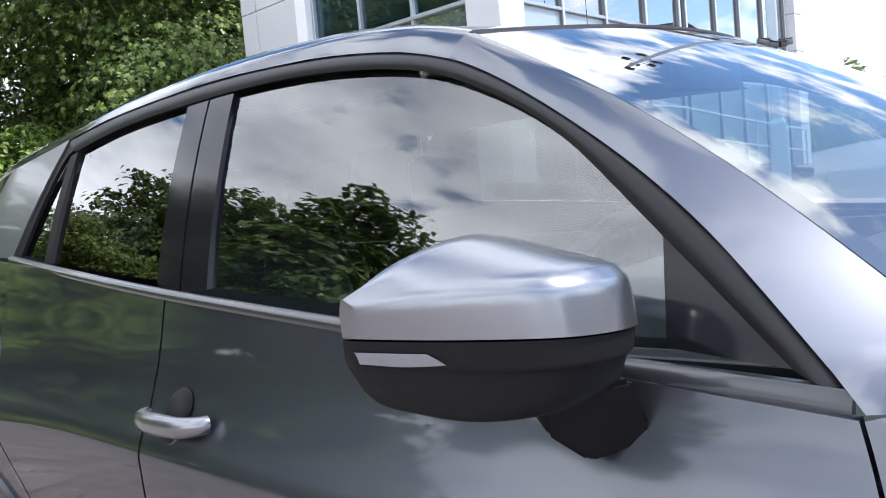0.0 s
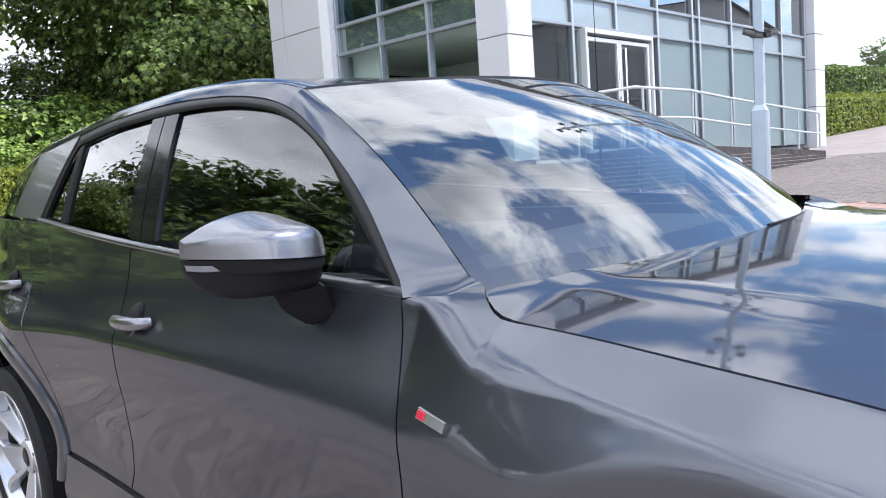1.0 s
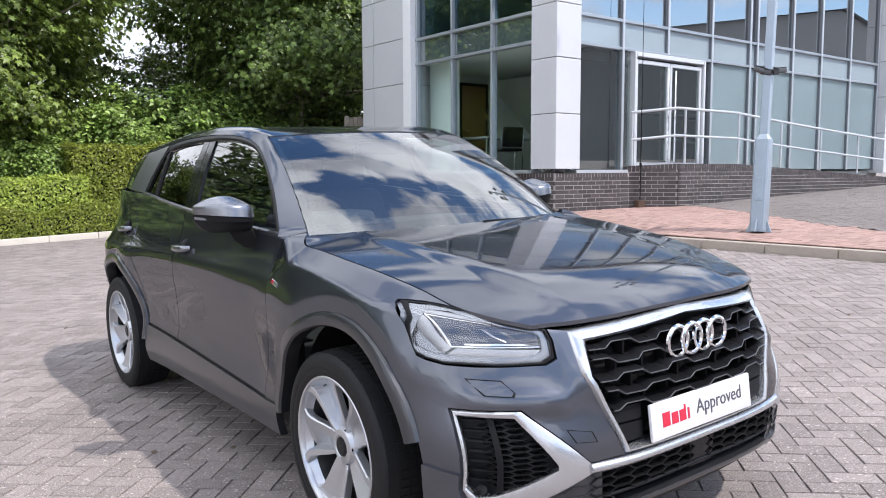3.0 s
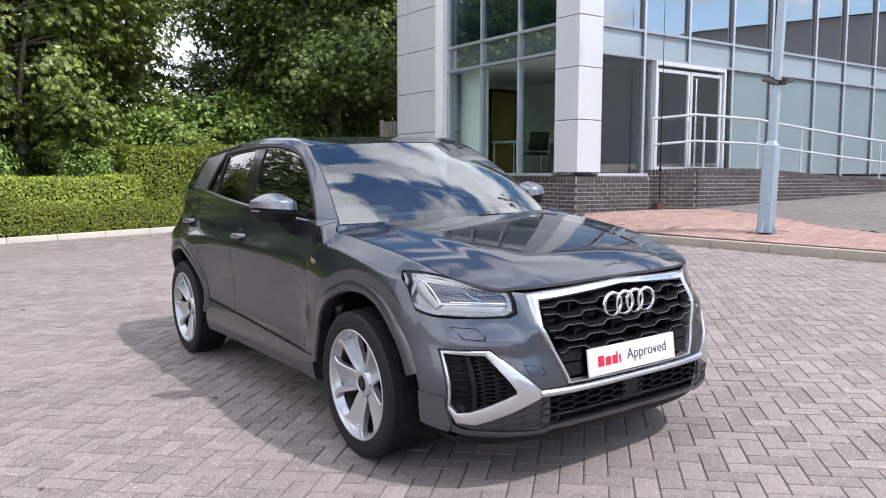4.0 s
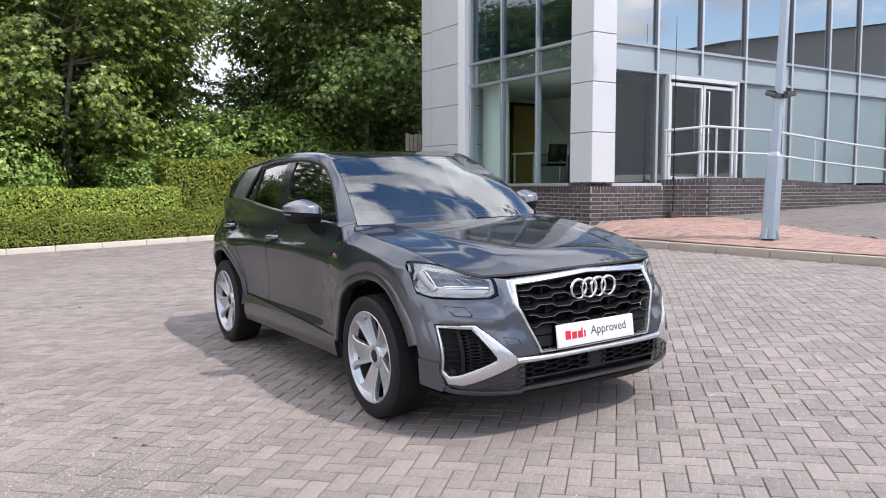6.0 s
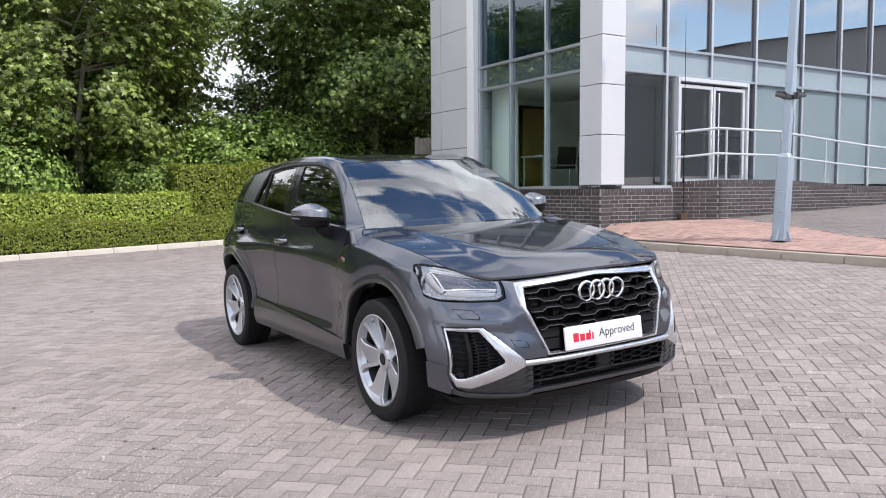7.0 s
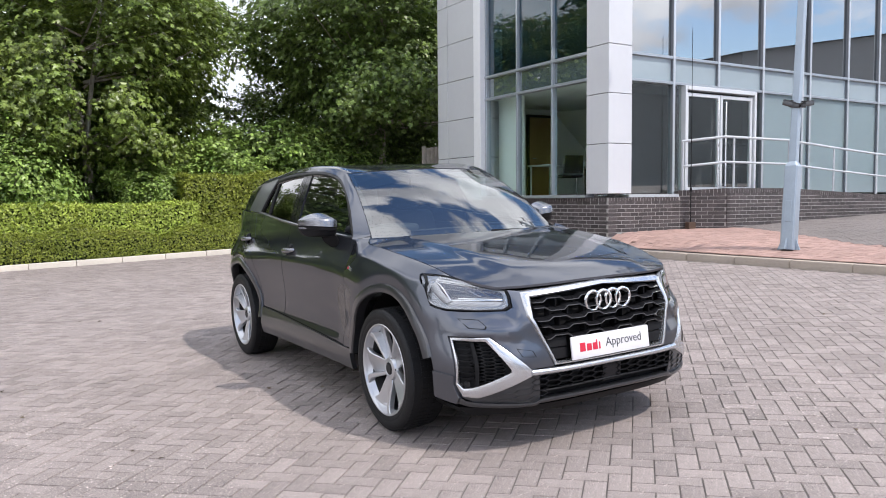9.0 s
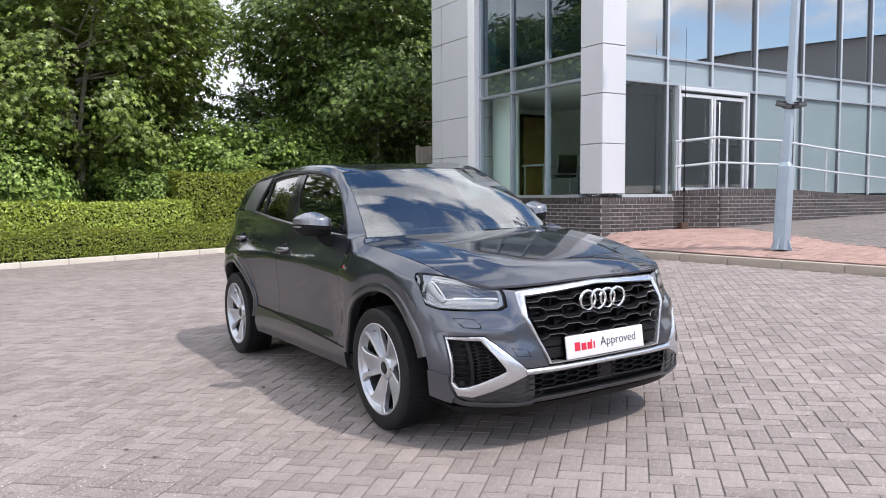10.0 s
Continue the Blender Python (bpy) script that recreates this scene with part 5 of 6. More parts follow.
# side glass, frames, pillars
GL_F = [(0.735, 1.056), (1.53, 1.108), (1.612, 1.432), (1.407, 1.427), (1.199, 1.399), (1.059, 1.358), (0.928, 1.296), (0.81, 1.219), (0.748, 1.152)]
GL_R = [(1.68, 1.118), (2.20, 1.156), (2.232, 1.396), (2.0, 1.424), (1.752, 1.434)]
GL_Q = [(2.232, 1.160), (2.405, 1.176), (2.305, 1.372), (2.262, 1.392)]
glazed = lambda y, z: on_cabin(y, z, -0.012)
both("front_window", panel(GL_F, glazed, IN, 0.08, 0.0), SIDE_GLASS, car, "greenish side glass with bright reflections")
both("rear_window", panel(GL_R, glazed, IN, 0.08, 0.0), DARK_GLASS, car, "dark tinted side glass")
both("quarter_window", panel(GL_Q, glazed, IN, 0.08, 0.0), DARK_GLASS, car, "dark tinted side glass")
both("window_frame", ribbon(FRAME_OUT, TOP_F, on_cabin, IN, 50, 4, 0.006, 0.02), SATINFRAME, car, "satin black window surround", angle=50)
both("b_pillar_trim", panel([(1.525, 1.106), (1.602, 1.102), (1.682, 1.436), (1.608, 1.434)], lambda y, z: on_cabin(y, z, -0.003), IN, 0.05), GLOSSBLACK, car, "gloss black pillar trim")
both("b_pillar_trim", panel([(1.608, 1.103), (1.685, 1.117), (1.758, 1.434), (1.688, 1.436)], lambda y, z: on_cabin(y, z, -0.003), IN, 0.05), GLOSSBLACK, car, "gloss black pillar trim")
both("window_divider", ribbon([(2.196, 1.156), (2.228, 1.40)], [(2.236, 1.159), (2.266, 1.394)], lambda y, z: on_cabin(y, z, -0.002), IN, 8, 1), BLACK, car)
both("rear_frame_edge", ribbon([(2.400, 1.174), (2.296, 1.385), (2.235, 1.402)], [(2.440, 1.174), (2.325, 1.405), (2.28, 1.436)], lambda y, z: on_cabin(y, z, -0.001), IN, 12, 2), BLACK, car)
both("mirror_sail", panel([(0.615, 1.043), (0.735, 1.056), (0.750, 1.156)], lambda y, z: on_cabin(y, z, -0.003), IN, 0.03), GLOSSBLACK, car, "black triangle at the mirror foot")
both("belt_moulding", ribbon([(0.574, 1.034), (1.1, 1.066), (1.62, 1.105), (2.25, 1.159), (2.46, 1.178)], [(0.574, 1.010), (1.1, 1.050), (1.62, 1.090), (2.25, 1.145), (2.46, 1.164)], lambda y, z: on_cabin(y, z, 0.006), IN, 50, 3, 0.004), TRIM, car, "satin grey strip under the windows", angle=50)
both("c_pillar_blade", panel([(2.444, 1.172), (2.860, 1.185), (2.66, 1.398), (2.30, 1.436)], lambda y, z: on_cabin(y, z, 0.004), IN, 0.05), BLADE, car, "satin grey rear pillar blade")
both("rear_pillar", panel([(2.862, 1.180), (3.24, 1.19), (3.16, 1.34), (2.664, 1.398)], on_cabin, IN, 0.06), PAINT, car)

# tail, seldom seen
bm = grid(bmesh.new(), [[(x, 3.385 - 0.03 * abs(x) ** 2 - 0.10 * max(0, z - 1.0), z) for x in [k * 0.12 for k in range(-5, 6)]] for z in (0.34, 0.6, 0.85, 1.05, 1.15)])
part("tailgate", outward(bm, Vector((0, 1, 0))), PAINT, car)
bm = grid(bmesh.new(), [[(x * (1 - 0.16 * s), 3.30 - 0.24 * s, 1.15 + 0.23 * s) for x in (-0.52, -0.3, 0, 0.3, 0.52)] for s in (0, 0.5, 1)])
part("rear_screen", outward(bm, Vector((0, 1, 0.5))), DARK_GLASS, car)
both("tail_lamp", box(bmesh.new(), -0.40, -0.20, 3.34, 3.392, 0.88, 1.0, 0.015, 2), REDLAMP, car)
part("underbody", box(bmesh.new(), -0.70, 0.70, 0.46, 2.12, 0.20, 0.30, 0.02, 1), BLACK, car)
part("underbody", box(bmesh.new(), -0.50, 0.50, -0.62, 3.25, 0.22, 0.34, 0.02, 1), BLACK, car)

# ---- nose ----
def shrunk(outline, d):
    cx, cz = sum(p[0] for p in outline) / len(outline), sum(p[1] for p in outline) / len(outline)
    return [(x + (cx - x) * d / max(0.02, abs(x - cx)) * min(1, abs(x - cx) / 0.03), z + (cz - z) * d / max(0.02, abs(z - cz)) * min(1, abs(z - cz) / 0.03)) for x, z in outline]


FWD = (0, 1, 0)
bump = [(-0.458, 0.788), (-0.480, 0.792), (-0.511, 0.797), (-0.505, 0.765), (-0.507, 0.714), (-0.535, 0.697), (-0.640, 0.696), (-0.700, 0.697), (-0.752, 0.702), (-0.780, 0.713), (-0.795, 0.726), (-0.797, 0.66), (-0.785, 0.60), (-0.764, 0.582), (-0.630, 0.584), (-0.474, 0.422), (-0.360, 0.424), (-0.457, 0.660)]
bumper, _ = both("front_bumper", panel(bump, on_front, FWD, 0.03), PAINT, car)
bside = [(-0.410, 0.726), (-0.37, 0.720), (-0.326, 0.716)] + arc(0, AX, WR, 129.0, 172.0, 12) + [(front(w, z), z) for w, z in ((0.763, 0.385), (0.764, 0.45), (0.764, 0.52), (0.765, 0.58), (0.770, 0.60), (0.786, 0.65), (0.796, 0.70), (0.796, 0.722))]
both("bumper_side", panel(bside, lambda y, z: on_side(y, z, -0.003), IN, 0.03), PAINT, car)
skirt = [(-0.4585, 0.406), (-0.457, 0.275), (front(0.75, 0.25), 0.25), (front(0.745, 0.28), 0.28), (front(0.762, 0.345), 0.345), (front(0.763, 0.392), 0.392)]
both("bumper_skirt", panel(skirt, lambda y, z: on_side(y, z, 0.007), IN, 0.03, 0.04), PAINT, car)


def ring(outer, inner, place, inward, n=8, proud=0.010, back=0.03):
    """A frame between two closed outlines with matching corners: proud in the middle, its edges turned in."""
    bm = bmesh.new()
    inward = Vector(inward)
    rows = []
    count = len(outer)
    for i in range(count):
        for k in range(n):
            s = k / n
            o = Vector((*outer[i], 0)).lerp(Vector((*outer[(i + 1) % count], 0)), s)
            q = Vector((*inner[i], 0)).lerp(Vector((*inner[(i + 1) % count], 0)), s)
            row = []
            for t, h in ((0.0, -back), (0.0, 0.0), (0.25, proud), (0.75, proud), (1.0, proud * 0.3), (1.0, -back)):
                c = o.lerp(q, t)
                row.append(Vector(place(c.x, c.y)) - inward * h)
            rows.append(row)
    rows.append(rows[0])
    vs = [[bm.verts.new(p) for p in row] for row in rows[:-1]]
    for i in range(len(vs)):
        a, b = vs[i], vs[(i + 1) % len(vs)]
        for k in range(5):
            bm.faces.new((a[k], a[k + 1], b[k + 1], b[k]))
    return outward(bm, -inward)


GR_OUT = [(-0.460, 0.788), (0, 0.808), (0.460, 0.788), (0.462, 0.665), (0.360, 0.430), (0, 0.428), (-0.360, 0.430), (-0.462, 0.665)]
GR_IN = [(-0.420, 0.757), (0, 0.784), (0.424, 0.757), (0.438, 0.664), (0.348, 0.440), (0, 0.438), (-0.348, 0.440), (-0.438, 0.664)]
grille = part("grille", ring(GR_OUT, GR_IN, on_front, FWD, 10, 0.012, 0.05), SILVER, car, "single-frame grille with a satin silver surround", angle=40)
bm = panel([(-0.47, 0.775), (0, 0.79), (0.455, 0.775), (0.455, 0.665), (0.355, 0.435), (-0.355, 0.435), (-0.455, 0.665)], lambda x, z: on_front(x, z, -0.075), FWD, 0.08, 0.0)
part("grille_backing", bm, BLACK, grille)


def inside(x, z, outline):
    odd = False
    for (ax, az), (bx, bz) in zip(outline, outline[1:] + outline[:1]):
        if (az > z) != (bz > z) and x < ax + (z - az) * (bx - ax) / (bz - az):
            odd = not odd
    return odd


def grille_bar(z, thick, depth, phase, edge=False):
    """A stepped bar: long flats joined by short slopes, as the edges of flat hexagons."""
    pitch, step = 0.196, 0.016
    pts = []
    x = -0.5 + phase * pitch / 2
    while x < 0.56:
        pts += [(x - 0.062, z - step / 2), (x - 0.036, z + step / 2), (x + 0.036, z + step / 2), (x + 0.062, z - step / 2)]
        x += pitch
    fine = []
    for a, b in zip(pts, pts[1:]):
        for k in range(4):
            fine.append((a[0] + (b[0] - a[0]) * k / 4, a[1] + (b[1] - a[1]) * k / 4))
    fine = [p for p in fine if inside(p[0], p[1] - 0.004, GR_IN) and inside(p[0], p[1] + 0.008, GR_IN)]
    rows = []
    for x, zz in fine:
        y = front(x, zz)
        if edge:
            rows.append([(x, y + 0.002, zz - thick * 0.72), (x, y - 0.0085, zz - thick * 0.52), (x, y - 0.0085, zz - thick * 0.20), (x, y - 0.004, zz + thick * 0.02)])
            continue
        rows.append([(x, y + depth, zz - thick * 0.4), (x, y + 0.002, zz - thick * 0.6), (x, y - 0.007, zz - thick * 0.35), (x, y - 0.007, zz - thick * 0.05), (x, y + 0.012, zz + thick * 0.75), (x, y + depth, zz + thick * 1.0)])
    return outward(grid(bmesh.new(), rows), Vector((0, -1, 0.2)))


for k, z in enumerate((0.742, 0.700, 0.655, 0.610, 0.566)):
    bar = part("grille_bar", grille_bar(z, 0.009, 0.040, k % 2), BAR, grille, angle=25)
    part("bar_edge", grille_bar(z, 0.009, 0.040, k % 2, True), BAREDGE, bar, "thin satin edge", angle=25)
for k in range(-4, 5):
    for j, (za, zb) in enumerate(((0.700, 0.742), (0.655, 0.700), (0.610, 0.655), (0.566, 0.610))):
        x = k * 0.098 + (0.049 if j % 2 else 0)
        if inside(x, za, GR_IN) and inside(x, zb, GR_IN) and abs(x) > 0.0:
            y = front(x, za)
            part("grille_stay", box(bmesh.new(), x - 0.004, x + 0.004, y + 0.020, y + 0.06, za, zb, 0.001, 1), BAR, grille, smooth=False)
for s in (-1, 1):
    for z0, z1 in ((0.455, 0.505), (0.512, 0.556)):
        a, b = (0.272, 0.345 + 0.6 * (z0 - 0.455)), (0.272, 0.345 + 0.6 * (z1 - 0.455))
        pts = [(s * a[0], z0), (s * (a[1] - 0.006), z0), (s * (b[1] - 0.006), z1), (s * b[0], z1)]
        part("grille_blank", panel(pts if s > 0 else pts[::-1], lambda x, z: on_front(x, z, -0.012), FWD, 0.04, 0.02), BLACK, grille, "black panel beside the plate")
bm = bmesh.new()
for k in range(4):
    cx, cz = 0.0 + (k - 1.5) * 0.0640, 0.714
    tube(bm, [(cx + 0.0475 * math.cos(a), front(cx, cz) - 0.016 - 0.004 * (k % 2), cz + 0.0475 * math.sin(a)) for a in [2 * math.pi * i / 40 for i in range(40)]], 0.0075, 8, True)
part("emblem", bm, CHROME, grille, "four overlapping chrome rings")

plate = part("number_plate_holder", box(bmesh.new(), -0.254, 0.254, -0.006, 0.006, -0.057, 0.057, 0.004, 2), PLATE, car, "white dealer plate with red and dark print")
PLATE_M = Matrix.Translation((-0.016, -0.853, 0.497)) @ Matrix.Rotation(radians(-6), 4, "X")
plate.matrix_basis = PLATE_M


def writing(name, text, size, mat, parent, m, label=""):
    cu = bpy.data.curves.new(name, "FONT")
    cu.body, cu.size, cu.extrude, cu.resolution_u = text, size, 0.0006, 3
    tmp = bpy.data.objects.new(name, cu)
    me = bpy.data.meshes.new_from_object(tmp)
    bpy.data.objects.remove(tmp)
    me.materials.clear()
    me.materials.append(mat)
    ob = new(name, me)
    ob.parent = parent
    ob.matrix_basis = m
    if label:
        ob["label"] = label
    return ob


word = writing("printed_word", "Approved", 0.064, DARKPRINT, plate, Matrix.Translation((-0.040, -0.0072, -0.014)) @ Matrix.Rotation(radians(90), 4, "X"), "dark grey printed word")
word.scale = (0.93, 1, 1)
bm = bmesh.new()
for x0, x1, z0, z1 in ((-0.204, -0.170, -0.021, 0.022), (-0.161, -0.131, -0.021, 0.014), (-0.123, -0.101, -0.021, 0.014), (-0.101, -0.093, -0.021, 0.028), (-0.084, -0.075, -0.021, 0.014)):
    box(bm, x0, x1, -0.0078, -0.0062, z0, z1, 0.0, 1)
part("red_mark", bm, RED, plate, "red printed bars", smooth=False)

# air intakes with silver frames, and the blade below the grille
INTO = Vector((0.72, 0.69, 0.0))


def in_front(x, z, deep):
    return Vector(on_front(x, z)) + INTO * deep


IO = [(-0.758, 0.577), (-0.632, 0.579), (-0.474, 0.418), (-0.474, 0.386), (-0.690, 0.286), (-0.738, 0.290), (-0.759, 0.348)]
II = [(-0.752, 0.563), (-0.646, 0.560), (-0.566, 0.426), (-0.566, 0.412), (-0.708, 0.336), (-0.736, 0.330), (-0.753, 0.356)]
both("intake_frame", ring(IO, II, on_front, INTO, 8, 0.005, 0.035), SILVER, car, "satin silver intake frame", angle=40)
both("intake_backing", panel(II, lambda x, z: in_front(x, z, 0.034), INTO, 0.04, 0.0), BLACK, car)


def honeycomb(outline, size, wall, deep):
    """Open hexagon cells with thin walls."""
    bm = bmesh.new()
    xs, zs = [p[0] for p in outline], [p[1] for p in outline]
    dx, dz = size * 1.5, size * 0.62
    j = 0
    x = min(xs)
    while x < max(xs) + size:
        z = min(zs) + (dz / 2 if j % 2 else 0)
        while z < max(zs) + dz:
            if inside(x, z, outline):
                hexa = [(x + size * math.cos(radians(60 * k)), z + size * 0.36 * 2 * math.sin(radians(60 * k)) * 0.5) for k in range(6)]
                for k in range(6):
                    (ax, az), (bx, bz) = hexa[k], hexa[(k + 1) % 6]
                    f = wall / size
                    q = [(ax, az), (bx, bz), (bx + (x - bx) * f, bz + (z - bz) * f), (ax + (x - ax) * f, az + (z - az) * f)]
                    o = [bm.verts.new(on_front(a, b, 0.0)) for a, b in q]
                    i = [bm.verts.new(on_front(a, b, -deep)) for a, b in q[2:]]
                    bm.faces.new(o)
                    bm.faces.new((o[2], i[0], i[1], o[3]))
            z += dz
        x += dx
        j += 1
    return bm


vent = honeycomb([(-0.690, 0.556), (-0.646, 0.552), (-0.575, 0.424), (-0.575, 0.418), (-0.690, 0.352)], 0.026, 0.004, 0.03)
for v in vent.verts:
    v.co += INTO * 0.012
both("intake_mesh", vent, BLACK, car)
fin = ribbon([(-0.702, 0.556), (-0.702, 0.345)], [(-0.690, 0.556), (-0.690, 0.350)], lambda x, z: in_front(x, z, 0.006), INTO, 10, 1, 0, 0.03)
both("intake_fin", fin, BLACK, car)
for k in range(7):
    z = 0.375 + 0.028 * k
    both("intake_slat", ribbon([(-0.748, z), (-0.704, z)], [(-0.748, z + 0.006), (-0.704, z + 0.006)], lambda x, q: in_front(x, q, 0.018), INTO, 3, 1, 0, 0.012), BLACK, car)
sensor = lathe(bmesh.new(), [(0.0, 0.0001), (0.0, 0.012), (0.006, 0.013), (0.02, 0.013)], 20, Matrix.Translation((-0.722, front(-0.722, 0.352) + 0.004, 0.352)) @ Matrix.Rotation(radians(90), 4, "Z"))
both("parking_sensor", sensor, BLACK, car)
part("blade", ribbon([(-0.476, 0.417), (0, 0.417), (0.476, 0.417)], [(-0.476, 0.387), (0, 0.390), (0.476, 0.387)], lambda x, z: on_front(x, z, 0.004), FWD, 40, 4, 0.008, 0.03), SILVER, car, "satin silver blade across the bumper", angle=60)
part("lower_backing", panel([(-0.75, 0.285), (-0.69, 0.255), (0.69, 0.255), (0.75, 0.285), (0.47, 0.392), (-0.47, 0.392)], lambda x, z: on_front(x, z, -0.045), FWD, 0.06, 0.0), BLACK, car)
for name, area in (("lower_mesh", [(-0.43, 0.325), (-0.43, 0.384), (-0.075, 0.384), (-0.075, 0.325)]), ("lower_mesh", [(0.43, 0.325), (0.43, 0.384), (0.075, 0.384), (0.075, 0.325)]),
                   ("corner_mesh", [(-0.71, 0.272), (-0.44, 0.384), (-0.43, 0.266)]), ("corner_mesh", [(0.71, 0.272), (0.44, 0.384), (0.43, 0.266)])):
    part(name, honeycomb(area, 0.046, 0.004, 0.03 if name == "lower_mesh" else 0.006), BLACK if name == "lower_mesh" else TRIM, car, "black honeycomb grille" if name == "lower_mesh" else "dark grey panel with raised honeycomb", smooth=False)
for sgn in (1, -1):
    pts = [(sgn * a, b) for a, b in ((-0.735, 0.283), (-0.69, 0.262), (-0.425, 0.250), (-0.435, 0.388), (-0.47, 0.392))]
    part("corner_panel", panel(pts[::sgn], lambda x, z: on_front(x, z, -0.005), FWD, 0.05), TRIM, car, "dark grey bumper corner panel")
part("sensor_cover", panel([(-0.06, 0.30), (0.06, 0.30), (0.06, 0.386), (-0.06, 0.386)], lambda x, z: on_front(x, z, -0.006), FWD, 0.05), GLOSSBLACK, car)
part("lower_bar", ribbon([(-0.42, 0.312), (0, 0.318), (0.42, 0.312)], [(-0.42, 0.300), (0, 0.306), (0.42, 0.300)], lambda x, z: on_front(x, z, -0.004), FWD, 30, 2, 0.004, 0.04), BLACK, car)
LIP_TOP = [(0, 0.270), (0.40, 0.268), (0.46, 0.252), (0.70, 0.264), (0.745, 0.284)]
LIP_LOW = [(0, 0.250), (0.40, 0.247), (0.46, 0.234), (0.70, 0.240), (0.745, 0.252)]
mirrored = lambda pts: [(-x, z) for x, z in pts[:0:-1]] + pts
part("splitter", ribbon(mirrored(LIP_TOP), mirrored(LIP_LOW), lambda x, z: on_front(x, z, 0.008), FWD, 70, 4, 0.004, 0.05), TRIM, car, "satin dark lower lip", angle=50)
part("under_tray", ribbon([(-0.74, 0.23), (0, 0.23), (0.74, 0.23)], [(-0.70, 0.19), (0, 0.19), (0.70, 0.19)], lambda x, z: on_front(x, z, -0.02), FWD, 40, 2, 0.0, 0.3), BLACK, car)
seam = [(-0.722, 0.668), (-0.650, 0.662), (-0.632, 0.630), (-0.640, 0.618), (-0.700, 0.622)]
both("washer_cover", ring(seam, shrunk(seam, 0.004), on_front, FWD, 5, 0.0008, 0.002), BLACK, car)
tow = [(-0.530, 0.522), (-0.458, 0.508), (-0.446, 0.476), (-0.512, 0.482)]
part("tow_cover", ring(tow, shrunk(tow, 0.004), on_front, FWD, 5, 0.0008, 0.002), BLACK, car)


# headlights
HL = [(-0.752, 0.871), (-0.713, 0.868), (-0.682, 0.859), (-0.60, 0.831), (-0.517, 0.798), (-0.511, 0.765), (-0.513, 0.718), (-0.538, 0.701), (-0.640, 0.700), (-0.752, 0.707), (-0.777, 0.718), (-0.791, 0.731), (-0.7925, 0.746), (-0.788, 0.785), (-0.782, 0.815), (-0.768, 0.846)]


def inset(d):
    """The lamp's outline drawn in, less so where the nose turns round to the wing."""
    return [(p[0] + (q[0] - p[0]) * (0.3 if p[0] < -0.76 else 1.0), q[1]) for p, q in zip(HL, shrunk(HL, d))]


lamp, lamp2 = both("headlight", ring(HL, inset(0.004), on_front, FWD, 6, 0.001, 0.016), BLACK, car, "LED headlight with a black gasket", angle=50)
DARK = [(-0.744, 0.842), (-0.527, 0.788), (-0.523, 0.744), (-0.726, 0.750)]
for s, owner in ((1, lamp), (-1, lamp2)):
    def piece(name, bm, mat, label=""):
        if s < 0:
            keep = flipped(bm)
            bm.free()
            bm = keep
        return part(name, bm, mat, owner, label, angle=40)
    cover = piece("cover", panel(HL, lambda x, z: on_front(x, z, -0.002), FWD, 0.03, 0.0), LENS)
    cover.visible_shadow = False
    piece("housing", panel(HL, lambda x, z: on_front(x, z, -0.045), FWD, 0.03, 0.0), REFLECTOR, "silver lamp housing")
    piece("bezel", ring(inset(0.005), inset(0.020), lambda x, z: on_front(x, z, -0.010), FWD, 6, 0.001, 0.030), REFLECTOR, "silver inner bezel")
    piece("projector_block", panel(DARK, lambda x, z: on_front(x, z, -0.022), FWD, 0.02, 0.02), DARKLAMP, "dark projector block")
    piece("light_guide", ribbon([(-0.756, 0.858), (-0.66, 0.835), (-0.526, 0.795)], [(-0.746, 0.844), (-0.66, 0.823), (-0.528, 0.789)], lambda x, z: on_front(x, z, -0.016), FWD, 24, 3, 0.005, 0.02), WHITE_STRIP, "pale daytime light guide")
    piece("light_guide", ribbon([(-0.764, 0.850), (-0.762, 0.79), (-0.742, 0.736)], [(-0.746, 0.843), (-0.740, 0.79), (-0.724, 0.748)], lambda x, z: on_front(x, z, -0.016), FWD, 16, 3, 0.006, 0.02), WHITE_STRIP, "pale daytime light guide")
    piece("light_guide", ribbon([(-0.712, 0.749), (-0.62, 0.744), (-0.526, 0.738)], [(-0.742, 0.722), (-0.62, 0.712), (-0.534, 0.713)], lambda x, z: on_front(x, z, -0.016), FWD, 16, 3, 0.005, 0.02), WHITE_STRIP, "pale daytime light guide")
    piece("block_edge", ring(DARK, shrunk(DARK, 0.005), lambda x, z: on_front(x, z, -0.018), FWD, 6, 0.002, 0.006), CHROME, "thin bright edge of the projector block")
    for k in range(7):
        x = -0.700 + 0.0085 * k
        piece("lamp_fin", ribbon([(x - 0.012, 0.786 - 0.0022 * k), (x - 0.003, 0.772 - 0.001 * k)], [(x - 0.009, 0.787 - 0.0022 * k), (x, 0.773 - 0.001 * k)], lambda a, b: on_front(a, b, -0.017), FWD, 3, 1, 0.001, 0.003), REFLECTOR)
    piece("reflector_bowl", ribbon([(-0.655, 0.800), (-0.640, 0.782), (-0.612, 0.764)], [(-0.606, 0.792), (-0.592, 0.778), (-0.575, 0.764)], lambda a, b: on_front(a, b, -0.019), FWD, 8, 4, -0.006, 0.0), REFLECTOR, "silver reflector bowl")
    piece("lamp_bar", ribbon([(-0.698, 0.762), (-0.62, 0.760), (-0.534, 0.754)], [(-0.698, 0.7575), (-0.62, 0.7555), (-0.534, 0.750)], lambda a, b: on_front(a, b, -0.015), FWD, 10, 1, 0.001, 0.004), CHROME)


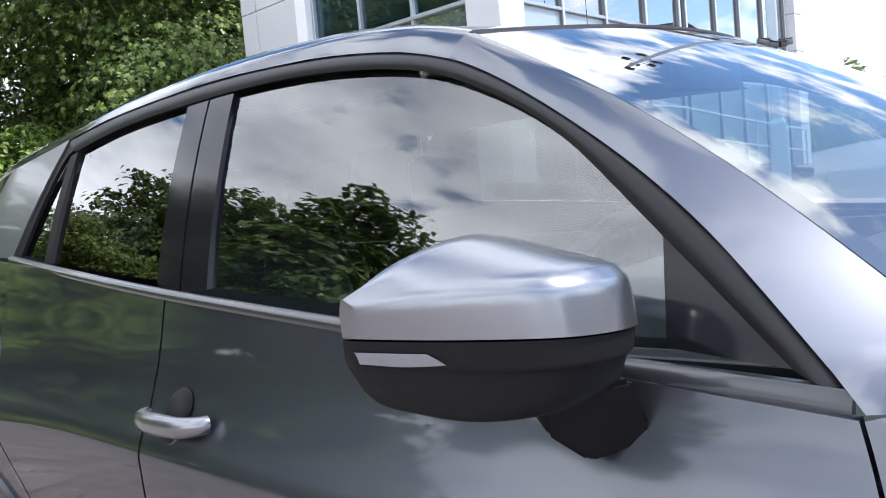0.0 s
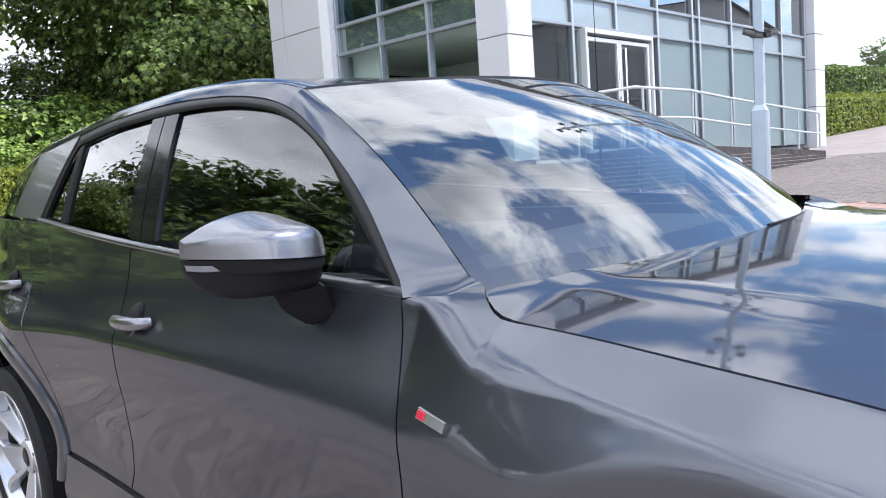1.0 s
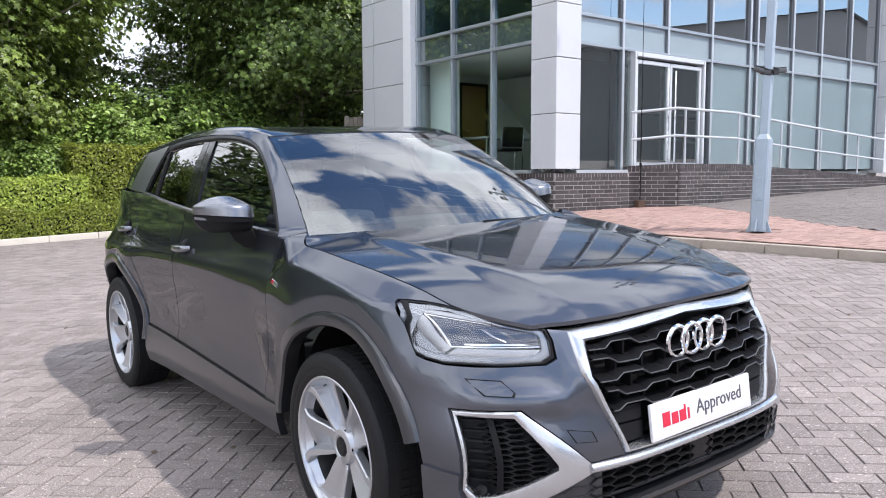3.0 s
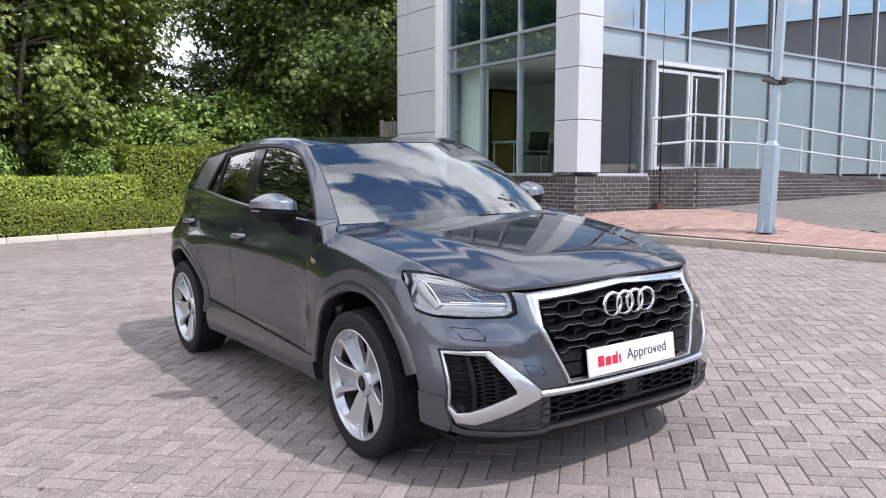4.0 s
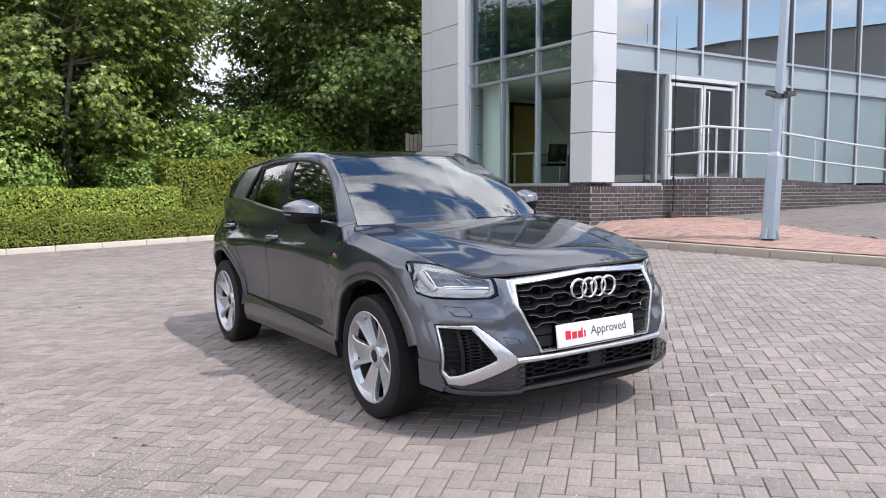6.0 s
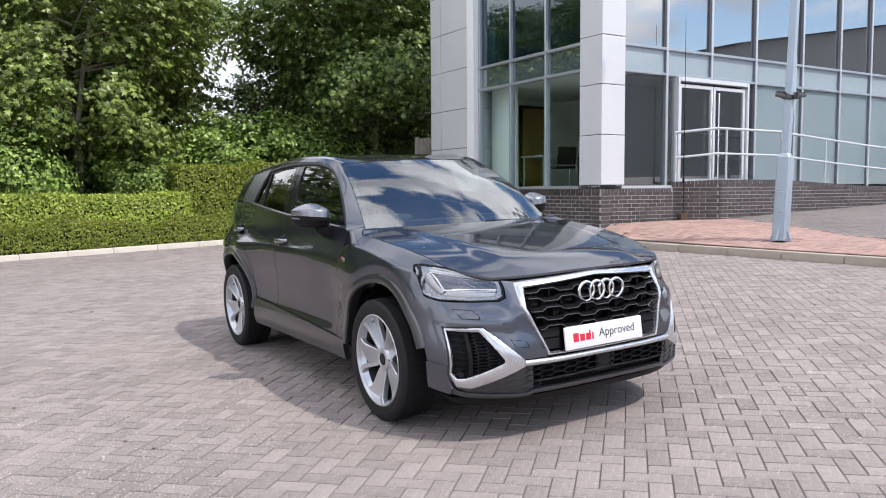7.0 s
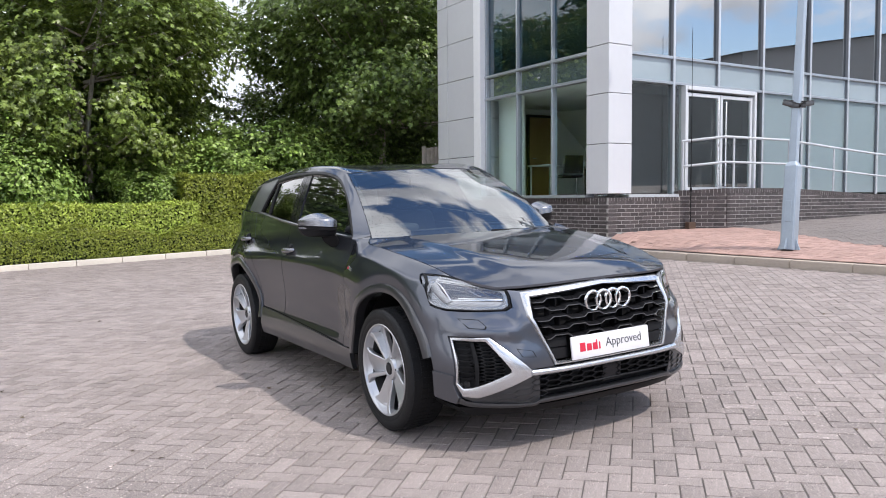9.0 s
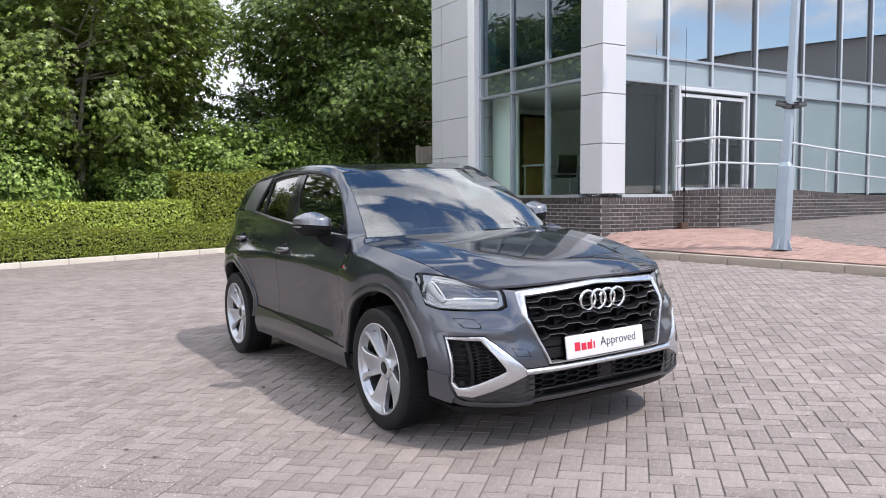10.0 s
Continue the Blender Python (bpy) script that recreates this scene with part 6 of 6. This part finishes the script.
# ---- door mirrors ----
M_FRONT = soft([(0, 0.742), (0.12, 0.722), (0.35, 0.712), (0.58, 0.722), (0.70, 0.744), (0.88, 0.808), (0.96, 0.848), (1, 0.884)], 0.05, -0.2, 1.1)
M_TOP = soft([(0, 1.150), (0.2, 1.176), (0.45, 1.186), (0.7, 1.178), (0.88, 1.163), (1, 1.146)], 0.06, -0.2, 1.1)
M_CREASE = soft([(0, 1.136), (0.15, 1.150), (0.6, 1.153), (0.85, 1.150), (1, 1.138)], 0.05, -0.2, 1.1)
M_BOTTOM = soft([(0, 1.044), (0.1, 1.035), (0.75, 1.036), (0.88, 1.044), (0.95, 1.060), (1, 1.086)], 0.03, -0.2, 1.1)


def mirror_x(t):
    return -0.772 - 0.192 * t


def mirror_cap(t):
    return 1.092 + 0.020 * t


def rounded(loop, times):
    """Cuts the corners of an open line, again and again."""
    for _ in range(times):
        out = [loop[0]]
        for (a, b), (c, d) in zip(loop, loop[1:]):
            out += [(0.86 * a + 0.14 * c, 0.86 * b + 0.14 * d), (0.14 * a + 0.86 * c, 0.14 * b + 0.86 * d)]
        loop = out + [loop[-1]]
    return loop


def mirror_shell(upper):
    """Sections across the housing from its inner to its outer end."""
    rows = []
    for k in range(41):
        t = 1 - (1 - k / 40) ** 1.5
        x, yf, yr, zt, zc, zl, zb = mirror_x(t), M_FRONT(t), 0.876 + 0.030 * t, M_TOP(t), M_CREASE(t), mirror_cap(t), M_BOTTOM(t)
        d = yr - yf
        if upper:
            loop = rounded([(yr, zl), (yr, zt - 0.012), (yr - 0.25 * d, zt), (yf + 0.10 * d, zc), (yf + 0.03 * d, zc - 0.25 * (zc - zl)), (yf, zl)], 2)
        else:
            h = zl - zb
            loop = rounded([(yf + 0.004, zl - 0.002), (yf + 0.006, zl - 0.36 * h), (yf + 0.012, zl - 0.40 * h), (yf + 0.10 * d + 0.006, zb + 0.20 * h), (yf + 0.22 * d, zb), (yr - 0.10 * d, zb + 0.002), (yr, zb + 0.2 * h), (yr, zl - 0.002)], 2)
        rows.append([(x, min(y, yr), z) for y, z in loop])
    bm = grid(bmesh.new(), rows)
    n = len(rows[0])
    bm.verts.ensure_lookup_table()
    bm.faces.new(bm.verts[:n])
    bm.faces.new(bm.verts[-n:])
    bmesh.ops.recalc_face_normals(bm, faces=bm.faces[:])
    return outward(bm, Vector((0, -0.2, 1 if upper else -1)))


for s in (1, -1):
    def shaped(bm):
        if s < 0:
            k = flipped(bm)
            bm.free()
            return k
        return bm
    mirror = part("door_mirror", shaped(mirror_shell(True)), MIRRORCAP, car, "door mirror with a satin silver cap", angle=62)
    part("lower_shell", shaped(mirror_shell(False)), BLACK, mirror, "black lower mirror shell", angle=62)
    bm = grid(bmesh.new(), [[(mirror_x(t), 0.879 + 0.036 * t, z + (0.006 if t > 0.9 else 0)) for t in (0.06, 0.5, 0.90)] for z in (1.060, 1.10, 1.140)])
    part("mirror_glass", shaped(outward(bm, Vector((0, 1, 0)))), CHROME, mirror)
    bm = ribbon([(0.905, 0.0), (0.95, 0.0), (0.998, 0.0)], [(0.875, -0.009), (0.94, -0.011), (0.993, -0.010)], lambda t, d: (mirror_x(t) - 0.002, M_FRONT(t) + 0.003, mirror_cap(t) - 0.011 + d), FWD, 12, 2, 0.001, 0.004)
    part("indicator", shaped(bm), REFLECTOR, mirror, "clear side indicator strip")
    bm = bmesh.new()
    rows = [[(-0.862, 0.790, 1.038), (-0.786, 0.738, 1.042), (-0.755, 0.800, 1.042), (-0.820, 0.850, 1.038)], [(-0.842, 0.795, 1.000), (-0.773, 0.736, 1.006), (-0.742, 0.790, 1.004), (-0.800, 0.840, 1.000)], [(-0.800, 0.786, 0.962), (-0.748, 0.741, 0.972), (-0.715, 0.780, 0.972), (-0.735, 0.818, 0.962)]]
    vs = [[bm.verts.new(p) for p in r] for r in rows]
    for a, b in zip(vs, vs[1:]):
        for k in range(4):
            bm.faces.new((a[k], a[(k + 1) % 4], b[(k + 1) % 4], b[k]))
    bm.faces.new(vs[0][::-1])
    bm.faces.new(vs[-1])
    bmesh.ops.recalc_face_normals(bm, faces=bm.faces[:])
    bmesh.ops.bevel(bm, geom=bm.edges[:], offset=0.005, segments=2, affect="EDGES")
    part("foot", shaped(bm), BLACK, mirror, "black mirror foot")

# ---- door handles, wing badge, wipers ----
def handle(y, z):
    """A bar handle over a round recess, whose shade is put in as a black dome."""
    out = side(y, z)
    bm = bmesh.new()
    pts = [(-out - d, y + a, z + b) for a, d, b in ((-0.096, 0.002, 0.003), (-0.088, 0.018, 0.003), (-0.05, 0.030, 0.001), (0.03, 0.031, -0.001), (0.078, 0.022, -0.002), (0.094, 0.004, -0.003))]
    fine = resample([Vector(p) for p in pts], 18)
    tube(bm, fine, [0.011 + 0.004 * math.sin(math.pi * k / 18) for k in range(19)], 10)
    for v in bm.verts:
        v.co.z = z + (v.co.z - z) * 1.25
    return bm


for y, z in ((1.545, 0.912), (2.585, 0.958)):
    bm = handle(y, z)
    out = side(y, z)
    # raised black disc: the recess's upper shade, put in as colour
    cup = bmesh.new()
    rows = []
    for r, d in ((1.0, 0.0), (0.92, 0.006), (0.75, 0.012), (0.4, 0.016), (0.02, 0.017)):
        rows.append([(-side(y + r * 0.034 * math.cos(a), z + 0.016 + r * 0.030 * math.sin(a)) - d - 0.003, y + r * 0.034 * math.cos(a), z + 0.016 + r * 0.030 * math.sin(a)) for a in [2 * math.pi * k / 28 for k in range(29)]])
    grid(cup, rows)
    outward(cup, Vector((-1, 0, 0)))
    both("door_handle", bm, MIRRORCAP, car, "satin chrome bar handle", angle=60)
    low = grid(bmesh.new(), [[(-side(y + r * 0.024 * math.cos(a), z - 0.016 + r * 0.020 * math.sin(a)) - d, y + r * 0.024 * math.cos(a), z - 0.016 + r * 0.020 * math.sin(a)) for a in [2 * math.pi * k / 28 for k in range(29)]] for r, d in ((1.0, 0.001), (0.9, 0.004), (0.5, 0.002), (0.02, 0.001))])
    both("handle_dish", outward(low, Vector((-1, 0, 0))), PAINT, car)
    both("handle_cup", cup, BLACK, car, "black dome standing for the shaded handle recess")
badge = ribbon([(0.460, 0.872), (0.394, 0.861)], [(0.463, 0.857), (0.397, 0.846)], lambda y, z: on_side(y, z, 0.004), IN, 6, 1, 0, 0.004)
badge_ob, badge_ob2 = both("wing_badge", badge, SILVER, car, "small silver and red badge")
for owner, flip in ((badge_ob, False), (badge_ob2, True)):
    bm = ribbon([(0.457, 0.8700), (0.440, 0.8675)], [(0.460, 0.8585), (0.443, 0.8560)], lambda y, z: on_side(y, z, 0.006), IN, 3, 1, 0, 0.002)
    if flip:
        keep = flipped(bm)
        bm.free()
        bm = keep
    part("red_mark", bm, RED, owner)
for u0, u1, v0, v1 in ((0.66, 0.10, -0.03, -0.01), (0.04, -0.24, -0.05, -0.035)):
    path = []
    for k in range(9):
        w = k / 8
        path.append(screen(u0 + (u1 - u0) * w, v0 + (v1 - v0) * w) + Vector((0, -0.55, 0.83)) * (0.008 - 0.002 * w))
    part("wiper", tube(bmesh.new(), path, [0.005 - 0.002 * k / 8 for k in range(9)], 6), BLACK, car)


# ---- wheels ----
def wheel_meshes():
    tyre = bmesh.new()
    prof = [(0.093, 0.246), (0.101, 0.251), (0.106, 0.262), (0.1085, 0.276), (0.1075, 0.279), (0.110, 0.284), (0.109, 0.300), (0.104, 0.316), (0.096, 0.3255), (0.082, 0.3315), (0.05, 0.3325)]
    full = prof + [(-x, r) for x, r in prof[::-1]]
    lathe(tyre, full, 84)
    tread = bmesh.new()
    for k in range(72):
        a = 2 * math.pi * k / 72
        for x0, x1, sk in ((-0.092, -0.060, 0.02), (-0.050, -0.018, -0.01), (-0.012, 0.012, 0.0), (0.018, 0.050, 0.01), (0.060, 0.092, -0.02)):
            r = 0.3345 if abs(x0 + x1) < 0.12 else 0.3305
            b = bmesh.new()
            box(b, x0, x1, -0.0115, 0.0115, -0.012, 0.0015, 0.0, 1)
            join(tread, b, Matrix.Rotation(a + sk, 4, "X") @ Matrix.Translation((0, 0, r)))
    rim = bmesh.new()
    lathe(rim, [(-0.094, 0.244), (-0.098, 0.2505), (-0.102, 0.2515), (-0.1045, 0.249), (-0.103, 0.243), (-0.094, 0.238), (-0.085, 0.236)], 84)
    lathe(rim, [(-0.085, 0.236), (-0.06, 0.224)], 84)
    # barrel and closing disc take the shade behind the spokes as dark grey
    barrel = bmesh.new()
    lathe(barrel, [(-0.06, 0.224), (0.02, 0.214), (0.06, 0.214), (0.10, 0.246)], 72)
    lathe(barrel, [(0.03, 0.0005), (0.03, 0.214)], 40)
    spokes = bmesh.new()
    for k in range(5):
        # a narrow raised rib beside a broad flat facet, both spreading towards the rim
        b = bmesh.new()
        rows = []
        for r, w, x, v in ((0.040, 0.027, -0.056, 0.004), (0.072, 0.045, -0.064, 0.012), (0.110, 0.055, -0.072, 0.024), (0.150, 0.063, -0.080, 0.034), (0.190, 0.074, -0.088, 0.040), (0.216, 0.086, -0.092, 0.040), (0.231, 0.104, -0.095, 0.036), (0.241, 0.124, -0.096, 0.030)):
            line = [(x + 0.030, -w), (x + 0.010, -0.97 * w), (x + 0.006, -0.90 * w), (x + 0.006 + v * 0.40, -0.25 * w), (x + 0.004 + v, 0.46 * w), (x + 0.004 + v, 0.50 * w), (x + 0.002, 0.62 * w), (x, 0.66 * w), (x, 0.92 * w), (x + 0.004, 0.97 * w), (x + 0.030, w)]
            rows.append([(p, q, math.sqrt(max(0.0004, r * r - (0.8 if r > 0.2 else 0.15) * q * q))) for p, q in line])
        grid(b, rows)
        outward(b, Vector((-1, 0, 0)))
        join(spokes, b, Matrix.Rotation(2 * math.pi * k / 5, 4, "X"))
    lathe(spokes, [(-0.066, 0.034), (-0.070, 0.040), (-0.066, 0.058), (-0.045, 0.072), (-0.02, 0.072)], 40)
    cap = bmesh.new()
    lathe(cap, [(-0.0725, 0.0005), (-0.0725, 0.024), (-0.071, 0.0255), (-0.069, 0.033), (-0.060, 0.034)], 32)
    bolts = lathe(bmesh.new(), [(-0.062, 0.0005), (-0.062, 0.009), (-0.04, 0.010)], 8)
    disc = bmesh.new()
    lathe(disc, [(-0.01, 0.06), (-0.012, 0.075), (-0.012, 0.155), (0.012, 0.155), (0.012, 0.06)], 48)
    caliper = box(bmesh.new(), -0.03, 0.035, 0.09, 0.17, -0.09, 0.09, 0.015, 2)
    return tyre, tread, rim, spokes, cap, bolts, disc, caliper, barrel


names = ("tyre", "tread", "wheel", "spokes", "hub_cap", "wheel_bolt", "brake_disc", "brake_caliper", "barrel")
mats = (RUBBER, RUBBER, ALLOY, ALLOY, SATINFRAME, BLACK, BARREL, BLACK, BARREL)
made = dict(zip(names, wheel_meshes()))
wheel = part("wheel", made["wheel"], ALLOY, car, "five double-spoke silver alloy wheel")
for nm, mt in zip(names, mats):
    if nm != "wheel":
        piece_ob = part(nm, made[nm], mt, wheel, smooth=nm != "spokes")
        if nm == "wheel_bolt":
            turn = lambda k: Matrix.Translation((0, -0.055 * math.sin(2 * math.pi * (k + 0.5) / 5), 0.055 * math.cos(2 * math.pi * (k + 0.5) / 5)))
            piece_ob.matrix_basis = turn(0)
            for k in range(1, 5):
                bolt = new("wheel_bolt", piece_ob.data)
                bolt.parent, bolt.matrix_basis = wheel, turn(k)
wheel.matrix_basis = Matrix.Translation((-0.760, 0, AX)) @ Matrix.Rotation(radians(51), 4, "X")


def wheel_copy(m):
    w = wheel.copy()
    scene.collection.objects.link(w)
    w.parent, w.matrix_basis = car, m
    for c in wheel.children:
        k = c.copy()
        scene.collection.objects.link(k)
        k.parent = w
    return w


wheel_copy(Matrix.Translation((-0.755, 2.601, AX)) @ Matrix.Rotation(radians(35), 4, "X"))
wheel_copy(Matrix.Translation((0.760, 0, AX)) @ Matrix.Rotation(radians(180), 4, "Z"))
wheel_copy(Matrix.Translation((0.755, 2.601, AX)) @ Matrix.Rotation(radians(180), 4, "Z"))

# ---- cabin ----
bm = box(bmesh.new(), -0.68, 0.68, 0.55, 3.1, 0.30, 0.36, 0.0)
for x in (-0.68, 0.64):
    box(bm, x, x + 0.04, 0.62, 3.1, 0.30, 1.03)
box(bm, -0.60, 0.60, 0.42, 0.46, 0.30, 0.97)
box(bm, -0.58, 0.58, 3.05, 3.1, 0.30, 1.1)
part("cabin_tub", bm, CABIN, car, smooth=False)
bm = grid(bmesh.new(), [[(x, y, z - 0.06 * abs(x / 0.66) ** 3) for x in [k * 0.64 / 6 for k in range(-6, 7)]] for y, z in ((0.46, 0.985), (0.62, 1.035), (0.80, 1.040), (0.92, 1.00), (0.96, 0.88), (0.92, 0.70))])
part("dashboard", outward(bm, Vector((0, 0.3, 1))), CABIN, car, "dark grey dashboard", angle=60)
part("instrument_hood", box(bmesh.new(), -0.53, -0.19, 0.74, 0.98, 0.98, 1.085, 0.03, 3), CABIN, car)
bm = bmesh.new()
wm = Matrix.Translation((-0.36, 1.06, 0.985)) @ Matrix.Rotation(radians(-62), 4, "X")
tube(bm, [wm @ Vector((0.182 * math.cos(2 * math.pi * k / 40), 0.182 * math.sin(2 * math.pi * k / 40), 0)) for k in range(40)], 0.017, 10, True)
for a in (0, 180, 270):
    tube(bm, [wm @ Vector((0, 0, 0.02)), wm @ Vector((0.175 * math.cos(radians(a)), 0.175 * math.sin(radians(a)), 0))], [0.04, 0.016], 6)
tube(bm, [wm @ Vector((0, 0, 0.02)), wm @ Vector((0, 0, -0.25))], 0.035, 8)
part("steering_wheel", bm, BLACK, car, "dark steering wheel")


def car_seat(x, y, wide, name="car_seat"):
    seat = part(name, box(bmesh.new(), x - wide / 2, x + wide / 2, y - 0.26, y + 0.26, 0.52, 0.66, 0.05, 3), SEAT, car, "dark cloth seat", angle=60)
    bm = box(bmesh.new(), x - wide / 2 + 0.01, x + wide / 2 - 0.01, y + 0.20, y + 0.34, 0.62, 1.14, 0.05, 3)
    for v in bm.verts:
        v.co.y += 0.30 * (v.co.z - 0.62)
        v.co.x += (x - v.co.x) * 0.30 * max(0, v.co.z - 0.85)
    part("backrest", bm, SEAT, seat, angle=60)
    bm = box(bmesh.new(), x - 0.13, x + 0.13, y + 0.40, y + 0.50, 1.15, 1.32, 0.04, 3)
    part("headrest", bm, SEAT, seat, angle=60)


car_seat(-0.36, 1.55, 0.50)
car_seat(0.36, 1.55, 0.50)
for x in (-0.40, 0.0, 0.40):
    car_seat(x, 2.42, 0.40, "rear_seat")
part("rear_view_mirror", box(bmesh.new(), -0.12, 0.12, 0.98, 1.02, 1.34, 1.40, 0.012, 2), BLACK, car)
part("roof_lining", grid(bmesh.new(), [[(x, y, ROOF_MID(y) - 0.045 - 0.05 * (abs(x) / 0.5) ** 2.5) for x in (-0.5, -0.3, 0, 0.3, 0.5)] for y in (1.12, 1.6, 2.2, 2.8, 3.05)]), HEADLINER, car, "pale headlining")


# ---- dark brick plinth and terrace wall, brick by brick ----
plinth = solid("plinth", 7.452, 9.40, 7.193, 7.50, 0.35, SILL - 0.06, MORTAR, bevel=0.0)
solid("plinth", 7.452, 7.75, 7.50, 13.3, 0.35, SILL - 0.06, MORTAR, bevel=0.0)
terrace = thing("terrace", Matrix.Identity(4), "raised entrance terrace with a dark brick retaining wall", "terrace", kind="structure")
WALL = [(9.36, 7.22), (10.12, 6.64), (18.6, 6.64)]


def wall_top(x):
    return 1.40 - max(0.0, x - 12.0) * 0.0445 if x > 10 else 1.36 + 0.04 * (x - 9.36) / 0.76


bm = bmesh.new()
outer = [Vector((9.358, 7.213, 0)), Vector((10.118, 6.633, 0)), Vector((12.0, 6.633, 0)), Vector((15.3, 6.633, 0)), Vector((18.6, 6.633, 0))]
inner = [Vector((9.42, 7.40, 0)), Vector((10.2, 6.88, 0)), Vector((12.0, 6.88, 0)), Vector((15.3, 6.88, 0)), Vector((18.6, 6.88, 0))]
rows = []
for o, i in zip(outer, inner):
    z = wall_top(o.x) - 0.005
    rows.append([(o.x, o.y, 0.3), (o.x, o.y, z), (i.x, i.y, z), (i.x, i.y, 0.3)])
part("wall_core", outward(grid(bm, rows), Vector((0, -1, 0.3))), MORTAR, terrace, smooth=False)
bm = grid(bmesh.new(), [[(i.x, i.y, FLOOR - 0.01 - max(0, (i.x - 12.0)) * 0.03) for i in inner], [(i.x, 7.42, FLOOR - 0.01 - max(0, (i.x - 12.0)) * 0.03) for i in inner]])
part("terrace_floor", outward(bm, Vector((0, 0, 1))), TARMAC, terrace, smooth=False)

BRICK_ME = box(bmesh.new(), -0.107, 0.107, -0.012, 0.012, -0.0325, 0.0325, 0.004, 1)
brick_mesh = bpy.data.meshes.new("brick")
BRICK_ME.to_mesh(brick_mesh)
BRICK_ME.free()
brick_mesh.polygons.foreach_set("use_smooth", [False] * len(brick_mesh.polygons))
brick_mesh.materials.append(BRICK)
brick_verts = np.array([v.co for v in brick_mesh.vertices])
brick_faces = [tuple(p.vertices) for p in brick_mesh.polygons]


def courses(p, q, low, high, x_of=lambda a, b: a):
    """Poses of the bricks of one wall face from p to q in stretcher bond, soldiers on top."""
    p, q = Vector((*p, 0)), Vector((*q, 0))
    d = q - p
    n = d.length
    turn = Matrix.Rotation(math.atan2(d.y, d.x), 4, "Z")
    out = []
    rng = random.Random(7)
    c = 0
    while c < 14:
        s = 0.1125 if c % 2 else 0.0
        while s < n + 0.05:
            a = min(n - 0.10, max(0.10, s + 0.0))
            at_p = p + d * (a / n)
            z = 0.42 + 0.075 * c + 0.0375
            if low(at_p.x, at_p.y) - 0.04 < z < high(at_p.x) - 0.085:
                out.append(Matrix.Translation((at_p.x, at_p.y, z)) @ turn @ Matrix.Translation((0, rng.uniform(-0.002, 0.002), 0)))
            s += 0.225
        c += 1
    s = 0.04
    while s < n:
        at_p = p + d * (s / n)
        out.append(Matrix.Translation((at_p.x, at_p.y, high(at_p.x) - 0.055)) @ turn @ Matrix.Rotation(radians(90), 4, "Y") @ Matrix.Diagonal((0.52, 1, 1, 1)))
        s += 0.075
    return out


def lay(owner, poses):
    for m in poses:
        b = new("brick", brick_mesh)
        b.parent = owner
        b.matrix_basis = m


def lay_joined(name, owner, poses):
    vs, fs = [], []
    for m in poses:
        k = len(vs)
        vs += [m @ Vector(v) for v in brick_verts]
        fs += [tuple(i + k for i in f) for f in brick_faces]
    me = bpy.data.meshes.new(name)
    me.from_pydata(vs, [], fs)
    me.polygons.foreach_set("use_smooth", [False] * len(me.polygons))
    me.materials.append(BRICKS)
    ob = new(name, me)
    ob.parent = owner
    return tagged(ob, kind="stuff")


flat_top = lambda x: SILL - 0.055
lay(plinth, courses((7.46, 7.20), (9.36, 7.20), pavement_height, flat_top))
lay_joined("brickwork", plinth, courses((7.46, 13.3), (7.46, 7.20), pavement_height, flat_top))
lay(terrace, courses(WALL[0], WALL[1], pavement_height, wall_top))
lay(terrace, [Matrix.Translation((10.121, 6.634, 0.42 + 0.075 * c + 0.0375)) @ Matrix.Rotation(radians(-18.5), 4, "Z") @ Matrix.Diagonal((0.30, 1.0, 1, 1)) for c in range(3, 13) if 0.42 + 0.075 * c + 0.0375 < wall_top(10.12) - 0.085])
long_run = courses(WALL[1], WALL[2], pavement_height, wall_top)
lay(terrace, [m for m in long_run if m.translation.x < 12.6])
lay_joined("brickwork", terrace, [m for m in long_run if m.translation.x >= 12.6])

# ---- the nearest paving blocks, one by one ----
block_mesh = blocks_mesh("paving_block", [(0.0, 0.0, 0.0)], lambda x, y: 0.0, BLOCK, 5)
slope = SITE.to_3x3().to_4x4()
rng = random.Random(5)
for x, y, a in NEAR:
    b = new("paving_block", block_mesh)
    b.parent = ground
    b.matrix_basis = Matrix.Translation((x, y, yard(x, y) + rng.uniform(-0.001, 0.001))) @ slope @ Matrix.Rotation(a, 4, "Z")
